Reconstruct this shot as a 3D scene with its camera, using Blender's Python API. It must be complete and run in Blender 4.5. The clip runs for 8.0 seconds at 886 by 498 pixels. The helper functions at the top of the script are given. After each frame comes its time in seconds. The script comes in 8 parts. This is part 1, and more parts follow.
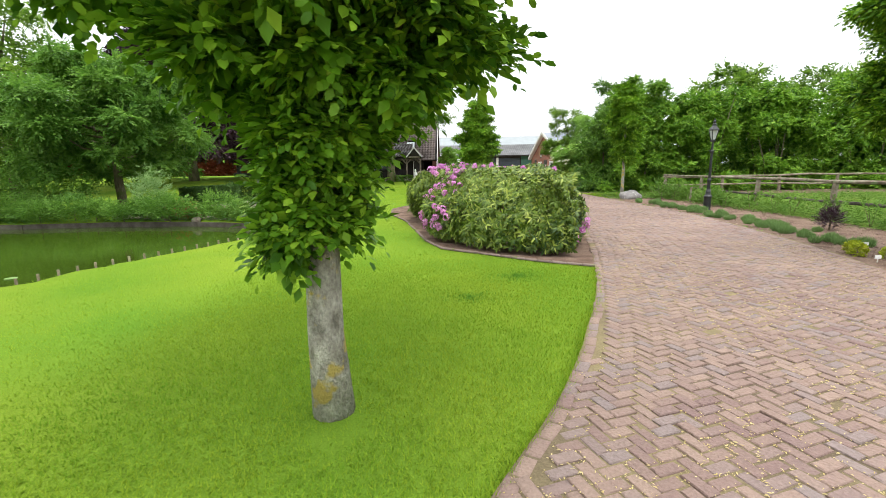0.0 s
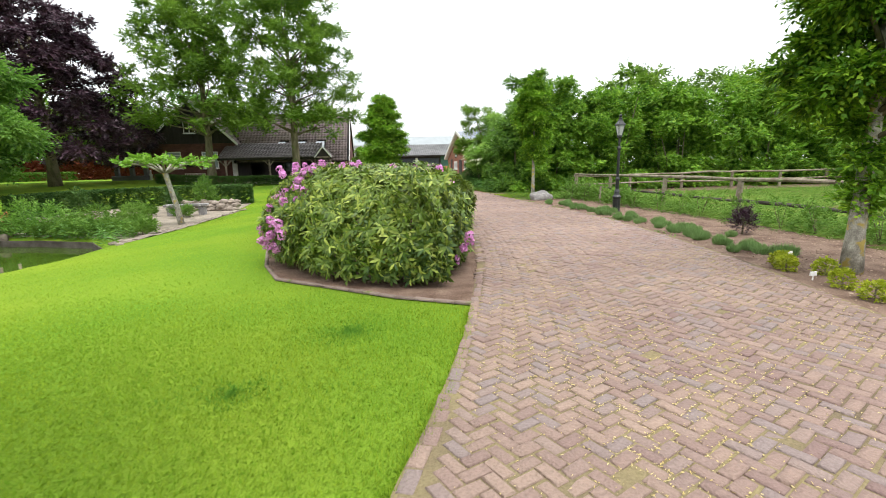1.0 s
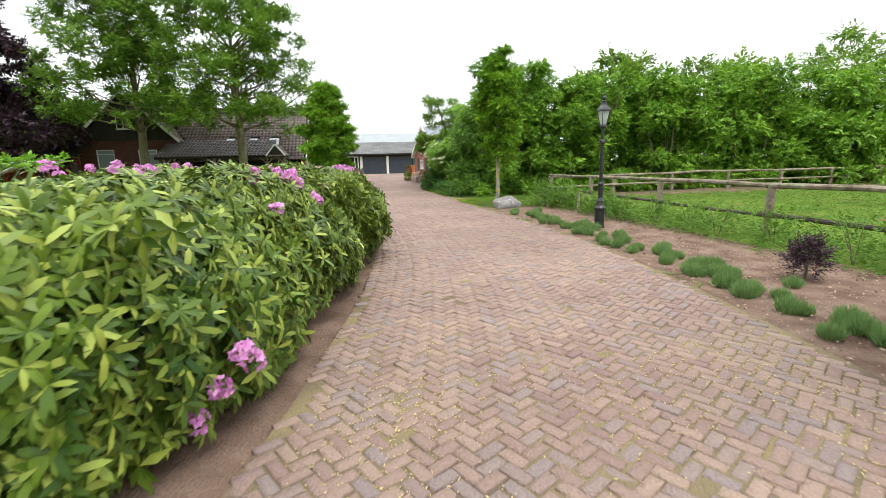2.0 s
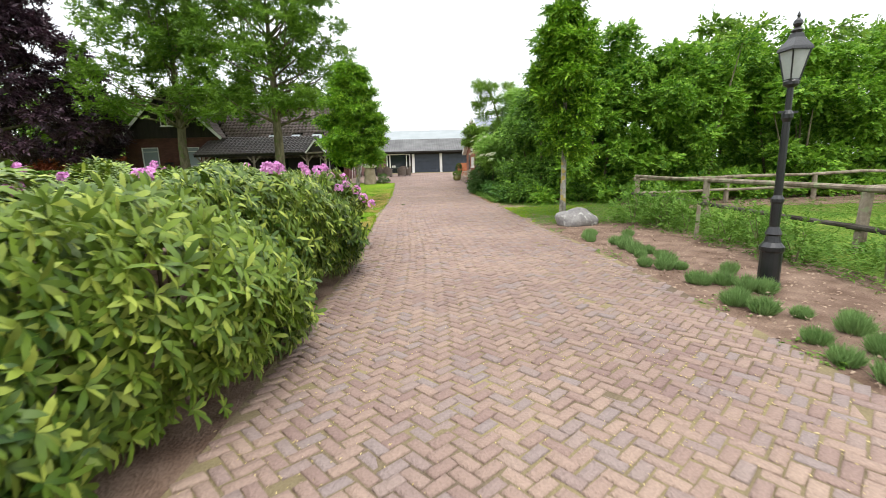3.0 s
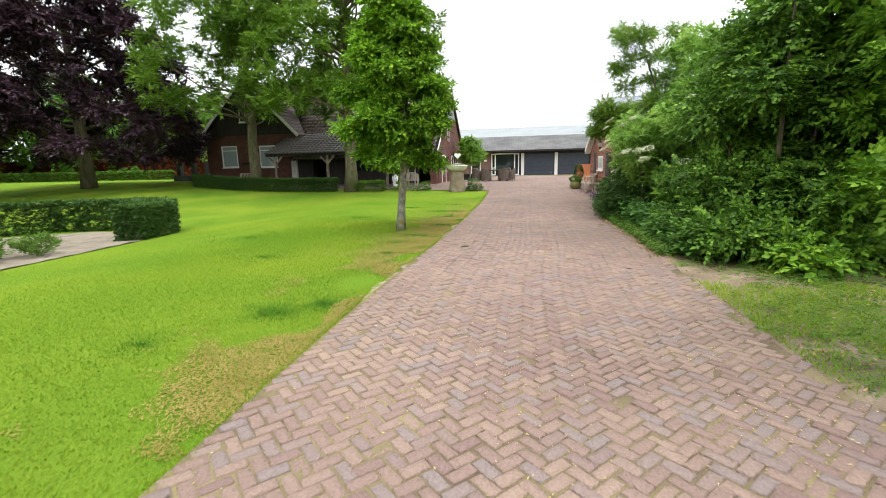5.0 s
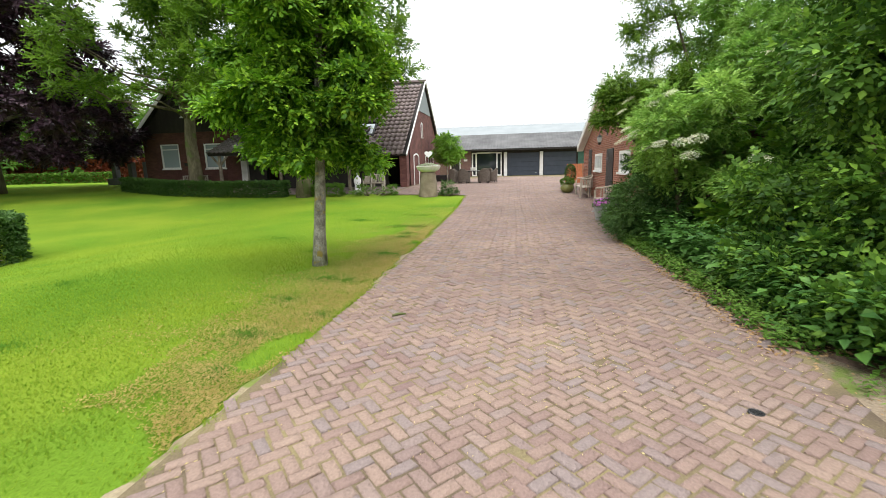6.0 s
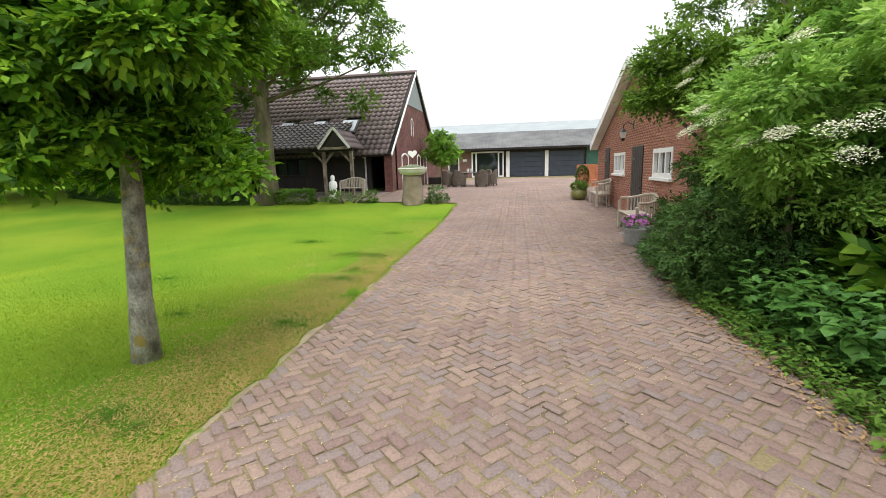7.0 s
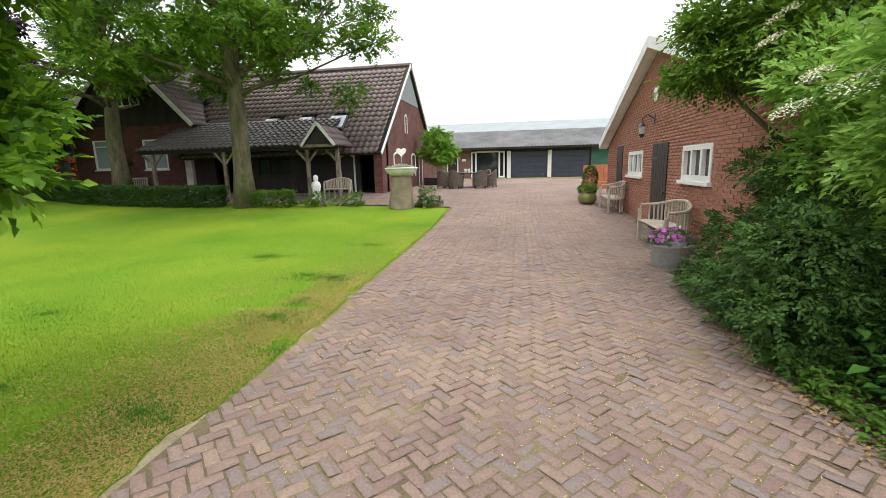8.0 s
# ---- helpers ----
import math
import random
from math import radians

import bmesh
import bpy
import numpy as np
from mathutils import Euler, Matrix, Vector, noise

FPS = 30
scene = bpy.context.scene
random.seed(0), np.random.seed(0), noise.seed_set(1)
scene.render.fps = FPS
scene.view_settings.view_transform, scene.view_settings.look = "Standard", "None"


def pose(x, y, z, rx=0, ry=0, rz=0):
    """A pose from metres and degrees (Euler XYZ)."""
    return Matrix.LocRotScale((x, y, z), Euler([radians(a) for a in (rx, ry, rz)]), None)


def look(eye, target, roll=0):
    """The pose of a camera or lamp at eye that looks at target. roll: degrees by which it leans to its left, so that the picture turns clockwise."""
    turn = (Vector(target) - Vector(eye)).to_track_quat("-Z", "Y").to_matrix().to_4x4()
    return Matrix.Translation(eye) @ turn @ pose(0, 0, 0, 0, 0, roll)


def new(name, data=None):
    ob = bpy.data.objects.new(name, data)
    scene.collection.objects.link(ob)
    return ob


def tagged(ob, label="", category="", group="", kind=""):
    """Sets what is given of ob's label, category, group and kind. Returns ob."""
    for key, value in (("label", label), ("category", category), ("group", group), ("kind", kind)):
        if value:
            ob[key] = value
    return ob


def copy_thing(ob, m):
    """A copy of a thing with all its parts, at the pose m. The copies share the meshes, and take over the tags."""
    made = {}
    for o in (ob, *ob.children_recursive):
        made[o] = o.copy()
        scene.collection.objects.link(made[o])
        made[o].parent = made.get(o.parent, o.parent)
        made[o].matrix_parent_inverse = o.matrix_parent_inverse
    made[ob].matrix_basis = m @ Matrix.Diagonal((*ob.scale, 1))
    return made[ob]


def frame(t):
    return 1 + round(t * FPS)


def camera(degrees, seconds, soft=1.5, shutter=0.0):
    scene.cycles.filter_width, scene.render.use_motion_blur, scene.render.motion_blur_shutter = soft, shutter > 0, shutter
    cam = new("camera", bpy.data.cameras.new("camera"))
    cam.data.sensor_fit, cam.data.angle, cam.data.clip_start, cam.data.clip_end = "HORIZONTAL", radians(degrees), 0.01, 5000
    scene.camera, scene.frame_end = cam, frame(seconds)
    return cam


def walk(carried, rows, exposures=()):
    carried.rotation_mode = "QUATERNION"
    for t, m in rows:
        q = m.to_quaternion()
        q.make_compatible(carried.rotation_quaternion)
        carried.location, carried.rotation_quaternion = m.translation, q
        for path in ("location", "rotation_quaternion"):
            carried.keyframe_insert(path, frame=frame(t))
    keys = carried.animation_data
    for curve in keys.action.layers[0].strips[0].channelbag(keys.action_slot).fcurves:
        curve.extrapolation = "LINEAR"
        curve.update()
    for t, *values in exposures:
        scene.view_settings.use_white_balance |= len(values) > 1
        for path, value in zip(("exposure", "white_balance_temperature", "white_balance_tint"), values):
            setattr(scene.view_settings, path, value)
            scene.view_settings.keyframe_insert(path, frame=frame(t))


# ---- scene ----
cam = camera(90.5, 8.0, soft=0.8, shutter=0.08)
PATH = [
    (0, (0.115, 0.028, 1.438), (0.067, 1.994, 1.075), -0.9),
    (0.5, (0.618, 0.81, 1.408), (0.686, 2.775, 1.043), -1.0),
    (1, (1.281, 2.036, 1.389), (1.553, 3.983, 1.023), -1.3),
    (1.2, (1.592, 2.553, 1.375), (1.969, 4.483, 1.01), -1.5),
    (2.3, (3.538, 6.528, 1.438), (3.84, 8.469, 1.059), -1.5),
    (2.5, (3.794, 7.361, 1.413), (4.025, 9.312, 1.035), -1.5),
    (3, (4.278, 9.412, 1.408), (4.361, 11.375, 1.03), -1.5),
    (3.5, (4.641, 11.607, 1.374), (4.6, 13.572, 1.004), -1.7),
    (4, (4.771, 13.595, 1.389), (4.561, 15.55, 1.024), -1.5),
    (4.2, (4.78, 14.34, 1.378), (4.512, 16.288, 1.014), -1.2),
    (5.3, (4.876, 18.409, 1.493), (4.445, 20.327, 1.128), -1.3),
    (5.5, (4.847, 19.132, 1.486), (4.477, 21.063, 1.119), -1.2),
    (6, (4.764, 21.055, 1.48), (4.416, 22.99, 1.114), -1.4),
    (6.5, (4.773, 22.969, 1.525), (4.413, 24.901, 1.158), -1.3),
    (7, (4.841, 24.39, 1.561), (4.473, 26.321, 1.194), -1.6),
    (7.5, (4.841, 25.421, 1.55), (4.47, 27.352, 1.181), -1.4),
    (8, (4.84, 26.149, 1.546), (4.466, 28.079, 1.179), -1.3),
]
walk(cam, [(t, look(eye, target, roll)) for t, eye, target, roll in PATH], [(0.0, 0.5), (1.0, 0.5), (3.0, 0.46), (5.5, 0.45), (6.5, 0.42), (8.0, 0.36)])

# ---------------------------------------------------------------- world and sun
world = bpy.data.worlds.new("overcast")
scene.world = world
world.use_nodes = True
wn = world.node_tree.nodes
wl = world.node_tree.links
sky = wn.new("ShaderNodeTexSky")
sky.sky_type = "NISHITA"
sky.sun_disc = False
sky.sun_elevation = radians(58)
sky.sun_rotation = radians(200)
sky.air_density, sky.dust_density, sky.ozone_density = 1.0, 4.0, 1.0
cloud = wn.new("ShaderNodeMix")
cloud.data_type = "RGBA"
cloud.inputs["Factor"].default_value = 0.86
# white cloud cover, brighter overhead than at the horizon
way = wn.new("ShaderNodeTexCoord")
up = wn.new("ShaderNodeSeparateXYZ")
lift = wn.new("ShaderNodeMapRange")
lift.inputs["From Min"].default_value, lift.inputs["From Max"].default_value = 0.0, 1.0
lift.inputs["To Min"].default_value, lift.inputs["To Max"].default_value = 8.0, 22.5
tone = wn.new("ShaderNodeVectorMath")
tone.operation = "SCALE"
tone.inputs[0].default_value = (0.98, 1.0, 1.03)
wl.new(way.outputs["Generated"], up.inputs[0])
wl.new(up.outputs["Z"], lift.inputs["Value"])
wl.new(lift.outputs[0], tone.inputs["Scale"])
wl.new(tone.outputs[0], cloud.inputs["B"])
wl.new(sky.outputs[0], cloud.inputs["A"])
wl.new(cloud.outputs["Result"], wn["Background"].inputs["Color"])
wn["Background"].inputs["Strength"].default_value = 0.115

sun = new("sun", bpy.data.lights.new("sun", "SUN"))
sun.data.energy, sun.data.angle, sun.data.color = 1.5, radians(25), (1.0, 0.96, 0.9)
sun.matrix_basis = look((0, 0, 40), (-6, 12, 0))

# ---------------------------------------------------------------- materials


def material(name, a, b, scale=3.0, rough=0.8, bump=0.0, fine=40.0, metal=0.0, spread=0.0, pick="", thin=0.0, spec=0.4, third=None, stain=0.0, stretch=(1, 1, 1), spots=None, skew=1.0):
    """Two colours mixed by coarse and fine noise; pick: 'island' or 'object' varies the pieces; thin: light passes through."""
    m = bpy.data.materials.new(name)
    m.use_nodes = True
    n, l = m.node_tree.nodes, m.node_tree.links
    bsdf = n["Principled BSDF"]
    bsdf.inputs["Roughness"].default_value = rough
    bsdf.inputs["Metallic"].default_value = metal
    bsdf.inputs["Specular IOR Level"].default_value = spec
    geo = n.new("ShaderNodeNewGeometry")
    mapping = n.new("ShaderNodeMapping")
    mapping.inputs["Scale"].default_value = stretch
    l.new(geo.outputs["Position"], mapping.inputs["Vector"])
    big, small = n.new("ShaderNodeTexNoise"), n.new("ShaderNodeTexNoise")
    big.inputs["Scale"].default_value, small.inputs["Scale"].default_value = scale, fine
    big.inputs["Detail"].default_value, small.inputs["Detail"].default_value = 4, 3
    l.new(mapping.outputs[0], big.inputs["Vector"])
    l.new(mapping.outputs[0], small.inputs["Vector"])
    ramp = n.new("ShaderNodeMapRange")
    ramp.inputs["From Min"].default_value, ramp.inputs["From Max"].default_value = 0.32, 0.68
    l.new(big.outputs["Fac"], ramp.inputs["Value"])
    mix = n.new("ShaderNodeMix")
    mix.data_type = "RGBA"
    mix.inputs["A"].default_value, mix.inputs["B"].default_value = (*a, 1), (*b, 1)
    last = mix.outputs["Result"]
    if pick:
        who = geo.outputs["Random Per Island"] if pick == "island" else n.new("ShaderNodeObjectInfo").outputs["Random"]
        add = n.new("ShaderNodeMath")
        add.operation = "MULTIPLY_ADD"
        add.inputs[1].default_value = 0.45
        l.new(ramp.outputs[0], add.inputs[0])
        power = n.new("ShaderNodeMath")
        power.operation = "POWER"
        power.inputs[1].default_value = skew
        l.new(who, power.inputs[0])
        half = n.new("ShaderNodeMath")
        half.operation = "MULTIPLY"
        half.inputs[1].default_value = 0.55
        l.new(power.outputs[0], half.inputs[0])
        l.new(half.outputs[0], add.inputs[2])
        l.new(add.outputs[0], mix.inputs["Factor"])
        if third:
            mix3 = n.new("ShaderNodeMix")
            mix3.data_type = "RGBA"
            mix3.inputs["B"].default_value = (*third, 1)
            wrap = n.new("ShaderNodeMath")
            wrap.operation = "PINGPONG"
            wrap.inputs[1].default_value = 0.07
            l.new(who, wrap.inputs[0])
            up = n.new("ShaderNodeMapRange")
            up.inputs["From Min"].default_value, up.inputs["From Max"].default_value = 0.045, 0.07
            l.new(wrap.outputs[0], up.inputs["Value"])
            l.new(last, mix3.inputs["A"])
            l.new(up.outputs[0], mix3.inputs["Factor"])
            last = mix3.outputs["Result"]
    else:
        l.new(ramp.outputs[0], mix.inputs["Factor"])
    grain = n.new("ShaderNodeMapRange")
    grain.inputs["To Min"].default_value, grain.inputs["To Max"].default_value = 1 - spread, 1 + spread
    l.new(small.outputs["Fac"], grain.inputs["Value"])
    tint = n.new("ShaderNodeVectorMath")
    tint.operation = "SCALE"
    l.new(last, tint.inputs[0])
    l.new(grain.outputs[0], tint.inputs["Scale"])
    colour = tint.outputs[0]
    if stain:
        blot = n.new("ShaderNodeTexNoise")
        blot.inputs["Scale"].default_value, blot.inputs["Detail"].default_value = scale * 0.23, 5
        l.new(geo.outputs["Position"], blot.inputs["Vector"])
        br = n.new("ShaderNodeMapRange")
        br.inputs["From Min"].default_value, br.inputs["From Max"].default_value = 0.4, 0.65
        br.inputs["To Min"].default_value, br.inputs["To Max"].default_value = 1.0, 1.0 - stain
        l.new(blot.outputs["Fac"], br.inputs["Value"])
        t2 = n.new("ShaderNodeVectorMath")
        t2.operation = "SCALE"
        l.new(colour, t2.inputs[0])
        l.new(br.outputs[0], t2.inputs["Scale"])
        colour = t2.outputs[0]
    if spots:
        tone, s_scale, s_from = spots
        sp = n.new("ShaderNodeTexNoise")
        sp.inputs["Scale"].default_value, sp.inputs["Detail"].default_value = s_scale, 5
        l.new(geo.outputs["Position"], sp.inputs["Vector"])
        sr = n.new("ShaderNodeMapRange")
        sr.inputs["From Min"].default_value, sr.inputs["From Max"].default_value = s_from, s_from + 0.07
        l.new(sp.outputs["Fac"], sr.inputs["Value"])
        m4 = n.new("ShaderNodeMix")
        m4.data_type = "RGBA"
        m4.inputs["B"].default_value = (*tone, 1)
        l.new(sr.outputs[0], m4.inputs["Factor"])
        l.new(colour, m4.inputs["A"])
        colour = m4.outputs["Result"]
    l.new(colour, bsdf.inputs["Base Color"])
    if bump:
        bp = n.new("ShaderNodeBump")
        bp.inputs["Strength"].default_value, bp.inputs["Distance"].default_value = min(1.0, bump), 0.02
        l.new(small.outputs["Fac"], bp.inputs["Height"])
        l.new(bp.outputs[0], bsdf.inputs["Normal"])
    if thin:
        tr = n.new("ShaderNodeBsdfTranslucent")
        ms = n.new("ShaderNodeMixShader")
        ms.inputs[0].default_value = thin
        l.new(colour, tr.inputs["Color"])
        l.new(bsdf.outputs[0], ms.inputs[1])
        l.new(tr.outputs[0], ms.inputs[2])
        l.new(ms.outputs[0], n["Material Output"].inputs["Surface"])
    return m


def glass(name, tint=(0.02, 0.025, 0.03)):
    m = bpy.data.materials.new(name)
    m.use_nodes = True
    b = m.node_tree.nodes["Principled BSDF"]
    b.inputs["Base Color"].default_value = (*tint, 1)
    b.inputs["Roughness"].default_value = 0.04
    b.inputs["Specular IOR Level"].default_value = 0.6
    return m


def brickwork(name, a, b, mortar, length=0.22, course=0.065):
    """Masonry of walls that stay far off."""
    m = material(name, a, b, 2.0, 0.9, 0.0, 60.0, spread=0.15)
    n, l = m.node_tree.nodes, m.node_tree.links
    old = n["Principled BSDF"].inputs["Base Color"].links[0].from_socket
    geo = n.new("ShaderNodeNewGeometry")
    sep, com, add = n.new("ShaderNodeSeparateXYZ"), n.new("ShaderNodeCombineXYZ"), n.new("ShaderNodeMath")
    l.new(geo.outputs["Position"], sep.inputs[0])
    l.new(sep.outputs["X"], add.inputs[0])
    l.new(sep.outputs["Y"], add.inputs[1])
    l.new(add.outputs[0], com.inputs["X"])
    l.new(sep.outputs["Z"], com.inputs["Y"])
    tex = n.new("ShaderNodeTexBrick")
    tex.inputs["Scale"].default_value = 1.0
    tex.inputs["Brick Width"].default_value, tex.inputs["Row Height"].default_value = length, course
    tex.inputs["Mortar Size"].default_value = 0.006
    tex.inputs["Color1"].default_value, tex.inputs["Color2"].default_value = (1, 1, 1, 1), (0.72, 0.7, 0.72, 1)
    tex.inputs["Mortar"].default_value = (*mortar, 1)
    l.new(com.outputs[0], tex.inputs["Vector"])
    mul = n.new("ShaderNodeMix")
    mul.data_type, mul.blend_type = "RGBA", "MULTIPLY"
    mul.inputs["Factor"].default_value = 1.0
    l.new(old, mul.inputs["A"])
    l.new(tex.outputs["Color"], mul.inputs["B"])
    l.new(mul.outputs["Result"], n["Principled BSDF"].inputs["Base Color"])
    bp = n.new("ShaderNodeBump")
    bp.inputs["Strength"].default_value, bp.inputs["Distance"].default_value = 0.6, 0.01
    inv = n.new("ShaderNodeMath")
    inv.operation = "SUBTRACT"
    inv.inputs[0].default_value = 1.0
    l.new(tex.outputs["Fac"], inv.inputs[1])
    l.new(inv.outputs[0], bp.inputs["Height"])
    l.new(bp.outputs[0], n["Principled BSDF"].inputs["Normal"])
    return m


M_LAWN = material("lawn", (0.102, 0.212, 0.018), (0.195, 0.278, 0.026), 0.33, 0.95, 0.9, 70.0, spread=0.32, spec=0.03, stain=0.15)
M_BLADE = material("grass_blade", (0.118, 0.268, 0.018), (0.315, 0.405, 0.034), 0.55, 0.8, 0, 30.0, spread=0.22, pick="island", thin=0.4, spec=0.05, stain=0.16)
M_TUFT = material("dark_grass", (0.065, 0.185, 0.018), (0.13, 0.27, 0.028), 2.0, 0.7, 0, 30.0, spread=0.2, pick="island", thin=0.3, spec=0.05)
M_WEED = material("weed_leaf", (0.055, 0.145, 0.018), (0.17, 0.285, 0.045), 1.0, 0.65, 0, 20.0, spread=0.25, pick="island", thin=0.3, spec=0.15)
M_LAVENDER = material("tuft_leaf", (0.15, 0.27, 0.08), (0.27, 0.41, 0.15), 2.0, 0.8, 0, 20.0, spread=0.2, pick="island", thin=0.3, spec=0.1)
M_SUCCULENT = material("succulent_leaf", (0.27, 0.33, 0.20), (0.48, 0.52, 0.38), 6.0, 0.6, 0, 20.0, spread=0.2, pick="island", spec=0.2)
M_GOLDEN = material("golden_leaf", (0.22, 0.30, 0.02), (0.40, 0.43, 0.03), 3.0, 0.6, 0, 20.0, spread=0.2, pick="island", thin=0.3, spec=0.12)
M_SOIL = material("bed_soil", (0.11, 0.07, 0.05), (0.215, 0.15, 0.112), 3.0, 0.95, 1.0, 60.0, spread=0.5, spec=0.1)
M_SAND = material("joint_sand", (0.115, 0.088, 0.062), (0.235, 0.195, 0.10), 1.2, 0.95, 0.6, 80.0, spread=0.4, spec=0.1)
M_PAVER = material("clinker", (0.190, 0.127, 0.115), (0.306, 0.224, 0.173), 0.7, 0.75, 0.7, 60.0, spread=0.32, pick="island", third=(0.222, 0.178, 0.165), spec=0.15, stain=0.2)
M_PAVER_ONE = material("clinker_single", (0.190, 0.127, 0.115), (0.306, 0.224, 0.173), 0.7, 0.75, 0.7, 60.0, spread=0.32, pick="object", third=(0.222, 0.178, 0.165), spec=0.15, stain=0.2)
M_KERB = material("edge_brick", (0.13, 0.095, 0.08), (0.22, 0.17, 0.14), 2.0, 0.85, 0.5, 50.0, spread=0.25, pick="island", spec=0.15, spots=((0.12, 0.14, 0.04), 3.0, 0.58))
M_PADDOCK = material("paddock_turf", (0.075, 0.14, 0.02), (0.165, 0.21, 0.04), 0.9, 0.95, 1.0, 40.0, spread=0.45, spec=0.03, stain=0.3, spots=((0.15, 0.105, 0.06), 0.8, 0.6))
M_VERGE = material("trodden_earth", (0.17, 0.13, 0.092), (0.30, 0.24, 0.17), 2.2, 0.95, 1.0, 50.0, spread=0.45, spec=0.05, stain=0.25, spots=((0.13, 0.17, 0.045), 2.4, 0.57))
M_SANDY = material("pale_edge_sand", (0.22, 0.18, 0.11), (0.36, 0.30, 0.20), 3.0, 0.95, 0.8, 70.0, spread=0.4, spec=0.05, spots=((0.16, 0.20, 0.05), 5.0, 0.54))
M_LITTER = material("dry_leaf", (0.20, 0.115, 0.05), (0.40, 0.28, 0.15), 5.0, 0.9, 0, 30.0, spread=0.3, pick="island", spec=0.1)
# darker copy of the shrub leaf, with the hollow's shade put into its colour
M_SHADESHRUB = material("shaded_shrub_leaf", (0.016, 0.062, 0.010), (0.13, 0.27, 0.03), 0.9, 0.5, 0, 20.0, spread=0.25, pick="island", thin=0.3, spec=0.2, third=(0.24, 0.42, 0.05))
M_CHIP = material("bark_chip", (0.20, 0.13, 0.09), (0.40, 0.31, 0.23), 5.0, 0.9, 0, 30.0, spread=0.3, pick="island", spec=0.1)
M_DRY = material("dry_turf", (0.27, 0.22, 0.055), (0.46, 0.345, 0.135), 2.5, 0.95, 0.8, 60.0, spread=0.3, pick="island", spec=0.05, thin=0.25)
M_CATKIN = material("fallen_catkin", (0.38, 0.29, 0.10), (0.56, 0.47, 0.24), 4.0, 0.8, 0, 30.0, spread=0.2, pick="island", spec=0.1)
M_BARK = material("lichened_bark", (0.20, 0.185, 0.15), (0.47, 0.45, 0.38), 14.0, 0.95, 1.0, 75.0, spread=0.65, spec=0.1, stain=0.3, stretch=(1, 1, 0.6), spots=((0.40, 0.31, 0.09), 7.0, 0.572))
M_OAKBARK = material("oak_bark", (0.085, 0.075, 0.046), (0.19, 0.163, 0.105), 4.0, 0.95, 1.0, 20.0, spread=0.5, spec=0.1, stretch=(1, 1, 0.3), spots=((0.10, 0.12, 0.045), 1.6, 0.56))
M_HORNBEAM = material("hornbeam_leaf", (0.016, 0.075, 0.006), (0.19, 0.39, 0.022), 1.4, 0.5, 0, 20.0, spread=0.25, pick="island", thin=0.3, spec=0.2, third=(0.36, 0.58, 0.045))
M_OAK = material("oak_leaf", (0.036, 0.105, 0.013), (0.24, 0.39, 0.045), 0.5, 0.5, 0, 20.0, spread=0.25, pick="island", thin=0.38, spec=0.2)
M_MAPLE = material("bright_leaf", (0.10, 0.24, 0.02), (0.22, 0.40, 0.04), 1.0, 0.5, 0, 20.0, spread=0.25, pick="island", thin=0.35, spec=0.3)
M_COPPER = material("copper_beech_leaf", (0.020, 0.012, 0.019), (0.085, 0.042, 0.060), 0.5, 0.38, 0, 20.0, spread=0.2, pick="island", thin=0.15, spec=0.2)
M_WOOD_LEAF = material("shrub_leaf", (0.022, 0.095, 0.010), (0.23, 0.44, 0.035), 0.8, 0.5, 0, 20.0, spread=0.25, pick="island", thin=0.32, spec=0.2, third=(0.29, 0.47, 0.05), skew=1.2)
M_WILLOW = material("willow_leaf", (0.05, 0.15, 0.022), (0.19, 0.35, 0.05), 0.5, 0.5, 0, 20.0, spread=0.25, pick="island", thin=0.38, spec=0.2)
M_ELDER = material("elder_leaf", (0.12, 0.29, 0.045), (0.42, 0.62, 0.13), 0.9, 0.42, 0, 20.0, spread=0.25, pick="island", thin=0.42, spec=0.4)
M_UMBEL = material("elder_blossom", (0.55, 0.55, 0.36), (0.70, 0.69, 0.52), 8.0, 0.8, 0, 30.0, spread=0.1)
M_NETTLE = material("broad_leaf", (0.04, 0.13, 0.026), (0.15, 0.31, 0.055), 1.0, 0.5, 0, 20.0, spread=0.25, pick="island", thin=0.25, spec=0.3)
M_RHODO = material("rhododendron_leaf", (0.011, 0.043, 0.004), (0.152, 0.230, 0.020), 1.1, 0.46, 0, 25.0, spread=0.25, pick="island", thin=0.12, spec=0.3, third=(0.31, 0.37, 0.06), skew=1.25)
M_PETAL = material("rhododendron_petal", (0.58, 0.17, 0.50), (0.82, 0.46, 0.74), 5.0, 0.6, 0, 30.0, spread=0.15, pick="island", thin=0.3, spec=0.2)
M_BOX = material("clipped_hedge_leaf", (0.03, 0.085, 0.018), (0.09, 0.17, 0.035), 0.8, 0.6, 0, 20.0, spread=0.25, pick="island", thin=0.2, spec=0.2)
M_REDHEDGE = material("red_hedge_leaf", (0.16, 0.030, 0.020), (0.22, 0.075, 0.035), 0.5, 0.6, 0, 20.0, spread=0.25, pick="island", thin=0.25, spec=0.12)
M_SHEDBRICK = material("shed_brick", (0.30, 0.125, 0.085), (0.40, 0.19, 0.13), 1.5, 0.9, 0.4, 60.0, spread=0.15, pick="island", third=(0.36, 0.16, 0.12), spec=0.2)
M_SHEDBRICK_ONE = material("shed_brick_single", (0.30, 0.125, 0.085), (0.40, 0.19, 0.13), 1.5, 0.9, 0.4, 60.0, spread=0.15, pick="object", third=(0.36, 0.16, 0.12), spec=0.2)
M_MORTAR = material("pale_mortar", (0.36, 0.25, 0.20), (0.42, 0.32, 0.26), 3.0, 0.95, 0.4, 80.0, spread=0.15)
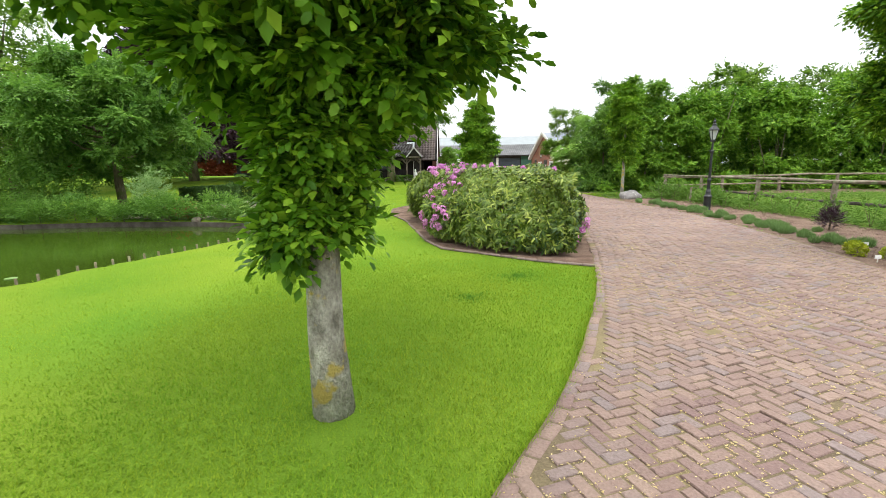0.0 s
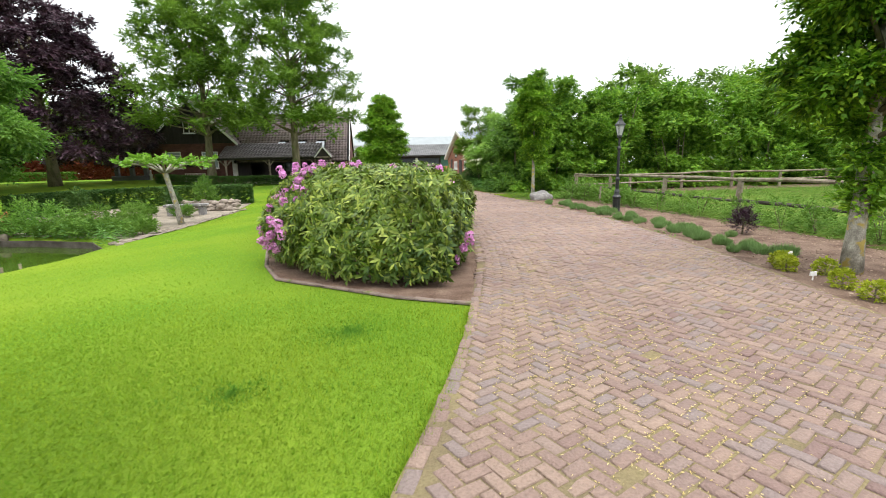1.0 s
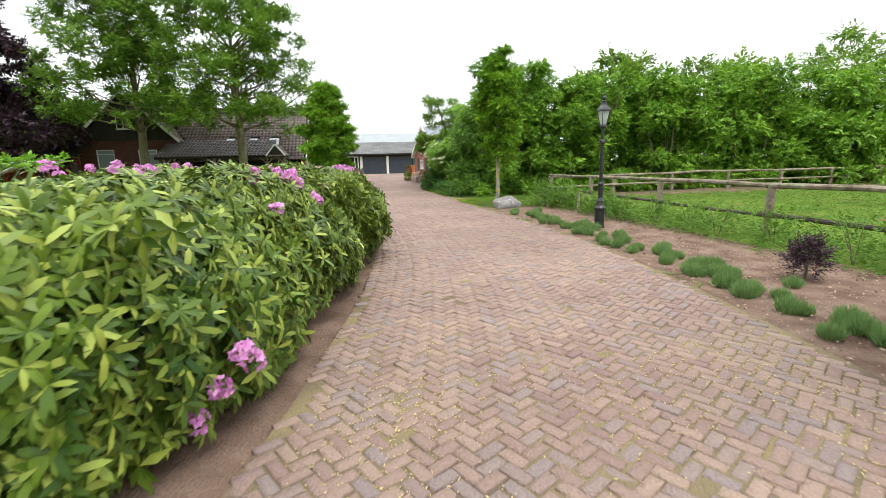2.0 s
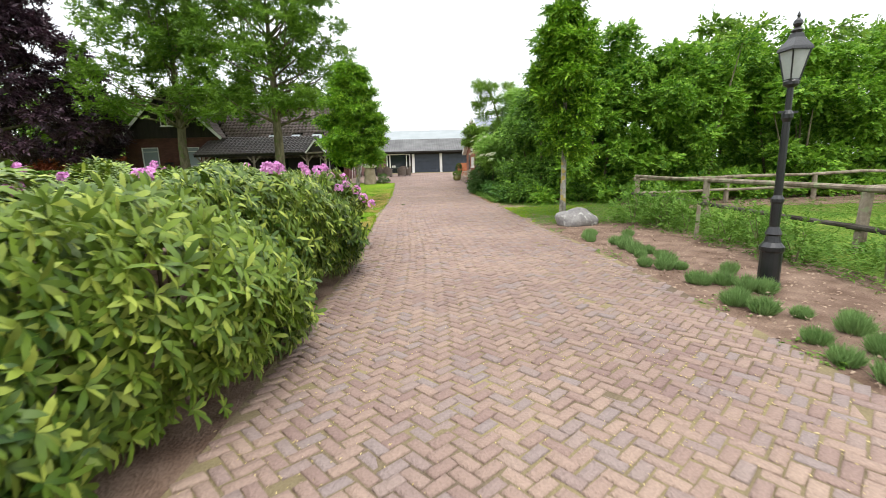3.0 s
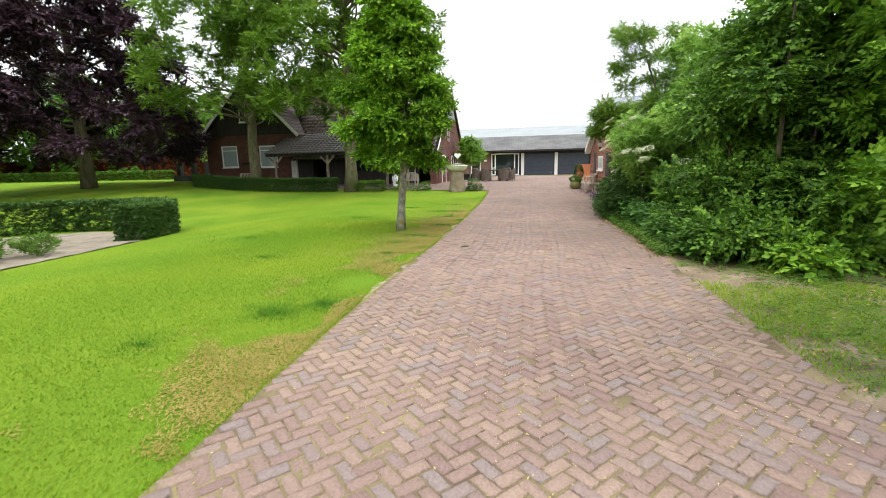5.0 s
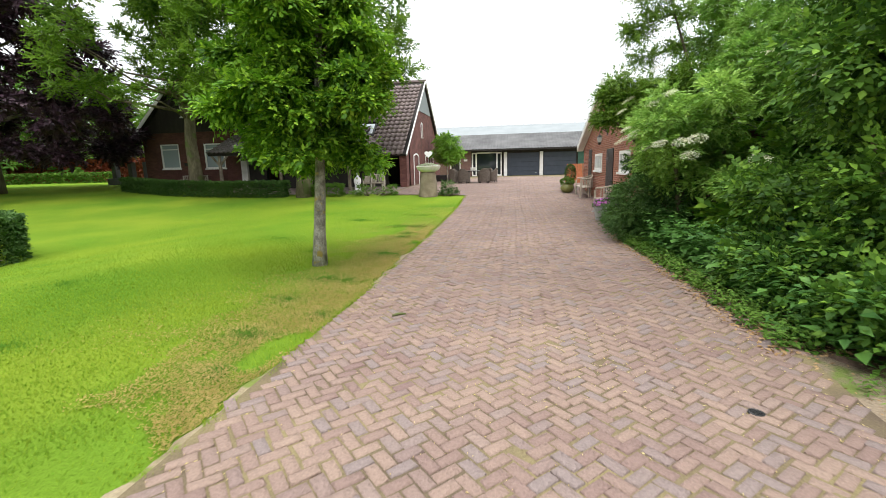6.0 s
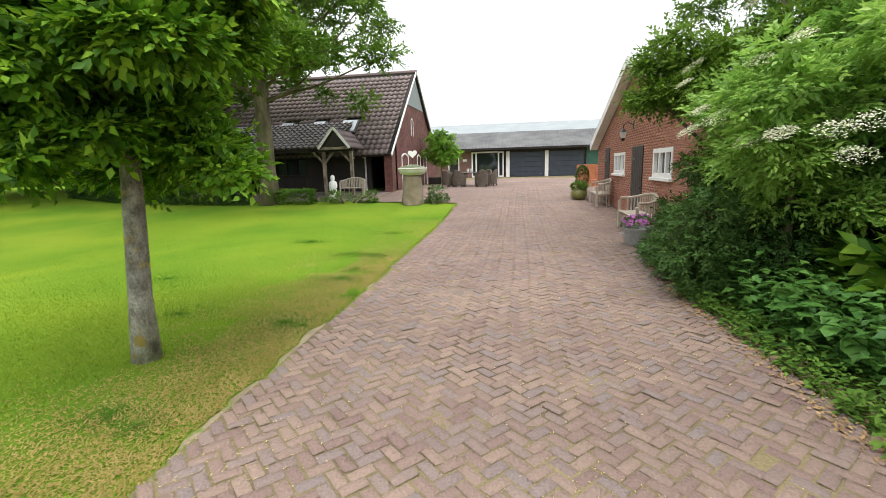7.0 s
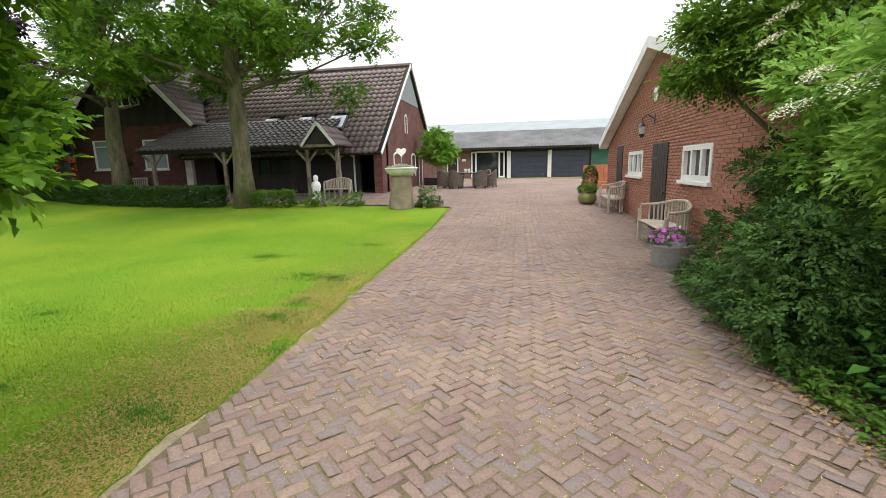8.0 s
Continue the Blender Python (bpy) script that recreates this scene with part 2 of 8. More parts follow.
M_HOUSEBRICK = brickwork("house_brick", (0.105, 0.045, 0.036), (0.15, 0.066, 0.052), (0.6, 0.55, 0.55))
M_BARNBRICK = brickwork("barn_brick", (0.12, 0.05, 0.042), (0.20, 0.085, 0.068), (0.8, 0.75, 0.72))
M_GREYBRICK = brickwork("garage_brick", (0.21, 0.115, 0.10), (0.25, 0.15, 0.125), (0.8, 0.75, 0.7))
M_TILE = material("roof_tile", (0.155, 0.115, 0.112), (0.245, 0.185, 0.175), 1.2, 0.55, 0.3, 25.0, spread=0.2, pick="island", spec=0.45, stain=0.25)
M_TILE_ONE = material("roof_tile_single", (0.10, 0.088, 0.084), (0.17, 0.145, 0.138), 1.2, 0.55, 0.3, 25.0, spread=0.2, pick="object", spec=0.45, stain=0.25)
M_SLATE = material("shed_roofing", (0.16, 0.18, 0.21), (0.22, 0.24, 0.27), 2.0, 0.7, 0.3, 25.0, spread=0.2)
M_FIBRE = material("fibre_cement", (0.085, 0.085, 0.085), (0.14, 0.14, 0.138), 1.0, 0.85, 0.3, 30.0, spread=0.2, stain=0.3)
M_METALROOF = material("pale_roof_sheet", (0.25, 0.275, 0.28), (0.285, 0.31, 0.315), 0.6, 0.95, 0.0, 20.0, spread=0.06, spec=0.02)
M_WHITE = material("white_paint", (0.74, 0.73, 0.70), (0.82, 0.81, 0.79), 4.0, 0.55, 0.15, 40.0, spread=0.06, stain=0.08)
# tarred timber; also paints the shade on the wall and window behind the veranda
M_DARKWOOD_SHADE = material("tarred_boards_and_shade", (0.018, 0.014, 0.012), (0.032, 0.026, 0.022), 3.0, 0.75, 0.4, 25.0, spread=0.3, stretch=(1, 1, 0.15))
M_DARKDOOR = material("dark_door_paint", (0.022, 0.018, 0.016), (0.035, 0.028, 0.026), 3.0, 0.5, 0.2, 25.0, spread=0.2)
M_GARAGE = material("garage_door_paint", (0.035, 0.045, 0.062), (0.048, 0.058, 0.078), 2.0, 0.45, 0.1, 25.0, spread=0.1)
M_GREEN = material("green_paint", (0.035, 0.10, 0.075), (0.05, 0.13, 0.095), 2.0, 0.6, 0.1, 25.0, spread=0.1)
M_GREYWOOD = material("weathered_wood", (0.13, 0.10, 0.07), (0.31, 0.265, 0.205), 5.0, 0.9, 0.8, 30.0, spread=0.45, spec=0.15, stretch=(1, 1, 0.6), spots=((0.22, 0.24, 0.14), 6.0, 0.58))
M_TEAK = material("silvered_teak", (0.34, 0.29, 0.22), (0.47, 0.42, 0.35), 5.0, 0.85, 0.4, 40.0, spread=0.2, spec=0.2)
M_DARKTIMBER = material("dark_timber", (0.045, 0.038, 0.03), (0.10, 0.09, 0.075), 4.0, 0.95, 0.8, 30.0, spread=0.4, spec=0.1)
M_IRON = material("black_lacquer", (0.008, 0.009, 0.010), (0.016, 0.017, 0.018), 6.0, 0.35, 0.1, 50.0, spread=0.2, spec=0.5)
# pale colour paints the brightness that clear lantern glass shows
M_LANTERN = material("lantern_pane", (0.70, 0.73, 0.71), (0.78, 0.80, 0.78), 6.0, 0.15, 0, 30.0, spread=0.1, thin=0.55)
M_STONE = material("boulder_granite", (0.17, 0.16, 0.155), (0.33, 0.315, 0.30), 4.0, 0.9, 1.0, 35.0, spread=0.45, stain=0.4, spots=((0.40, 0.39, 0.36), 9.0, 0.58))
M_SANDSTONE = material("sandstone", (0.19, 0.15, 0.10), (0.31, 0.255, 0.18), 3.0, 0.95, 0.8, 25.0, spread=0.3, stain=0.35)
M_CASTSTONE = material("cast_stone", (0.58, 0.56, 0.50), (0.72, 0.70, 0.65), 4.0, 0.85, 0.4, 40.0, spread=0.15, stain=0.2)
M_ROCK = material("rockery_stone", (0.14, 0.11, 0.085), (0.29, 0.245, 0.20), 2.0, 0.95, 0.8, 25.0, spread=0.3, pick="object")
M_GRAVEL = material("gravel", (0.20, 0.17, 0.125), (0.31, 0.265, 0.205), 2.0, 0.95, 1.0, 90.0, spread=0.4)
M_ZINC = material("zinc", (0.27, 0.29, 0.27), (0.40, 0.42, 0.40), 5.0, 0.5, 0.15, 20.0, metal=0.6, spread=0.25)
M_GLAZE = material("olive_glaze", (0.13, 0.14, 0.04), (0.22, 0.22, 0.07), 5.0, 0.35, 0.1, 20.0, spread=0.2)
M_TERRACOTTA = material("rusty_planter", (0.34, 0.11, 0.045), (0.42, 0.16, 0.07), 5.0, 0.8, 0.3, 20.0, spread=0.2)
M_WICKER = material("grey_wicker", (0.075, 0.058, 0.045), (0.14, 0.112, 0.09), 8.0, 0.8, 1.0, 60.0, spread=0.4, stretch=(1, 1, 3))
M_PURPLE = material("purple_petal", (0.42, 0.08, 0.40), (0.66, 0.24, 0.60), 5.0, 0.6, 0, 30.0, spread=0.15, pick="island", thin=0.2)
M_GLASS = glass("window_glass")
# panes with a paler base colour than the plain window glass
M_PALEGLASS = glass("pale_glass", (0.30, 0.35, 0.36))
# roof panes: the bright sky reflection is put into the pale base colour
M_SKYLIGHT = glass("skylight_glass", (0.55, 0.60, 0.63))
M_WATER = glass("pond_water", (0.035, 0.062, 0.006))
M_WATER.node_tree.nodes["Principled BSDF"].inputs["Roughness"].default_value = 0.07

# ---------------------------------------------------------------- building helpers


def thing(name, x, y, z, label="", category="", group="", kind="", turn=0):
    ob = new(name)
    ob.empty_display_size = 0.2
    ob.matrix_basis = pose(x, y, z, 0, 0, turn)
    return tagged(ob, label, category, group, kind)


def part(name, bm, mat, parent=None, label="", smooth=False, world=False):
    """Links a bmesh as one mesh object, under a thing or a part; world: its coordinates are the world's."""
    me = bpy.data.meshes.new(name)
    if world and parent is not None:
        top = parent
        shift = Matrix.Identity(4)
        while top is not None:
            shift = top.matrix_basis @ shift
            top = top.parent
        bm.transform(shift.inverted())
    if smooth:
        for f in bm.faces:
            f.smooth = True
    bm.to_mesh(me)
    bm.free()
    me.materials.append(mat)
    ob = new(name, me)
    ob.parent = parent
    return tagged(ob, label)


def array_mesh(name, verts, faces, mat, parent=None, label="", smooth=False):
    """A mesh from numpy arrays: verts (n, 3), faces (m, k)."""
    me = bpy.data.meshes.new(name)
    verts, faces = np.asarray(verts, np.float32), np.asarray(faces, np.int32)
    k = faces.shape[1]
    me.vertices.add(len(verts))
    me.vertices.foreach_set("co", verts.ravel())
    me.loops.add(faces.size)
    me.loops.foreach_set("vertex_index", faces.ravel())
    me.polygons.add(len(faces))
    me.polygons.foreach_set("loop_start", np.arange(0, faces.size, k, dtype=np.int32))
    me.polygons.foreach_set("loop_total", np.full(len(faces), k, np.int32))
    if smooth:
        me.polygons.foreach_set("use_smooth", np.ones(len(faces), bool))
    me.update(calc_edges=True)
    me.materials.append(mat)
    ob = new(name, me)
    ob.parent = parent
    return tagged(ob, label)


def box(bm, x0, x1, y0, y1, z0, z1, bevel=0.0):
    r = bmesh.ops.create_cube(bm, size=1.0, matrix=Matrix.Translation(((x0 + x1) / 2, (y0 + y1) / 2, (z0 + z1) / 2)) @ Matrix.Diagonal((abs(x1 - x0), abs(y1 - y0), abs(z1 - z0), 1)))
    if bevel:
        edges = list({e for v in r["verts"] for e in v.link_edges})
        bmesh.ops.bevel(bm, geom=edges, offset=bevel, segments=1, affect="EDGES")
    return bm


def bar(bm, a, b, w, h, bevel=0.0):
    """A squared bar from a to b, w wide and h high."""
    a, b = Vector(a), Vector(b)
    d = b - a
    m = Matrix.Translation((a + b) / 2) @ d.to_track_quat("X", "Z").to_matrix().to_4x4() @ Matrix.Diagonal((d.length, w, h, 1))
    r = bmesh.ops.create_cube(bm, size=1.0, matrix=m)
    if bevel:
        bmesh.ops.bevel(bm, geom=list({e for v in r["verts"] for e in v.link_edges}), offset=bevel, segments=1, affect="EDGES")
    return bm


def tube(bm, pts, radii, sides=8, wobble=0.0, rng=None):
    """A tapered tube along the points."""
    rings = []
    pts = [Vector(p) for p in pts]
    for i, p in enumerate(pts):
        d = (pts[min(i + 1, len(pts) - 1)] - pts[max(i - 1, 0)]).normalized()
        side = d.cross(Vector((0.13, 0.97, 0.2))).normalized()
        other = d.cross(side)
        ring = []
        for k in range(sides):
            a = 2 * math.pi * k / sides
            r = radii[i] * (1 + (rng.uniform(-wobble, wobble) if wobble else 0))
            ring.append(bm.verts.new(p + (side * math.cos(a) + other * math.sin(a)) * r))
        rings.append(ring)
    for i in range(len(rings) - 1):
        for k in range(sides):
            bm.faces.new((rings[i][k], rings[i][(k + 1) % sides], rings[i + 1][(k + 1) % sides], rings[i + 1][k]))
    bm.faces.new(rings[0][::-1])
    bm.faces.new(rings[-1])
    return bm


def lathe(bm, profile, sides=24):
    """A turned form: (radius, z) from the bottom up, closed at both ends."""
    rings = [[bm.verts.new((r * math.cos(2 * math.pi * k / sides), r * math.sin(2 * math.pi * k / sides), z)) for k in range(sides)] for r, z in profile]
    for a, b in zip(rings, rings[1:]):
        for k in range(sides):
            bm.faces.new((a[k], a[(k + 1) % sides], b[(k + 1) % sides], b[k]))
    bm.faces.new(rings[0][::-1])
    bm.faces.new(rings[-1])
    return bm


def ss(a, b, v):
    t = np.clip((np.asarray(v, float) - a) / (b - a), 0, 1)
    return t * t * (3 - 2 * t)


# ---------------------------------------------------------------- the plan
LEFT_EDGE = [(-6.4, -9), (-3.2, -4.1), (-1.0, -0.5), (0.28, 1.74), (0.71, 2.44), (1.10, 3.26), (1.29, 3.76), (1.5, 4.25), (1.73, 4.88), (1.97, 5.6), (2.13, 6.2), (2.58, 7.9), (2.82, 9.2), (2.98, 9.9), (3.15, 11.6), (3.16, 13.3), (3.22, 15.5), (3.2, 17), (3.14, 18.15), (2.96, 21.9), (2.94, 24.2), (2.95, 26), (2.86, 28.2), (2.82, 30), (2.7, 32), (2.58, 35.1), (2.33, 40.6)]
RIGHT_EDGE = [(-2.6, -12), (1.6, -5.5), (3.9, -0.8), (5.0, 2.6), (5.62, 5.2), (6.2, 7.2), (6.6, 9.3), (6.92, 11.8), (6.97, 13.5), (6.97, 15.6), (6.93, 17.5), (6.8, 19.3), (6.74, 21.9), (6.75, 23.6), (6.9, 24.7), (6.87, 26.5), (6.80, 28.6), (6.76, 29.5), (6.95, 31.5), (7.6, 32.8), (7.62, 42.2), (12, 42.3), (12, 66)]


def along(edge, y):
    pts = np.array(edge)
    return np.interp(y, pts[:, 1], pts[:, 0])


POND = np.array([(-8.2, 3.0), (-7.6, 5.5), (-7.2, 6.8), (-6.9, 8.0), (-6.45, 9.1), (-5.95, 10.1), (-5.5, 11.1), (-5.2, 12.2), (-5.2, 13.4), (-6.2, 14.7), (-8.0, 15.5), (-9.8, 15.9), (-12.6, 16.0), (-15.5, 15.6), (-22, 16.2), (-30, 11), (-30, 0), (-14, -3)])


def outside(poly, x, y):
    """Signed distance to a closed outline: negative inside."""
    x, y = np.asarray(x, float), np.asarray(y, float)
    best = np.full(x.shape, 1e9)
    inside = np.zeros(x.shape, bool)
    n = len(poly)
    for i in range(n):
        (ax, ay), (bx, by) = poly[i], poly[(i + 1) % n]
        ex, ey = bx - ax, by - ay
        t = np.clip(((x - ax) * ex + (y - ay) * ey) / (ex * ex + ey * ey), 0, 1)
        best = np.minimum(best, np.hypot(x - ax - t * ex, y - ay - t * ey))
        cross = ((ay > y) != (by > y)) & (x < ex * (y - ay) / (ey if ey else 1e-9) + ax)
        inside ^= cross
    return np.where(inside, -best, best)


def height(x, y):
    """The lie of the land."""
    x, y = np.asarray(x, float), np.asarray(y, float)
    z = -0.34 * ss(-1.2, -6.5, x) * (1 - ss(29, 39, y))
    z = z + 0.45 * ss(35, 47, y) + 0.38 * ss(-10, -22, x) * ss(30, 40, y)
    return z


def ground_at(x, y):
    return float(height(x, y))


# ground: one sheet to the horizon, finer near the drive
gx = np.concatenate([[-1500, -500, -200, -100, -60, -45], np.arange(-36, 14.01, 0.3), [16, 20, 26, 34, 50, 80, 150, 400, 1500]])
gy = np.concatenate([[-1500, -400, -120, -40, -20, -12], np.arange(-8, 50.01, 0.3), [54, 60, 70, 85, 120, 200, 500, 1500]])
GX, GY = np.meshgrid(gx, gy)
d_pond = outside(POND, GX, GY)
GZ = height(GX, GY) - 1.0 * ss(0.05, -0.55, d_pond)
nx, ny = len(gx), len(gy)
ids = np.arange(nx * ny).reshape(ny, nx)
quads = np.stack([ids[:-1, :-1], ids[:-1, 1:], ids[1:, 1:], ids[1:, :-1]], -1).reshape(-1, 4)
ground = array_mesh("ground", np.stack([GX, GY, GZ], -1).reshape(-1, 3), quads, M_LAWN, smooth=True)
tagged(ground, "mown yellow-green lawn with darker tufts, dipping to the pond", "lawn", kind="structure")


def patch(name, outline, lift, mat, label, category, step=0.25, rough=0.0, seed=1):
    """A sheet laid on the ground within an outline."""
    poly = np.array(outline, float)
    lo, hi = poly.min(0), poly.max(0)
    bm = bmesh.new()
    vs = [bm.verts.new((px, py, 0)) for px, py in outline]
    f = bm.faces.new(vs)
    if f.normal.z < 0:
        f.normal_flip()
    f.normal_update()
    if f.normal.z < 0:
        bmesh.ops.reverse_faces(bm, faces=[f])
    for axis in (0, 1):
        for v in np.arange(lo[axis] + step, hi[axis], step):
            co, no = [0, 0, 0], [0, 0, 0]
            co[axis], no[axis] = v, 1
            bmesh.ops.bisect_plane(bm, geom=bm.verts[:] + bm.edges[:] + bm.faces[:], plane_co=co, plane_no=no)
    for v in bm.verts:
        v.co.z = ground_at(v.co.x, v.co.y) + lift + (rough * noise.noise(Vector((v.co.x * 3, v.co.y * 3, seed))) if rough else 0)
    ob = part(name, bm, mat, smooth=True)
    return tagged(ob, label, category, kind="structure")


# water of the pond
bm = bmesh.new()
bm.faces.new([bm.verts.new((px, py, -0.52)) for px, py in [(-31, -4), (-4.6, -4), (-4.6, 16.6), (-31, 17)]])
tagged(part("water", bm, M_WATER), "dark olive pond water, still and mirroring", "pond", kind="structure")

# the drive's bed of sand under the clinkers
ys = np.concatenate([np.arange(-9, 42, 0.4), np.arange(42, 66.1, 1.0)])


def court_left(y):
    return np.where(y < 40.6, along(LEFT_EDGE, np.minimum(y, 40.6)), np.where(y < 41.3, 2.33 - (y - 40.6) * 5.5, -1.5))


rows_v = []
for y in ys:
    a, b = float(court_left(y)), float(along(RIGHT_EDGE, y))
    for k in range(7):
        px = a + (b - a) * k / 6
        rows_v.append((px, y, ground_at(px, y) + 0.0285))
ids = np.arange(len(rows_v)).reshape(len(ys), 7)
quads = np.stack([ids[:-1, :-1], ids[:-1, 1:], ids[1:, 1:], ids[1:, :-1]], -1).reshape(-1, 4)
driveway = array_mesh("driveway", rows_v, quads, M_SAND, smooth=True)
tagged(driveway, "curving drive of pinkish herringbone clinkers with mossy joints", "driveway", kind="structure")

# planting beds
RHODO_BED = [(2.17, 6.2), (1.38, 6.62), (0.52, 7.28), (-0.1, 7.75), (-0.45, 8.65), (-0.75, 10.0), (-1.2, 12), (-1.9, 14), (-2.1, 16), (-1.4, 17.5), (0.5, 18.1), (2.2, 18.15), (3.18, 18.15), (3.27, 16), (3.21, 13.4), (3.2, 11.6), (2.86, 9.2), (2.62, 7.9)]
patch("shrub_bed", RHODO_BED, 0.02, M_SOIL, "bare brown soil bed round the rhododendron", "flower bed", rough=0.02)
SIDE_BED = [(5.52, 5.2), (6.1, 7.2), (6.5, 9.3), (6.82, 11.8), (6.87, 14), (6.83, 17.5), (6.7, 19.3), (8.2, 19.9), (9.4, 20.3), (9.6, 17), (9.4, 13), (9.1, 9.5), (8.7, 5.5), (7.8, 2.0), (6.0, -1.0), (4.0, -0.6), (5.1, 2.6)]
patch("border_bed", SIDE_BED, 0.02, M_SOIL, "reddish-brown bark mulch border beside the drive", "flower bed", rough=0.025, seed=4)
HEDGE_BED = [(6.8, 25), (6.78, 28.6), (6.9, 31.2), (7.4, 32.4), (11, 31), (22, 26.0), (22, 22.2), (11, 22.6), (8.4, 23.4), (7.3, 24.0)]
patch("hedge_bed", HEDGE_BED, 0.02, M_SOIL, "litter-strewn soil under the tall shrubs", "flower bed", rough=0.03, seed=6)
VERGE = [(6.7, 19.3), (8.2, 19.9), (9.6, 20.4), (10.5, 21.4), (11, 23.4), (8.4, 23.9), (7.3, 24.3), (6.78, 25.2), (6.66, 22)]
patch("verge", VERGE, 0.015, M_VERGE, "bare trodden earth with thin grass beside the boulder", "earth", rough=0.02, seed=5)
patch("paddock", [(8.4, -12), (45, -12), (45, 22.0), (10.5, 22.0), (9.5, 20), (9.2, 12), (8.5, 5)], 0.011, M_PADDOCK, "rough green paddock grass with bare spots", "meadow", step=2.0)
TERRACE = [(-18.8, 45.9), (-13.0, 42.6), (-6, 41.9), (-1.5, 41.6), (-1.5, 45.1), (-1.7, 46.2), (-18.8, 46.2)]
patch("terrace", TERRACE, 0.012, M_PAVER, "reddish paved terrace in front of the farmhouse", "terrace")
ROCKBED = [(-4.95, 13.6), (-6.0, 15.0), (-8.0, 15.9), (-9.8, 16.3), (-13, 16.7), (-14.2, 18), (-14, 22), (-12, 26), (-9, 28.6), (-6.6, 28.8), (-5.6, 27.0), (-4.9, 22.5), (-4.5, 18.5), (-4.6, 15.5)]
patch("gravel_terrace", ROCKBED, 0.02, M_GRAVEL, "pale gravel terrace in the rock garden by the pond", "gravel", rough=0.03, seed=8)

# ---------------------------------------------------------------- foliage makers


def unit(v):
    return v / np.maximum(np.linalg.norm(v, axis=-1, keepdims=True), 1e-9)


def leaf_blades(base, axis, normal, length, width, fold=0.18):
    """Folded pointed leaves: base points, axes, upper sides, lengths, widths."""
    side = unit(np.cross(axis, normal))
    normal = np.cross(side, axis)
    length, width = length[:, None], width[:, None]
    mid = base + axis * length * 0.45
    v = np.stack([base, mid + side * width / 2 + normal * width * fold, base + axis * length - normal * length * 0.08, mid - side * width / 2 + normal * width * fold], 1)
    n = len(base)
    i = np.arange(n)[:, None] * 4
    f = np.concatenate([i + [[0, 1, 2]], i + [[0, 2, 3]]], 1).reshape(-1, 3)
    return v.reshape(-1, 3), f


def oblong_blades(base, axis, normal, length, width, fold=0.12):
    """Blunt, long leaves with a drooping tip."""
    side = unit(np.cross(axis, normal))
    normal = np.cross(side, axis)
    length, width = length[:, None], width[:, None]
    a, b = base + axis * length * 0.32, base + axis * length * 0.76 - normal * length * 0.05
    up = normal * width * fold
    v = np.stack([base, a + side * width * 0.45 + up, b + side * width * 0.42 + up, base + axis * length - normal * length * 0.14, b - side * width * 0.42 + up, a - side * width * 0.45 + up], 1)
    i = np.arange(len(base))[:, None] * 6
    f = np.concatenate([i + [[0, 1, 5]], i + [[1, 2, 4]], i + [[1, 4, 5]], i + [[2, 3, 4]]], 1).reshape(-1, 3)
    return v.reshape(-1, 3), f


def join(groups):
    vs, fs, at = [], [], 0
    for v, f in groups:
        vs.append(v)
        fs.append(f + at)
        at += len(v)
    return np.concatenate(vs), np.concatenate(fs)


def sprays(rng, points, dirs, reach, count, size, droop=0.35, flat=0.5, slim=0.55, face=0.5, blade=leaf_blades):
    """Sprigs with leaves on both sides, growing from points along dirs."""
    n = len(points)
    d = unit(dirs * [1, 1, 0.5] + rng.normal(0, 0.42, (n, 3)) * [1, 1, 0.6] + np.array([0, 0, 0.25 - droop]))
    up = unit(np.array([0, 0, 1.0]) + dirs * [face, face, 0] + rng.normal(0, flat * 0.55, (n, 3)))
    side = unit(np.cross(d, up))
    up = np.cross(side, d)
    r = reach * rng.uniform(0.6, 1.3, n)
    out = []
    for k in range(count):
        t = (k + 0.6) / count
        s = 1 if k % 2 else -1
        base = points + d * (r * t)[:, None] + np.array([0, 0, -1.0]) * (r * t * t * 0.12)[:, None]
        ax = unit(d * 0.8 + side * s * rng.uniform(0.5, 1.1, (n, 1)) * (1.2 - 0.8 * t) + rng.normal(0, 0.22, (n, 3)) + np.array([0, 0, -0.05]))
        nn = unit(up + rng.normal(0, 0.26, (n, 3)))
        l = size * rng.uniform(0.7, 1.25, n) * (1.1 - 0.3 * t)
        out.append(blade(base, ax, nn, l, l * slim))
    return join(out)


def rosettes(rng, points, normals, count, size, slim=0.3, lift=0.35, droop=0.0, blade=leaf_blades):
    """Whorls of long leaves round shoot tips."""
    n = len(points)
    nn = unit(normals + rng.normal(0, 0.25, (n, 3)))
    a = unit(np.cross(nn, rng.normal(0, 1, (n, 3))))
    b = np.cross(nn, a)
    out = []
    for k in range(count):
        ang = 2 * math.pi * k / count + rng.uniform(-0.3, 0.3, n)
        tilt = lift + rng.normal(0, 0.22, n)
        ax = unit(a * np.cos(ang)[:, None] + b * np.sin(ang)[:, None] + nn * tilt[:, None] + np.array([0, 0, -droop]))
        l = size * rng.uniform(0.65, 1.2, n)
        out.append(blade(points, ax, nn, l, l * slim, 0.12))
    return join(out)


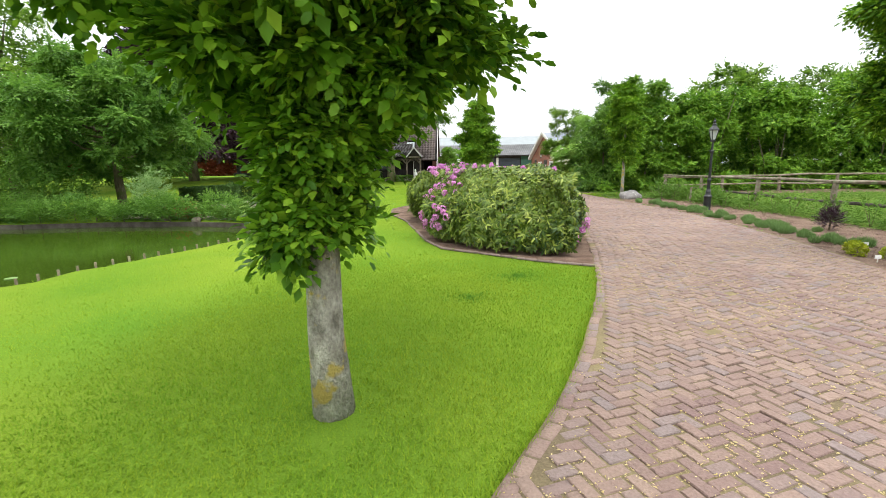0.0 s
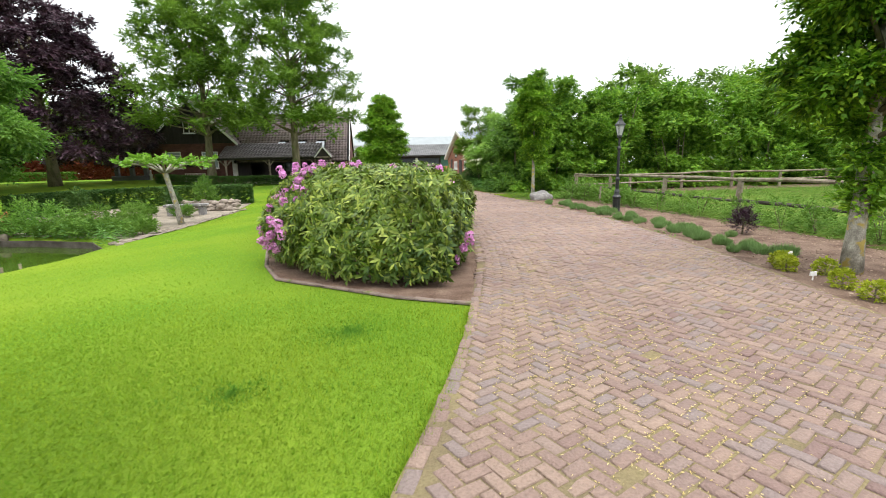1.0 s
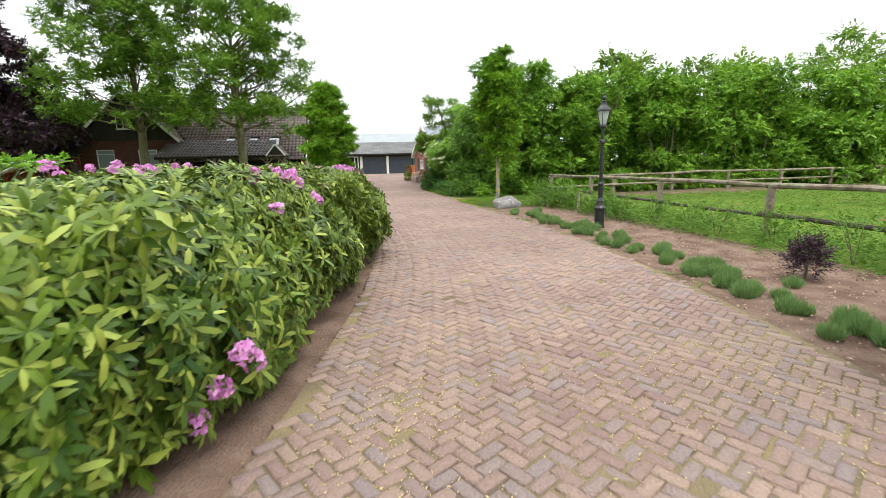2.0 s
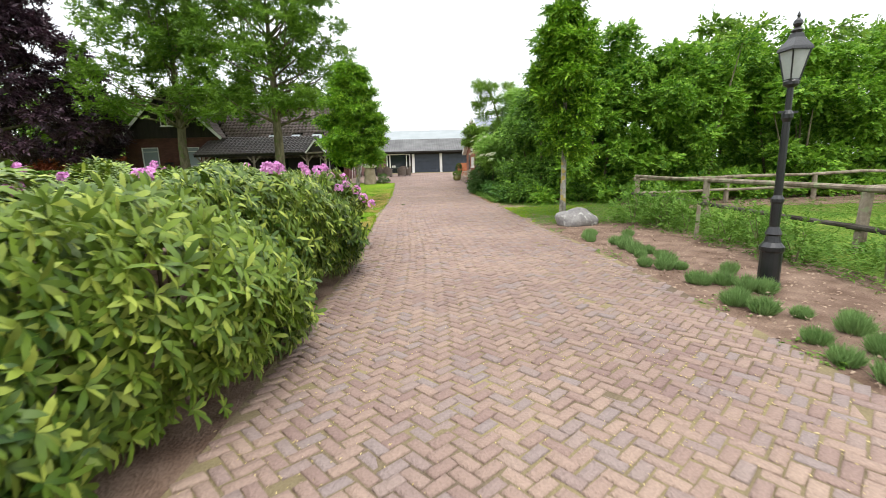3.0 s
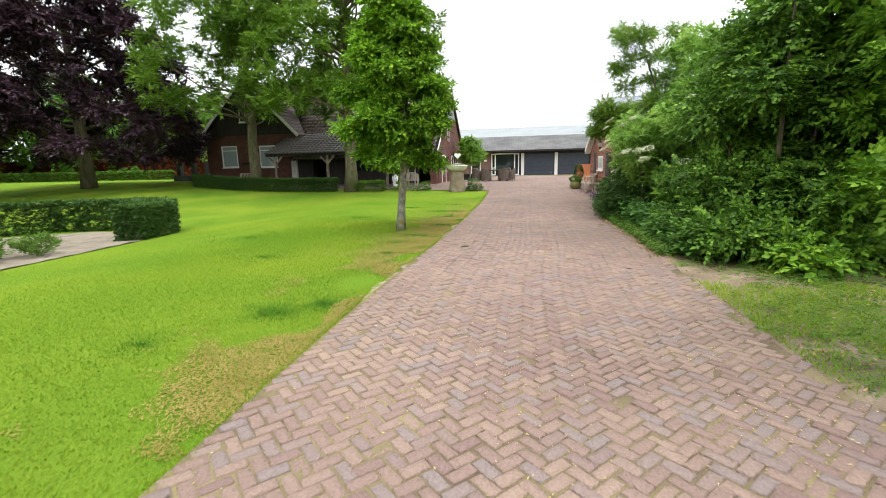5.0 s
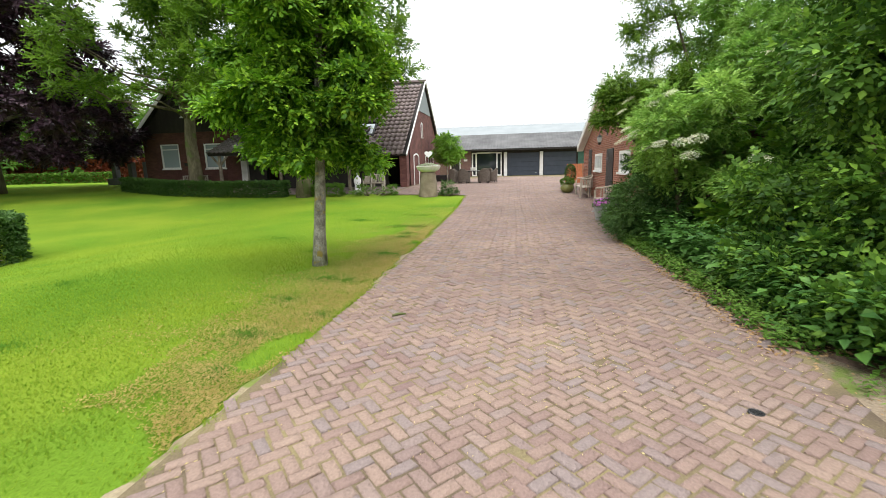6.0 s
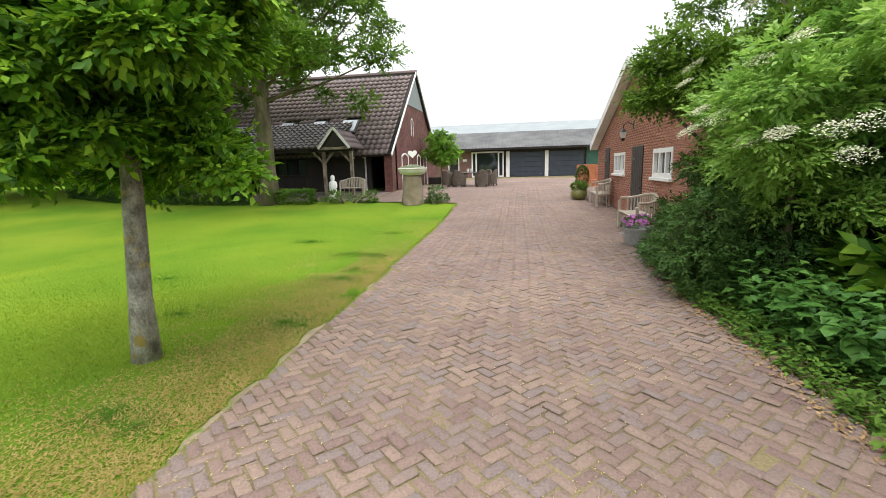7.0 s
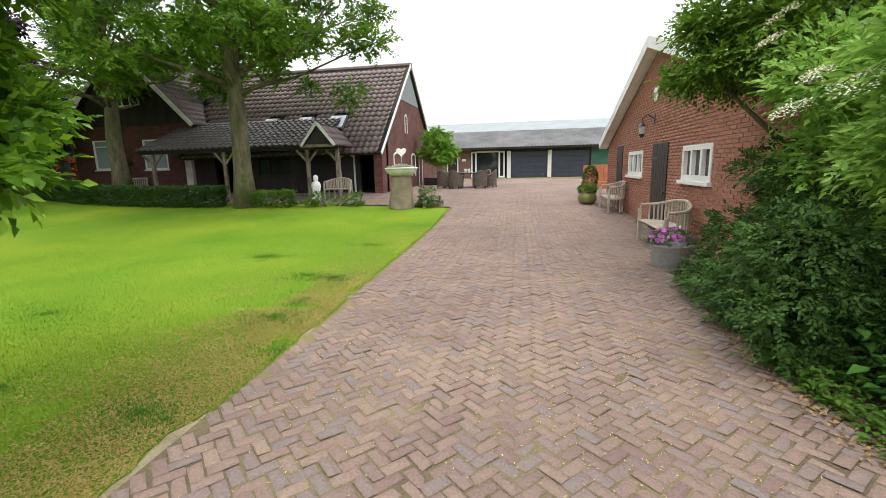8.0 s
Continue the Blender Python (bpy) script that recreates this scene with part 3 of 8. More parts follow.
def lumps_surface(rng, lumps, n, layers=(1.0, 0.86), low=None):
    """Points with outward directions on the outside of many overlapping ellipsoids (centre, radii)."""
    c = np.array([l[0] for l in lumps], float)
    r = np.array([l[1] for l in lumps], float)
    area = (r[:, 0] * r[:, 1] + r[:, 0] * r[:, 2] + r[:, 1] * r[:, 2])
    pick = rng.choice(len(lumps), n, p=area / area.sum())
    d = unit(rng.normal(0, 1, (n, 3)))
    k = rng.choice(layers, n) * rng.uniform(0.92, 1.06, n)
    p = c[pick] + d * r[pick] * k[:, None]
    keep = np.ones(n, bool)
    for i in range(len(lumps)):
        q = (p - c[i]) / r[i]
        keep &= (np.einsum("ij,ij->i", q, q) > min(layers) ** 2 * 0.75) | (pick == i)
    if low is not None:
        keep &= p[:, 2] > low
    d = unit(d / r[pick])
    return p[keep], d[keep]


def limbs(owner, bark, rng, start, ends, r0, sides=6, wander=0.15):
    for e in ends:
        bm = bmesh.new()
        a, b = Vector(start(e) if callable(start) else start), Vector(e)
        m = (a + b) / 2 + Vector((rng.normal(0, wander), rng.normal(0, wander), rng.uniform(0, wander) - 0.1 * (b - a).length))
        tube(bm, [a, a.lerp(m, 0.5) + Vector((0, 0, 0.02)), m, b], [r0, r0 * 0.75, r0 * 0.5, r0 * 0.15], sides)
        part("limb", bm, bark, owner, smooth=True)


def tree(name, x, y, label, trunk_r, trunk_top, lumps, n_sprays, reach, count, size, leaf, bark, seed, category="tree", flare=1.25, lean=(0, 0), layers=(1.0, 0.8, 0.55), limb_r=0.35, droop=0.35, slim=0.55, group="", most_limbs=18, face=0.7, blade=leaf_blades, limb_bark=None, inner=0):
    """A trunk with limbs and a crown of many sprigs; lumps: crown masses in metres from the foot."""
    rng = np.random.default_rng(seed)
    z = ground_at(x, y)
    t = thing(name, x, y, z, label, category, group)
    bm = bmesh.new()
    steps = 9
    pts, rad = [], []
    for k in range(steps):
        f = k / (steps - 1)
        pts.append((lean[0] * f + rng.normal(0, trunk_r * 0.07), lean[1] * f + rng.normal(0, trunk_r * 0.07), -0.08 + f * (trunk_top + 0.08)))
        rad.append(trunk_r * (1 - 0.75 * f) * (1 + (flare - 1) * max(0, 1 - f * trunk_top / (trunk_r * 2.2)) ** 2))
    tube(bm, pts, rad, 14, 0.05, rng)

    def root(e):
        f = min(0.95, max(0.25, (e[2] * 0.72) / trunk_top))
        return (lean[0] * f, lean[1] * f, f * trunk_top)

    ends = [Vector(l[0]) for l in lumps if l[0][2] > 0.45 * trunk_top]
    if len(ends) > most_limbs:
        ends = [ends[i] for i in rng.choice(len(ends), most_limbs, replace=False)]
    part("trunk", bm, bark, t, smooth=True)
    limbs(t, limb_bark or bark, rng, root, ends, trunk_r * limb_r, 5, trunk_r)
    p, d = lumps_surface(rng, lumps, n_sprays, layers)
    v, f = sprays(rng, p - d * reach * 0.5, d, reach, count, size, droop, slim=slim, face=face, blade=blade)
    if inner:
        # larger leaves added in the heart of the crown to block light and darken it
        p, d = lumps_surface(rng, lumps, inner, (0.55, 0.38))
        v, f = join([(v, f), sprays(rng, p - d * reach * 0.5, d, reach, count, size * 1.35, droop, slim=slim, face=face)])
    array_mesh("crown", v, f, leaf, t)
    return t


def crown_lumps(rng, n, radius, z0, z1, lump, profile, squash=0.8):
    """Crown masses within a profile: profile(f) gives the share of the radius at height share f."""
    out = []
    for k in range(n):
        f = (k + rng.uniform(0, 1)) / n
        a = k * 2.399 + rng.uniform(-0.4, 0.4)
        r = radius * profile(f) * math.sqrt(rng.uniform(0.15, 1.0))
        s = lump * rng.uniform(0.7, 1.25) * (0.55 + 0.45 * profile(f))
        out.append(((r * math.cos(a), r * math.sin(a), z0 + f * (z1 - z0)), (s, s, s * squash)))
    return out

# ---------------------------------------------------------------- trees along the drive
rng = np.random.default_rng(11)
# the hornbeam on the lawn near the start
lm = crown_lumps(rng, 40, 0.95, 2.05, 5.2, 0.44, lambda f: 0.9 + 0.25 * math.sin(math.pi * min(1, f * 1.4 + 0.1)) - 0.5 * max(0, f - 0.6), 0.6)
lm += crown_lumps(rng, 16, 0.17, 1.14, 1.95, 0.2, lambda f: 0.85 + 0.5 * f)
# unseen broad upper crown, added to shade the visible leaves below
lm += crown_lumps(rng, 30, 1.5, 2.75, 5.4, 0.56, lambda f: 0.75 + 0.35 * math.sin(math.pi * min(1, f + 0.15)), 0.6)
lm += [((cx, cy, cz), (0.3, 0.3, 0.22)) for cx, cy, cz in ((0.45, -0.1, 1.92), (0.3, 0.3, 1.85), (0.55, 0.25, 2.08), (-0.4, 0.1, 1.92), (-0.3, -0.35, 2.02), (0.1, -0.3, 1.98), (0.1, 0.05, 1.72), (0.6, -0.2, 2.2), (-0.5, 0.4, 2.1))]
lm += [((-0.2, -0.05, 1.02), (0.15, 0.14, 0.12)), ((-0.1, -0.12, 1.15), (0.2, 0.18, 0.16))]
tree("hornbeam_tree", -0.62, 2.44, "hornbeam with lichened grey trunk standing on the lawn", 0.116, 4.6, lm, 17000, 0.23, 8, 0.074, M_HORNBEAM, M_BARK, 21, flare=1.12, layers=(1.0, 0.88, 0.72, 0.55), slim=0.6, blade=oblong_blades, limb_bark=M_OAKBARK, inner=16000)
# the slender one half-way along the lawn
lm = crown_lumps(rng, 58, 1.02, 1.55, 5.25, 0.40, lambda f: 0.72 + 0.36 * math.sin(math.pi * min(1, f * 1.15 + 0.1)) - 0.75 * max(0, f - 0.6), 0.48)
tree("hornbeam_tree", 1.64, 27.42, "slender bright green hornbeam on the lawn edge", 0.098, 5.0, lm, 12500, 0.26, 8, 0.092, M_HORNBEAM, M_BARK, 22, flare=1.25, lean=(0.32, 0.0), layers=(1.0, 0.85, 0.5), slim=0.6, face=1.1, limb_bark=M_OAKBARK)
# beside the boulder
lm = crown_lumps(rng, 32, 0.50, 1.6, 5.0, 0.32, lambda f: 0.85 + 0.3 * math.sin(math.pi * f) - 0.7 * max(0, f - 0.6), 0.5)
tree("hornbeam_tree", 7.66, 19.95, "slender hornbeam behind the boulder", 0.075, 4.8, lm, 6500, 0.25, 8, 0.088, M_HORNBEAM, M_BARK, 23, flare=1.3, layers=(1.0, 0.8, 0.5), slim=0.6, limb_bark=M_OAKBARK)
# in the border near the start
lm = crown_lumps(rng, 40, 0.92, 1.95, 5.6, 0.38, lambda f: 0.5 + 0.65 * math.sin(math.pi * min(1, f + 0.12)) - 0.4 * max(0, f - 0.6), 0.55)
lm += crown_lumps(rng, 7, 0.12, 0.7, 1.8, 0.14, lambda f: 0.8 + 0.6 * f)
tree("hornbeam_tree", 6.92, 6.5, "hornbeam with shaggy stem shoots in the mulch border", 0.10, 4.8, lm, 9500, 0.24, 8, 0.088, M_HORNBEAM, M_BARK, 24, flare=1.3, layers=(1.0, 0.85, 0.5), slim=0.6, limb_bark=M_OAKBARK)

# ---------------------------------------------------------------- large trees by the house
rng = np.random.default_rng(12)


def big_lumps(rng, n, radius, z0, z1, lump):
    return crown_lumps(rng, n, radius, z0, z1, lump, lambda f: 0.55 + 0.5 * math.sin(math.pi * min(1.0, f * 1.05 + 0.05)), 0.6)


def airy_lumps(rng, n, radius, z0, z1, lump):
    """Loose, even crown: small masses all through its volume."""
    out = []
    for k in range(n):
        f, a, q = rng.uniform(0, 1), rng.uniform(0, 2 * math.pi), rng.uniform(0.05, 1) ** 0.55
        r = radius * q * (0.62 + 0.42 * math.sin(math.pi * min(1.0, f + 0.18)))
        s = lump * rng.uniform(0.6, 1.3)
        out.append(((r * math.cos(a), r * math.sin(a), z0 + f * (z1 - z0) - 0.9 * q * q + 0.5), (s, s, s * 0.8)))
    return out



tree("oak_tree", -5.55, 41.05, "tall oak with a thick bare trunk by the low hedge", 0.36, 11.5, airy_lumps(rng, 230, 5.6, 4.7, 15.5, 0.74), 12500, 0.42, 8, 0.176, M_OAK, M_OAKBARK, 31, flare=1.25, limb_r=0.26, most_limbs=44, layers=(1.0, 0.7, 0.4), droop=0.1, face=0.5)
tree("oak_tree", -13.0, 43.0, "tall oak in front of the dark timber gable", 0.36, 11.0, airy_lumps(rng, 210, 5.8, 5.0, 15.0, 0.76), 12000, 0.42, 8, 0.18, M_OAK, M_OAKBARK, 32, flare=1.3, limb_r=0.26, most_limbs=44, layers=(1.0, 0.7, 0.4), droop=0.1, face=0.5)
tree("copper_beech", -24.0, 41.0, "dark purple copper beech with a wide low crown", 0.42, 11.0, crown_lumps(rng, 190, 7.1, 1.9, 13.2, 1.0, lambda f: 1.0 - 0.55 * f * f, 0.6), 13500, 0.6, 8, 0.26, M_COPPER, M_OAKBARK, 33, flare=1.2, limb_r=0.3)
tree("willow_tree", -15.6, 20.6, "broad pale green willow on the far bank of the pond", 0.22, 5.2, big_lumps(rng, 60, 4.2, 1.7, 6.8, 0.95), 11000, 0.55, 8, 0.17, M_WILLOW, M_OAKBARK, 34, flare=1.2, limb_r=0.35)
tree("bank_tree", -24.5, 17.5, "dense green tree on the pond bank", 0.3, 6.5, big_lumps(rng, 40, 5.0, 1.2, 9.5, 1.6), 3800, 0.8, 8, 0.24, M_OAK, M_OAKBARK, 35)
tree("bank_tree", -30, 30, "dark green tree behind the willow", 0.4, 9, big_lumps(rng, 40, 6.0, 1.5, 13, 2.0), 3200, 1.0, 8, 0.32, M_OAK, M_OAKBARK, 36)
rng = np.random.default_rng(14)
for k, (bx, by, r, h) in enumerate([(-46, 62, 8, 12), (-33, 70, 7, 10), (-24, 74, 6, 12), (-60, 52, 9, 14), (-62, 30, 9, 14), (-48, 38, 8, 13), (-52, 12, 9, 14), (-40, 4, 7, 10), (-39, 68, 6, 9), (-29, 66, 5, 8), (-52, 64, 6, 9), (-22.5, 68, 4, 7)]):
    tree("far_tree", bx, by, "distant leafy tree at the edge of the grounds", 0.4, h * 0.7, big_lumps(rng, 26, r, 1.0, h, r * 0.36), 900, 1.3, 8, 0.7, M_WILLOW if k in (0, 1, 2) else M_OAK, M_OAKBARK, 60 + k, group="trees at the edge of the grounds")
lm = crown_lumps(np.random.default_rng(15), 16, 0.85, 1.35, 3.2, 0.45, lambda f: 0.7 + 0.5 * math.sin(math.pi * min(1, f + 0.1)), 0.8)
tree("ball_tree", -0.35, 52.0, "small bright green round-headed tree in the courtyard", 0.06, 2.6, lm, 1300, 0.3, 7, 0.14, M_MAPLE, M_BARK, 37)

# ---------------------------------------------------------------- tall shrubs on the other side
rng = np.random.default_rng(41)


def shrub(name, x, y, label, boxes, n, reach, count, size, leaf, seed, lump=0.9, per=14, droop=0.3, slim=0.55, stems=7, category="shrub", group="", layers=(1.0, 0.82, 0.6), face=1.3):
    """A dense bush; boxes: (x0, x1, y0, y1, z0, z1) that it fills, in metres from its foot."""
    rng = np.random.default_rng(seed)
    t = thing(name, x, y, ground_at(x, y), label, category, group)
    lm = []
    for x0, x1, y0, y1, z0, z1 in boxes:
        for k in range(per):
            s = lump * rng.uniform(0.65, 1.25)
            lm.append(((rng.uniform(x0 + s * 0.6, x1 - s * 0.6), rng.uniform(y0 + s * 0.6, y1 - s * 0.6), rng.uniform(z0 + s * 0.4, z1 - s * 0.7)), (s, s, s * 0.85)))
    for x0, x1, y0, y1, z0, z1 in boxes[:1]:
        for k in range(per):
            s = lump * rng.uniform(0.5, 0.8)
            edge = rng.integers(0, 4)
            fx, fy = rng.uniform(x0 + s, x1 - s), rng.uniform(y0 + s, y1 - s)
            fx, fy = ((x0 + s * 0.7, fy), (x1 - s * 0.7, fy), (fx, y0 + s * 0.7), (fx, y1 - s * 0.7))[edge]
            lm.append(((fx, fy, z0 + s * rng.uniform(0.5, 1.2)), (s, s, s * 0.85)))
    ends = [lm[i][0] for i in rng.choice(len(lm), min(stems, len(lm)), replace=False)]
    for e in ends:
        part("stem", tube(bmesh.new(), [(e[0] * 0.4, e[1] * 0.4, -0.05), (e[0] * 0.6, e[1] * 0.6, e[2] * 0.5), e], [0.05, 0.04, 0.012], 6), M_OAKBARK, t, smooth=True)
    p, d = lumps_surface(rng, lm, n, layers, low=0.05)
    v, f = sprays(rng, p - d * reach * 0.5, d, reach, count, size, droop, slim=slim, face=face)
    array_mesh("foliage", v, f, leaf, t)
    return t


LEAFY = 0.72
SH = "tall dense green shrub behind the paddock fence"
shrub("tall_shrub", 10.2, 24.6, "tall dense green shrub beside the drive", [(-2.2, 2.0, -1.4, 2.6, 0, 4.2), (-1.3, 1.8, -0.6, 2.5, 2.5, 6.0)], 12000, 0.3, 8, 0.112, M_WOOD_LEAF, 42, 0.5, 52, slim=LEAFY)
shrub("tall_shrub", 13.8, 24.8, SH, [(-2.2, 2.2, -1.4, 2.8, 0, 4.4), (-1.5, 1.8, -0.6, 2.5, 2.5, 5.5)], 12000, 0.32, 8, 0.118, M_WOOD_LEAF, 43, 0.55, 50, slim=LEAFY, group="shrubs behind the fence")
shrub("tall_shrub", 18.0, 25.0, SH, [(-2.6, 2.6, -1.4, 2.8, 0, 4.6), (-2.0, 2.2, -0.6, 2.8, 3.0, 6.1)], 8500, 0.34, 8, 0.142, M_WOOD_LEAF, 44, 0.6, 46, slim=LEAFY, group="shrubs behind the fence")
shrub("tall_shrub", 22.8, 24.8, SH, [(-2.6, 2.8, -1.6, 3, 0, 4.6), (-2.0, 2.4, -0.6, 2.8, 3.0, 6.3)], 5000, 0.4, 8, 0.175, M_WOOD_LEAF, 45, 0.85, 28, group="shrubs behind the fence")
shrub("tall_shrub", 28.5, 24.0, SH, [(-3.2, 3.2, -2, 3, 0, 4.6), (-2.4, 2.6, -0.8, 2.8, 3.0, 6.5)], 4000, 0.45, 8, 0.21, M_WOOD_LEAF, 46, 1.0, 20, group="shrubs behind the fence")
shrub("tall_shrub", 35.0, 18.5, SH, [(-3.6, 3.6, -3, 3, 0, 5), (-2.4, 2.6, -0.8, 2.8, 3.0, 7.5)], 3600, 0.5, 8, 0.2, M_WOOD_LEAF, 47, 1.2, 20, group="shrubs behind the fence")
shrub("tall_shrub", 41.0, 11.0, SH, [(-3.6, 3.6, -5, 4, 0, 5), (-2.4, 2.6, -3.8, 2.8, 3.0, 7.5)], 3600, 0.5, 8, 0.22, M_WOOD_LEAF, 48, 1.3, 22, group="shrubs behind the fence")
shrub("thicket", 15.5, 29.0, "dense thicket filling the ground behind the shrubs", [(-7.5, 7.5, -1.4, 1.4, 0, 3.4)], 4000, 0.45, 8, 0.26, M_WOOD_LEAF, 57, 1.0, 40)
shrub("thicket", 31.0, 26.5, "dense thicket filling the ground behind the shrubs", [(-8.5, 8.5, -1.6, 1.6, 0, 3.6)], 3200, 0.5, 8, 0.33, M_WOOD_LEAF, 58, 1.1, 40)
rng = np.random.default_rng(49)
for k, (bx, by, r, h) in enumerate([(19.5, 31.5, 3.4, 7.6), (26, 31.5, 4.4, 7.4), (34, 28.5, 4.6, 8.5), (44, 22, 5, 9.5)]):
    tree("wood_tree", bx, by, "leafy tree rising behind the shrubs", 0.25, h * 0.75, big_lumps(rng, 26, r, 2.0, h, r * 0.34), 2400, 0.7, 8, 0.25, M_OAK, M_OAKBARK, 70 + k, group="trees behind the shrubs")
# elder and its neighbours between drive and outbuilding
shrub("elder_bush", 7.98, 30.2, "large elder bush with flat cream blossom by the drive", [(-0.8, 2.0, -2.2, 1.2, 0.95, 2.75), (-1.25, 0.6, -1.9, 1.0, 1.3, 2.8), (0.0, 3.0, -1.4, 1.8, 2.4, 4.7), (-0.1, 1.9, -1.7, 0.4, 2.3, 3.8)], 18500, 0.22, 8, 0.088, M_ELDER, 50, 0.38, 26, slim=0.46, droop=0.2, face=0.7, layers=(1.0, 0.85))
shrub("small_leaved_tree", 9.6, 30.9, "loose small-leaved tree leaning past the brick gable", [(-3.2, -1.3, -0.2, 1.2, 2.3, 3.3), (-2.8, -0.4, -0.3, 1.5, 2.9, 5.4)], 5600, 0.26, 8, 0.068, M_OAK, 59, 0.32, 24, stems=3, category="tree")
shrub("tall_shrub", 8.6, 25.4, "dense green shrub leaning over the drive", [(-1.5, 2.2, -1.4, 1.8, 0.1, 3.2), (-0.9, 2.2, -0.9, 1.6, 2.2, 5.0)], 10500, 0.28, 8, 0.085, M_SHADESHRUB, 51, 0.5, 36, slim=LEAFY)
shrub("tall_shrub", 10.0, 27.9, "dense green shrub between elder and thicket", [(-1.6, 2.0, -1.5, 1.5, 0.3, 4.2), (-1.2, 2.2, -1.3, 1.3, 3.0, 6.6)], 7600, 0.3, 8, 0.11, M_SHADESHRUB, 61, 0.55, 34, slim=LEAFY)
shrub("evergreen_shrub", 7.36, 31.0, "dark small-leaved evergreen shrub at the wall corner", [(-0.75, 0.9, -0.9, 0.9, 0, 1.75), (-0.95, 0.4, -1.8, -0.4, 0.1, 1.35)], 8500, 0.15, 8, 0.05, M_BOX, 52, 0.36, 24, layers=(1.0, 0.8))
# blossom heads of the elder
elder = bpy.data.objects["elder_bush"]
rng = np.random.default_rng(53)
for k in range(17):
    a, b = rng.uniform(math.pi * 0.98, math.pi * 1.6), rng.uniform(0.0, 1.0)
    c = np.array([1.55 * math.cos(a) + 0.0 + max(0.0, b - 0.4) * 0.9, 2.35 * math.sin(a) - 0.1, 1.5 + 1.6 * b])
    m = 240
    ang, rr = rng.uniform(0, 2 * math.pi, m), rng.uniform(0.09, 0.15) * np.sqrt(rng.uniform(0, 1, m))
    tilt = unit(np.array([math.cos(a) * 0.6, math.sin(a) * 0.6, 1.0]))
    e1 = unit(np.cross(tilt, [0, 1, 0.1]))
    e2 = np.cross(tilt, e1)
    pts = c + e1 * (rr * np.cos(ang))[:, None] + e2 * (rr * np.sin(ang))[:, None] + tilt * (rng.normal(0, 0.010, m) - 1.6 * rr * rr)[:, None]
    v, f = leaf_blades(pts, unit(rng.normal(0, 1, (m, 3)) * [1, 1, 0.3]), np.tile(tilt, (m, 1)), np.full(m, 0.016), np.full(m, 0.014))
    array_mesh("blossom", v, f, M_UMBEL, elder, "flat cream blossom head")
# nettles and other broad leaves at the foot of the shrubs
rng = np.random.default_rng(54)


def leafy_patch(name, label, pts, h, size, count, mat, seed, slim=0.55, category="undergrowth", kind="stuff"):
    rng = np.random.default_rng(seed)
    groups = []
    n = len(pts)
    base = np.array([(px, py, ground_at(px, py)) for px, py in pts])
    hh = h * rng.uniform(0.45, 1.1, n)
    lean = rng.normal(0, 0.18, (n, 2))
    for k in range(count):
        t = (k + 1) / count
        p = base + np.stack([lean[:, 0] * hh * t, lean[:, 1] * hh * t, hh * t], 1)
        ang = rng.uniform(0, 2 * math.pi, n)
        ax = unit(np.stack([np.cos(ang), np.sin(ang), rng.uniform(-0.5, 0.35, n)], 1))
        up = unit(np.array([0, 0, 1.0]) + rng.normal(0, 0.2, (n, 3)))
        l = size * rng.uniform(0.6, 1.25, n) * (1.15 - 0.4 * t)
        groups.append(leaf_blades(p, ax, up, l, l * slim))
    v, f = join(groups)
    ob = array_mesh(name, v, f, mat)
    return tagged(ob, label, category, kind=kind)


n = 650
yy = rng.uniform(24.3, 31.6, n)
xx = along(RIGHT_EDGE, yy) + 0.15 + np.abs(rng.normal(0, 0.55, n))
leafy_patch("nettles", "broad-leaved nettles spilling onto the drive's edge", list(zip(xx, yy)), 0.62, 0.15, 7, M_NETTLE, 55)
n = 1000
yy = rng.uniform(24.6, 31.5, n)
xx = along(RIGHT_EDGE, yy) - 0.16 + np.abs(rng.normal(0, 0.36, n))
leafy_patch("ground_ivy", "low mixed weeds along the drive's edge", list(zip(xx, yy)), 0.2, 0.07, 7, M_WEED, 56)

# large-leaved plants under the elder
for x, y, h in [(7.25, 28.0, 0.42), (8.1, 29.2, 0.5), (7.55, 27.5, 0.45), (7.85, 28.4, 0.5), (7.3, 28.8, 0.4), (7.7, 26.8, 0.45), (8.3, 27.9, 0.55), (7.15, 26.2, 0.38)]:
    t = thing("broad_leaved_plant", x, y, ground_at(x, y), "large-leaved green plant under the elder", "plant", "broad-leaved plants")
    m = 22
    ang = rng.uniform(0, 2 * math.pi, m)
    rad, up = rng.uniform(0.05, 0.32, m), h * rng.uniform(0.45, 1.1, m)
    pts = np.stack([rad * np.cos(ang), rad * np.sin(ang), up], 1)
    ax = unit(np.stack([np.cos(ang), np.sin(ang), rng.uniform(-0.5, 0.2, m)], 1))
    ln = rng.uniform(0.15, 0.28, m)
    nor = unit(rng.normal(0, 0.25, (m, 3)) + [0, 0, 1])
    for k in range(m):
        array_mesh("leaf", *oblong_blades(pts[k:k + 1], ax[k:k + 1], nor[k:k + 1], ln[k:k + 1], ln[k:k + 1] * 0.62), M_NETTLE, t)
    for k in range(0, m, 3):
        part("stalk", tube(bmesh.new(), [(0, 0, -0.03), (pts[k][0] * 0.4, pts[k][1] * 0.4, up[k] * 0.6), tuple(pts[k])], [0.008, 0.006, 0.004], 4), M_NETTLE, t)

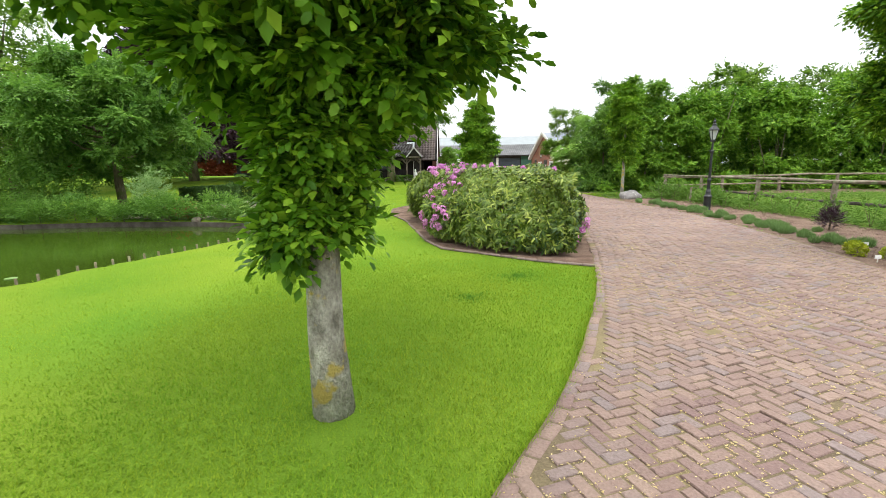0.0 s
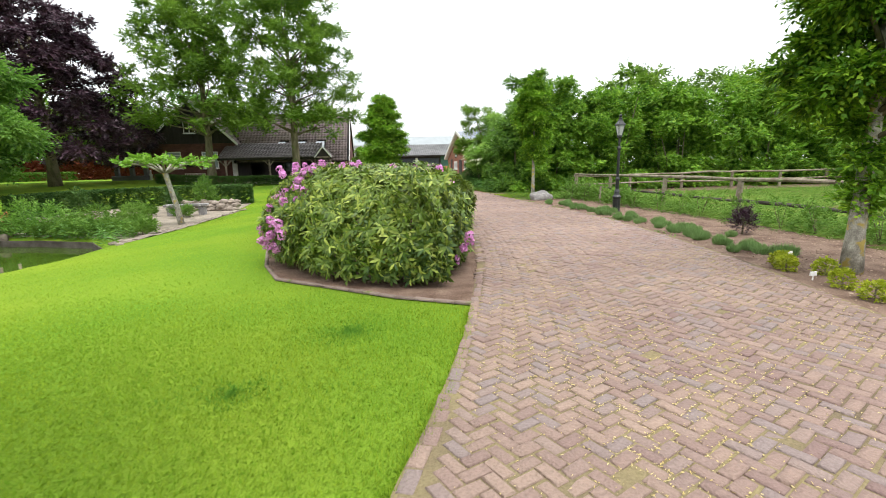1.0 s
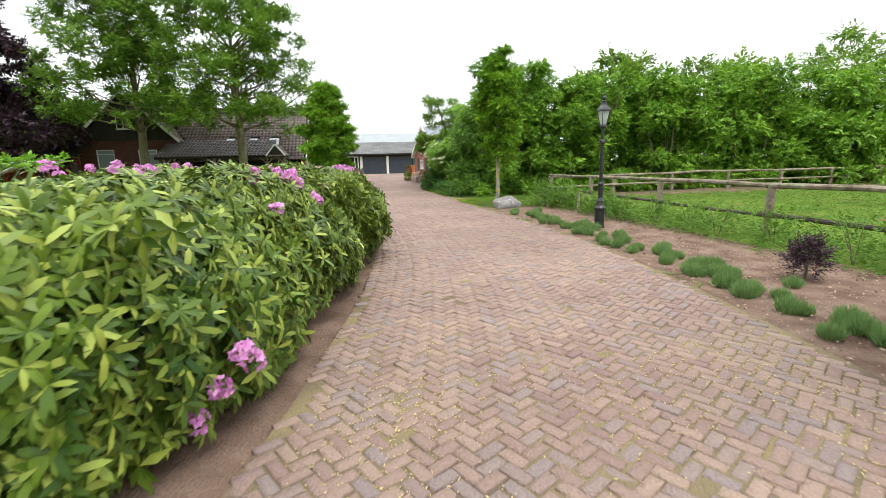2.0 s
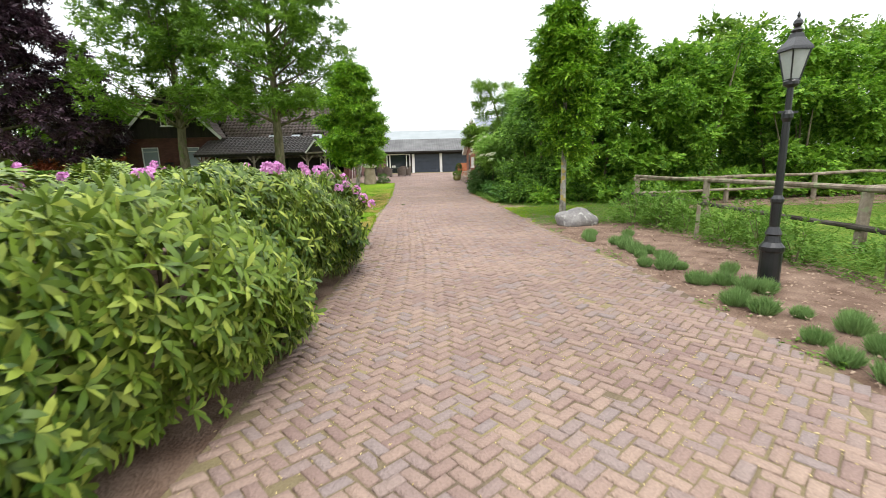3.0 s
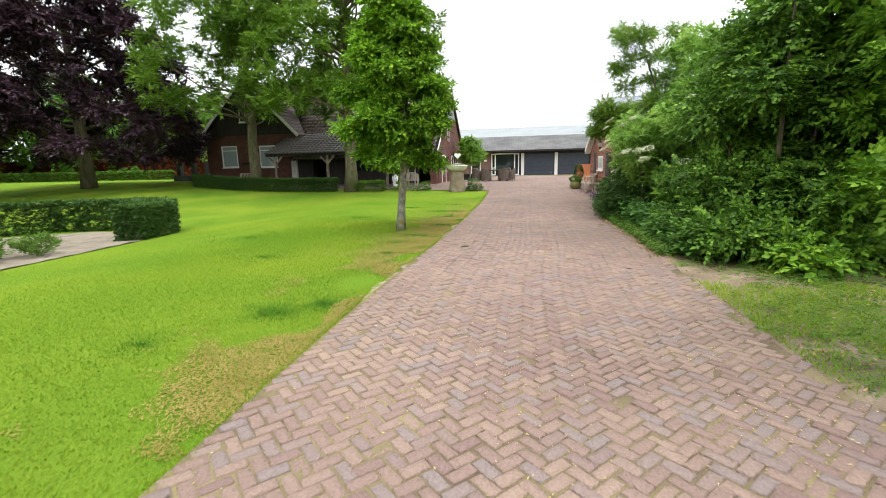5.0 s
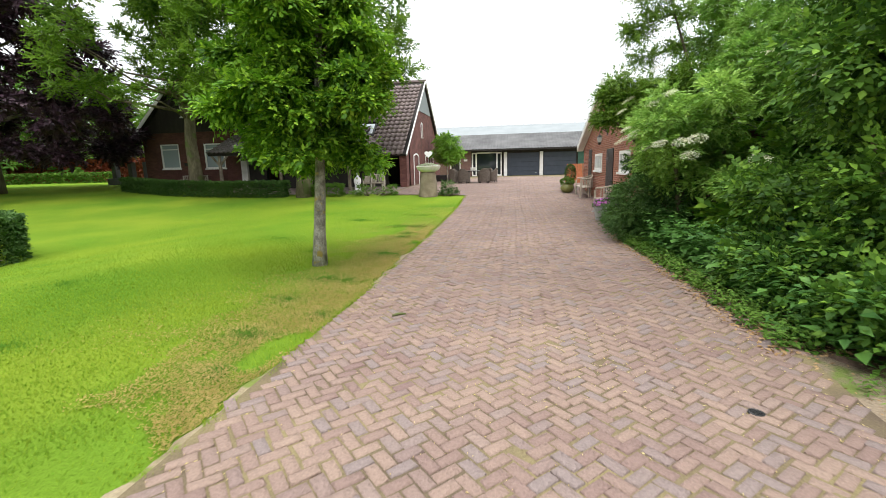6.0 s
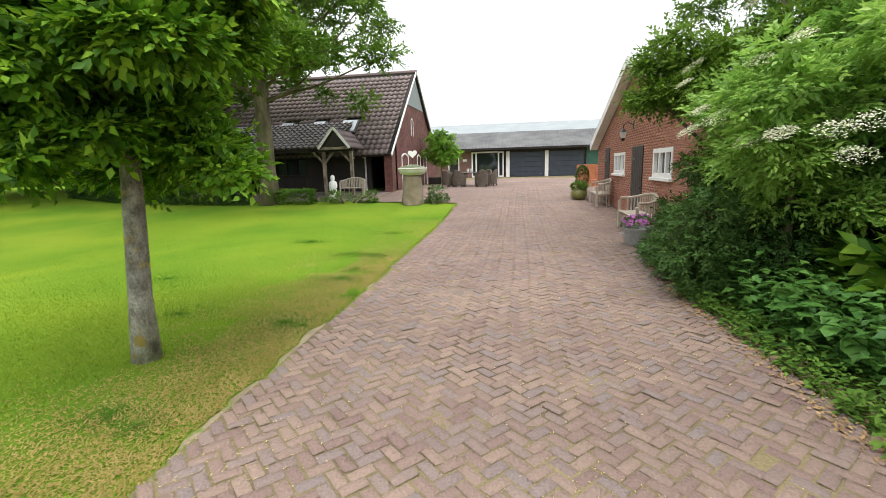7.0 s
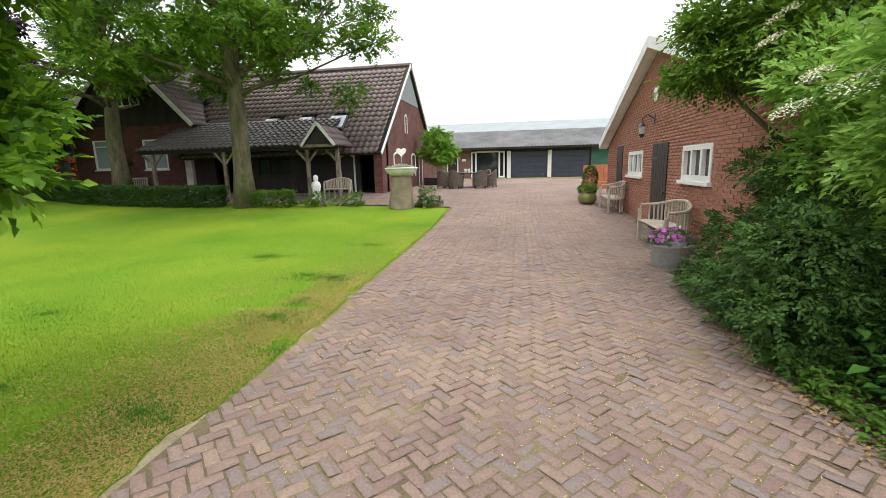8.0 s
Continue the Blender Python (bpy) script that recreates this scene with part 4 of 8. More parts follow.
# ---------------------------------------------------------------- rhododendron
rng = np.random.default_rng(81)
rhodo = thing("rhododendron", 1.2, 12.6, ground_at(1.2, 12.6), "large rounded rhododendron with pink-purple flower trusses", "rhododendron")
outline = np.array([(-0.36, 8.7), (0.32, 7.72), (1.25, 7.02), (2.0, 6.82), (2.5, 8.3), (2.86, 10.2), (3.1, 11.8), (3.16, 13.8), (3.17, 15.8), (3.02, 17.1), (2.4, 17.7), (1.0, 17.8), (-0.6, 17.0), (-1.1, 15.2), (-0.85, 12.6), (-0.55, 10.4)])


def mound(n):
    """Points on the top of the mound."""
    px, py = rng.uniform(-2.0, 3.6, n), rng.uniform(6.8, 18.1, n)
    dist = -outside(outline, px, py)
    ok = dist > 0
    px, py, dist = px[ok], py[ok], dist[ok]
    w = np.clip(dist / 1.0, 0, 1)
    top = 1.36 + 0.13 * np.sin(px * 2.1 + py * 1.3) * np.cos(py * 1.7) + 0.05 * np.sin(px * 6 + py * 5)
    z = top * (1 - (1 - w) ** 2.6) ** 0.5
    return px, py, z, dist, w


px, py, z, dist, w = mound(7200)
e = 0.05
gradx = (-outside(outline, px + e, py) + outside(outline, px - e, py)) / (2 * e)
grady = (-outside(outline, px, py + e) + outside(outline, px, py - e)) / (2 * e)
steep = (1 - w) ** 1.5
nor = unit(np.stack([-gradx * steep * 1.4, -grady * steep * 1.4, 0.25 + w], 1))
pts_top = np.stack([px, py, z], 1)
# the flanks, ring by ring
seg = np.roll(outline, -1, 0) - outline
length = np.hypot(seg[:, 0], seg[:, 1])
m = 6400
i = rng.choice(len(outline), m, p=length / length.sum())
f = rng.uniform(0, 1, m)
q = outline[i] + seg[i] * f[:, None]
out = unit(np.stack([seg[i][:, 1], -seg[i][:, 0]], 1))
if outside(outline, q[:1, 0] + out[:1, 0] * 0.1, q[:1, 1] + out[:1, 1] * 0.1)[0] < 0:
    out = -out
u = rng.uniform(0.04, 1.0, m)


def swell(x, y, u):
    """How far the flank stands out beyond the outline at height share u."""
    w = -0.05 - 0.7 * (u - 0.35) ** 2 + (0.07 + 0.09 * ss(9, 12, y)) * np.sin(x * 3.1 + y * 2.3 + u * 4)
    w = w - 0.75 * np.clip(u - 0.55, 0, 1) ** 1.5 * (1 + 0.5 * (1 - ss(9, 12, y)))
    return w + 0.04 + 0.15 * ss(9.5, 12.5, y) - (0.05 + 0.10 * ss(8.0, 10, y)) * np.clip((0.42 - u) / 0.42, 0, 1) ** 1.3


bulge = swell(q[:, 0], q[:, 1], u) + rng.normal(0, 0.04, m)
pts_side = np.stack([q[:, 0] + out[:, 0] * bulge, q[:, 1] + out[:, 1] * bulge, 0.08 + 1.25 * u], 1)
nor_side = unit(np.stack([out[:, 0], out[:, 1], 0.15 + 0.5 * u], 1))
off = np.array([1.2, 12.6, 0])
P = np.concatenate([pts_top, pts_side]) - off
N = np.concatenate([nor, nor_side])
v1 = rosettes(rng, P, N, 8, 0.112, 0.27, 0.30, 0.22, oblong_blades)
inner = P - N * rng.uniform(0.10, 0.35, (len(P), 1))
v2 = rosettes(rng, inner[::3], N[::3], 7, 0.14, 0.36, 0.2, 0.2)
v, f = join([v1, v2])
array_mesh("foliage", v, f, M_RHODO, rhodo)
for k in range(22):
    j = rng.integers(0, len(P))
    p = P[j]
    part("stem", tube(bmesh.new(), [(p[0] * 0.55 + 0.1, p[1] * 0.75, -0.02), (p[0] * 0.75, p[1] * 0.87, p[2] * 0.5), tuple(p * [0.95, 0.98, 0.92])], [0.03, 0.022, 0.008], 5), M_OAKBARK, rhodo, smooth=True)
# flower trusses: thick on the side towards the pond, few elsewhere
trusses = []
for k in range(48):
    a = rng.uniform(-0.5, 1)
    sx = -0.36 + 0.58 * a + rng.normal(0, 0.05)
    sy = 8.90 - 0.8 * a + rng.normal(0, 0.10)
    sz = 0.2 + 1.22 * rng.uniform(0, 1) ** 0.8
    s = max(0.0, sz - 0.75)
    trusses.append((sx + s * 0.45, sy + s * 0.75, sz))
for k in range(9):
    a = rng.uniform(0.1, 1)
    trusses.append((2.0 + 0.5 * rng.uniform(-1, 1) + 0.5 * a, 9.6 + 7.2 * a, 1.40 + rng.uniform(-0.06, 0.05)))
for k in range(40):
    a = rng.uniform(0, 1)
    trusses.append((0.35 + 0.8 * rng.uniform(-1, 1) - 0.3 * a, 9.6 + 6.8 * a, 1.42 + rng.uniform(-0.04, 0.08)))
trusses += [(2.36, 10.0, 1.37), (2.2, 10.2, 1.39), (2.3, 10.05, 1.31), (2.45, 10.1, 1.28), (1.95, 10.3, 1.40), (2.86, 10.05, 1.1), (2.84, 10.15, 1.13), (2.0, 16.4, 1.42), (1.85, 16.55, 1.43), (2.85, 15.6, 1.38), (2.66, 16.5, 1.27), (2.93, 16.5, 1.13), (3.19, 16.5, 1.05)]
trusses += [(2.35, 7.6, 0.5), (2.3, 7.5, 0.36), (2.28, 7.42, 0.22), (2.34, 7.7, 0.42), (3.2, 15.9, 1.1), (3.32, 16.5, 0.92), (2.85, 16.7, 1.24), (2.5, 17.1, 1.3), (2.2, 15.4, 1.4), (2.0, 12.0, 1.36), (2.35, 10.9, 1.2), (2.1, 9.6, 1.32), (3.34, 16.9, 0.78), (1.6, 16.4, 1.46), (2.7, 15.6, 1.34), (2.55, 8.9, 1.12), (1.0, 8.5, 1.32), (1.5, 8.8, 1.4)]
for tx, ty, tz in trusses:
    gap = float(outside(outline, np.array([tx]), np.array([ty]))[0])
    if tz < 1.3 and abs(gap) < 0.7:
        # seated on the flank: moved square to the outline until it stands clear of the leaves
        gx_ = float(outside(outline, np.array([tx + 0.02]), np.array([ty]))[0]) - gap
        gy_ = float(outside(outline, np.array([tx]), np.array([ty + 0.02]))[0]) - gap
        g = math.hypot(gx_, gy_) or 1.0
        move = float(swell(tx, ty, (tz - 0.08) / 1.25)) + 0.10 - gap
        tx, ty = tx + move * gx_ / g, ty + move * gy_ / g
    c = np.array([tx, ty, tz]) - off
    # a dome of small five-petalled bells
    r = 0.054 * rng.uniform(0.75, 1.2)
    bells = 22
    d = unit(rng.normal(0, 1, (bells, 3)) + [0, 0, 0.45])
    v, f = rosettes(rng, c + d * r * rng.uniform(0.75, 1.0, (bells, 1)), d, 5, 0.034, 0.72, 0.5)
    array_mesh("flower_truss", v, f, M_PETAL, rhodo, "pink-purple flower truss")

# ---------------------------------------------------------------- clipped hedges


def hedge(name, path, width, h, label, seed, n_per=420, size=0.05, leaf=M_BOX, group="", lift=0.0):
    """A clipped hedge along a path of (x, y)."""
    rng = np.random.default_rng(seed)
    pts = np.array(path, float)
    t = thing(name, pts[0, 0], pts[0, 1], ground_at(*pts[0]) + lift, label, "hedge", group)
    zero = np.array([pts[0, 0], pts[0, 1], t.location.z])
    ps, ns = [], []
    for a, b in zip(pts, pts[1:]):
        d = b - a
        ln = np.hypot(*d)
        d = d / ln
        s = np.array([-d[1], d[0]])
        area = ln * (width + 2 * h)
        n = int(area * n_per)
        f, side, z = rng.uniform(-0.02, 1.02, n), rng.uniform(-1, 1, n), rng.uniform(0, 1, n)
        which = rng.uniform(0, 1, n) < width / (width + 2 * h)
        off_s = np.where(which, side, np.sign(side)) * width / 2 + rng.normal(0, 0.012, n)
        zz = np.where(which, 1.0, z) * h + rng.normal(0, 0.012, n)
        xy = a + d * (f * ln)[:, None] + s * off_s[:, None]
        gz = height(xy[:, 0], xy[:, 1])
        ps.append(np.stack([xy[:, 0], xy[:, 1], gz + zz + lift], 1))
        nn = np.where(which[:, None], np.array([0, 0, 1.0]), np.stack([s[0] * np.sign(side), s[1] * np.sign(side), np.zeros(n)], 1))
        ns.append(nn)
    # the two ends
    for e, g in ((pts[0], pts[0] - pts[1]), (pts[-1], pts[-1] - pts[-2])):
        g = g / np.hypot(*g)
        s = np.array([-g[1], g[0]])
        n = int(width * h * n_per)
        xy = e + s * (rng.uniform(-0.5, 0.5, n) * width)[:, None]
        ps.append(np.stack([xy[:, 0], xy[:, 1], height(xy[:, 0], xy[:, 1]) + rng.uniform(0, h, n) + lift], 1))
        ns.append(np.tile([g[0], g[1], 0.0], (n, 1)))
    P, N = np.concatenate(ps) - zero, np.concatenate(ns)
    v1 = sprays(rng, P - N * 0.06, N, 0.07, 4, size, 0.0, 0.9)
    v2 = sprays(rng, P[::2] - N[::2] * 0.13, N[::2], 0.08, 4, size * 1.6, 0.0, 0.9)
    v, f = join([v1, v2])
    array_mesh("foliage", v, f, leaf, t)
    return t


hedge("clipped_hedge", [(-6.0, 27.1), (-6.35, 28.7), (-8.2, 29.6), (-10.5, 28.8), (-12.4, 26.6), (-13.2, 24.0), (-13.0, 21.6)], 0.8, 0.98, "curved clipped dark green hedge round the rock garden", 91, 300, 0.073)
hedge("box_hedge", [(-17.2, 42.6), (-13.5, 41.7), (-6.6, 41.0)], 0.55, 0.78, "long low clipped hedge along the terrace", 92, 360, 0.058)
hedge("box_hedge", [(-5.1, 41.0), (-3.6, 41.0)], 0.5, 0.6, "loose low hedge along the terrace", 93, 230, 0.06, M_WEED)
shrub("low_shrub", -2.2, 41.1, "low loose shrub at the end of the hedge", [(-1.1, 1.2, -0.35, 0.35, 0, 0.62)], 520, 0.16, 7, 0.06, M_WEED, 94, 0.26, 14)
hedge("far_hedge", [(-58, 58), (-40, 60.5), (-26.5, 62)], 1.2, 2.1, "far red-leaved hedge at the edge of the garden", 95, 36, 0.3, M_REDHEDGE)
hedge("far_hedge", [(-24.6, 61.5), (-21.5, 61.8)], 1.2, 1.9, "far red-leaved hedge beside the house", 96, 40, 0.28, M_REDHEDGE)
hedge("far_hedge", [(-60, 53), (-44, 55), (-32, 56)], 1.0, 0.9, "low green hedge across the far lawn", 97, 40, 0.15, M_WEED)

# ---------------------------------------------------------------- building parts


def wall(bm, axis, a0, a1, t0, t1, z0, z1, holes=()):
    """A wall along axis 'x' or 'y', from t0 to t1 thick, in one skin, with holes (a0, a1, z0, z1) through it."""
    ca = sorted({a0, a1, *[min(max(v, a0), a1) for h in holes for v in h[:2]]})
    cz = sorted({z0, z1, *[min(max(v, z0), z1) for h in holes for v in h[2:]]})
    made = {}

    def at(i, j, k):
        if (i, j, k) not in made:
            a, z, t = ca[i], cz[j], (t0, t1)[k]
            made[i, j, k] = bm.verts.new((a, t, z) if axis == "x" else (t, a, z))
        return made[i, j, k]

    def solid(i, j):
        if not (0 <= i < len(ca) - 1 and 0 <= j < len(cz) - 1):
            return False
        a, z = (ca[i] + ca[i + 1]) / 2, (cz[j] + cz[j + 1]) / 2
        return not any(h[0] < a < h[1] and h[2] < z < h[3] for h in holes)

    for i in range(len(ca) - 1):
        for j in range(len(cz) - 1):
            if not solid(i, j):
                continue
            for k in (0, 1):
                bm.faces.new((at(i, j, k), at(i + 1, j, k), at(i + 1, j + 1, k), at(i, j + 1, k)))
            for di, dj, p, q in ((-1, 0, (i, j), (i, j + 1)), (1, 0, (i + 1, j), (i + 1, j + 1)), (0, -1, (i, j), (i + 1, j)), (0, 1, (i, j + 1), (i + 1, j + 1))):
                if not solid(i + di, j + dj):
                    bm.faces.new((at(*p, 0), at(*q, 0), at(*q, 1), at(*p, 1)))
    bmesh.ops.recalc_face_normals(bm, faces=bm.faces[:])
    return bm


def prism(bm, outline, axis, t0, t1):
    """A slab from an outline of (a, z) in the plane across axis 'x' or 'y'."""
    def at(a, z, t):
        return (a, t, z) if axis == "x" else (t, a, z)
    lo = [bm.verts.new(at(a, z, t0)) for a, z in outline]
    hi = [bm.verts.new(at(a, z, t1)) for a, z in outline]
    bm.faces.new(lo)
    bm.faces.new(hi[::-1])
    n = len(outline)
    for k in range(n):
        bm.faces.new((lo[k], hi[k], hi[(k + 1) % n], lo[(k + 1) % n]))
    bmesh.ops.recalc_face_normals(bm, faces=bm.faces[:])
    return bm


def window(parent, axis, a0, a1, face, out, z0, z1, cols=1, rows=1, frame_w=0.07, pane_mat=None, sill=True, split=None, frame_mat=None, note="white-framed window"):
    """A window under a building: frame > panes, sill; face: the wall's outer plane, out: +1 or -1."""
    def b(bm, p, q, d0, d1, e0, e1, bev=0.0):
        d0, d1 = face + out * d0, face + out * d1
        if axis == "x":
            return box(bm, p, q, min(d0, d1), max(d0, d1), e0, e1, bev)
        return box(bm, min(d0, d1), max(d0, d1), p, q, e0, e1, bev)
    w = frame_w
    bm = bmesh.new()
    b(bm, a0, a0 + w, -0.10, 0.015, z0, z1)
    b(bm, a1 - w, a1, -0.10, 0.015, z0, z1)
    b(bm, a0 + w, a1 - w, -0.10, 0.014, z1 - w, z1)
    b(bm, a0 + w, a1 - w, -0.10, 0.014, z0, z0 + w)
    for k in range(1, cols):
        c = a0 + (a1 - a0) * k / cols
        b(bm, c - w * 0.45, c + w * 0.45, -0.09, 0.012, z0 + w, z1 - w)
    if split:
        c = z0 + (z1 - z0) * split
        b(bm, a0 + w, a1 - w, -0.09, 0.010, c - w * 0.4, c + w * 0.4)
    ob = part("window", bm, frame_mat or M_WHITE, parent, note, world=True)
    for k in range(cols):
        p, q = a0 + (a1 - a0) * k / cols, a0 + (a1 - a0) * (k + 1) / cols
        part("pane", b(bmesh.new(), p + w * 0.5, q - w * 0.5, -0.07, -0.055, z0 + w * 0.8, z1 - w * 0.8), pane_mat or M_GLASS, ob, world=True)
    if sill:
        part("sill", b(bmesh.new(), a0 - 0.05, a1 + 0.05, -0.06, 0.07, z0 - 0.07, z0 - 0.003, 0.008), frame_mat or M_WHITE, ob, world=True)
    return ob


def tile_shape(tw, tl):
    """One wavy clay tile, laid flat: x along the eave, y up the slope."""
    prof = [(0.0, 0.0), (0.18, -0.016), (0.42, -0.012), (0.62, 0.03), (0.80, 0.052), (1.02, 0.012)]
    v, f = [], []
    for y, lift in ((-0.06, 0.075), (tl, 0.006)):
        for a, h in prof:
            v.append((a * tw, y, h + lift))
    for a, h in prof:
        v.append((a * tw, -0.052, h + 0.004))
    n = len(prof)
    for k in range(n - 1):
        f.append((k, k + 1, n + k + 1, n + k))
        f.append((2 * n + k, 2 * n + k + 1, k + 1, k))
    return np.array(v), np.array(f)


def tile_field(origin, u, v, length, rise, tw=0.29, tl=0.39, keep=None):
    """Matrices (origin, u, v, n) of the tiles on a slope; u: along the eave, v: up the slope."""
    u, v = Vector(u).normalized(), Vector(v).normalized()
    n = u.cross(v)
    if n.z < 0:
        n = -n
    rot = Matrix((u, v, n)).transposed().to_4x4()
    out = []
    for r in range(int(rise / tl)):
        for c in range(int(length / tw)):
            p = Vector(origin) + u * (c * tw) + v * (r * tl)
            if keep is None or keep(p):
                out.append(Matrix.Translation(p) @ rot)
    return out


def tile_mesh(name, mats, tw, tl, mat, parent, label=""):
    sv, sf = tile_shape(tw, tl)
    vs, fs = [], []
    zero = parent.matrix_basis.inverted()
    for k, m in enumerate(mats):
        m = zero @ m
        r = np.array(m.to_3x3())
        vs.append(sv @ r.T + np.array(m.translation))
        fs.append(sf + k * len(sv))
    ob = array_mesh(name, np.concatenate(vs), np.concatenate(fs), mat, parent, label)
    return tagged(ob, kind="stuff")


def roof_slab(bm, pts, thick=0.12):
    """A thick sheet under a roof slope from its four corners."""
    pts = [Vector(p) for p in pts]
    n = (pts[1] - pts[0]).cross(pts[3] - pts[0]).normalized()
    if n.z < 0:
        n = -n
    top = [bm.verts.new(p - n * 0.012) for p in pts]
    low = [bm.verts.new(p - n * thick) for p in pts]
    bm.faces.new(top)
    bm.faces.new(low[::-1])
    for k in range(4):
        bm.faces.new((top[k], low[k], low[(k + 1) % 4], top[(k + 1) % 4]))
    bmesh.ops.recalc_face_normals(bm, faces=bm.faces[:])
    return bm


# ---------------------------------------------------------------- farmhouse
FL = 0.44
house = thing("farmhouse", -9.0, 50.4, FL, "dark red brick farmhouse with tiled roofs and timber gable", "house")
# the cross wing with the dark gable
holes = [(-17.95, -16.65, 1.80, 3.32), (-14.85, -13.45, 1.76, 3.28)]
part("wall", wall(bmesh.new(), "x", -19.2, -11.8, 46.3, 46.6, FL - 0.3, 4.15, holes), M_HOUSEBRICK, house, "dark red brick front wall", world=True)
part("wall", wall(bmesh.new(), "y", 46.6, 58.0, -19.2, -18.9, FL - 0.3, 4.15), M_HOUSEBRICK, house, world=True)
part("wall", wall(bmesh.new(), "y", 46.6, 58.0, -12.1, -11.8, FL - 0.3, 4.15), M_HOUSEBRICK, house, world=True)
gable_boards = part("gable_boarding", prism(bmesh.new(), [(-19.2, 4.15), (-11.8, 4.15), (-15.5, 7.75)], "x", 46.32, 46.5), M_DARKWOOD_SHADE, house, "tarred black gable boarding", world=True)
for k in range(30):
    a0 = -19.2 + 7.4 * k / 30
    a1 = a0 + 7.4 / 30 - 0.006
    ztop = min(7.75 - abs(a0 + 15.5) * 1.0, 7.75 - abs(a1 + 15.5) * 1.0)
    if ztop > 4.2:
        part("board", box(bmesh.new(), a0, a1, 46.22, 46.3, 4.02, ztop), M_DARKWOOD_SHADE, gable_boards, world=True)
window(house, "x", -17.95, -16.65, 46.3, -1, 1.80, 3.32, 1, pane_mat=M_PALEGLASS, split=0.78)
window(house, "x", -14.85, -13.45, 46.3, -1, 1.76, 3.28, 1, pane_mat=M_PALEGLASS, split=0.78)
window(house, "x", -16.15, -15.15, 46.2, -1, 4.95, 6.05, 2, frame_w=0.06, sill=True)
part("roof", roof_slab(bmesh.new(), [(-15.5, 45.95, 7.85), (-11.55, 45.95, 3.92), (-11.55, 58.2, 3.92), (-15.5, 58.2, 7.85)]), M_DARKWOOD_SHADE, house, "tiled cross-wing roof", world=True)
part("roof", roof_slab(bmesh.new(), [(-15.5, 45.95, 7.85), (-19.45, 45.95, 3.92), (-19.45, 58.2, 3.92), (-15.5, 58.2, 7.85)]), M_DARKWOOD_SHADE, house, world=True)
inv = 1 / math.sqrt(2)
ms = tile_field((-11.55, 46.0, 3.92), (0, 1, 0), (-1, 0, 0.995), 12.2, 5.5)
ms += tile_field((-19.45, 58.2, 3.92), (0, -1, 0), (1, 0, 0.995), 12.2, 5.5)
tile_mesh("wing_tiles", ms, 0.29, 0.39, M_TILE, house, "weathered brown-grey clay tiles")
for sgn in (-1, 1):
    bm = bar(bmesh.new(), (-15.5, 45.93, 7.86), (-15.5 + sgn * 4.0, 45.93, 3.86), 0.05, 0.2, 0.006)
    part("bargeboard", bm, M_WHITE, house, "white bargeboard", world=True)
part("ridge", tube(bmesh.new(), [(-15.5, 45.9, 7.86), (-15.5, 58.2, 7.86)], [0.11, 0.11], 8), M_TILE, house, world=True)

# the long barn range
EY, EZ, RY, RZ = 45.0, 2.25, 50.6, 7.0
SLOPE = (RZ - EZ) / (RY - EY)
RISE = math.hypot(RY - EY, RZ - EZ)
part("roof", roof_slab(bmesh.new(), [(-1.45, EY, EZ), (-1.45, RY, RZ), (-15.0, RY, RZ), (-15.0, EY + 2.05, EZ + 2.05 * SLOPE)], 0.14), M_DARKWOOD_SHADE, house, "long tiled barn roof", world=True)
part("roof", roof_slab(bmesh.new(), [(-1.45, EY, EZ), (-1.45, EY + 2.3, EZ + 2.3 * SLOPE), (-11.7, EY + 2.3, EZ + 2.3 * SLOPE), (-11.7, EY, EZ)], 0.14), M_DARKWOOD_SHADE, house, world=True)
part("roof", roof_slab(bmesh.new(), [(-1.45, 2 * RY - EY, EZ), (-1.45, RY, RZ), (-15.0, RY, RZ), (-15.0, 2 * RY - EY, EZ)], 0.14), M_DARKWOOD_SHADE, house, world=True)
SKYL = [(-8.15, -7.4), (-6.3, -5.55), (-4.65, -3.75)]


def barn_keep(p):
    if p.x < -11.7 and p.x < -15.5 + (7.85 - p.z):
        return False
    return not any(a - 0.16 < p.x < b - 0.05 and 46.0 < p.y < 47.1 for a, b in SKYL)


ms = tile_field((-15.0, EY, EZ), (1, 0, 0), (0, 1, SLOPE), 13.6, RISE, keep=barn_keep)
tile_mesh("barn_tiles", ms, 0.29, 0.39, M_TILE, house, "weathered brown-grey clay tiles")
part("ridge", tube(bmesh.new(), [(-1.4, RY, RZ + 0.02), (-15.0, RY, RZ + 0.02)], [0.12, 0.12], 8), M_TILE, house, world=True)
for a, b in SKYL:
    bm = bmesh.new()
    y0, y1 = 46.25, 47.05
    roof_slab(bm, [(a, y0, EZ + (y0 - EY) * SLOPE + 0.15), (b, y0, EZ + (y0 - EY) * SLOPE + 0.15), (b, y1, EZ + (y1 - EY) * SLOPE + 0.15), (a, y1, EZ + (y1 - EY) * SLOPE + 0.15)], 0.1)
    sk = part("skylight", bm, M_FIBRE, house, "grey roof window", world=True)
    bm = bmesh.new()
    roof_slab(bm, [(a + 0.06, y0 + 0.05, EZ + (y0 + 0.05 - EY) * SLOPE + 0.175), (b - 0.06, y0 + 0.05, EZ + (y0 + 0.05 - EY) * SLOPE + 0.175), (b - 0.06, y1 - 0.05, EZ + (y1 - 0.05 - EY) * SLOPE + 0.175), (a + 0.06, y1 - 0.05, EZ + (y1 - 0.05 - EY) * SLOPE + 0.175)], 0.02)
    part("pane", bm, M_SKYLIGHT, sk, world=True)
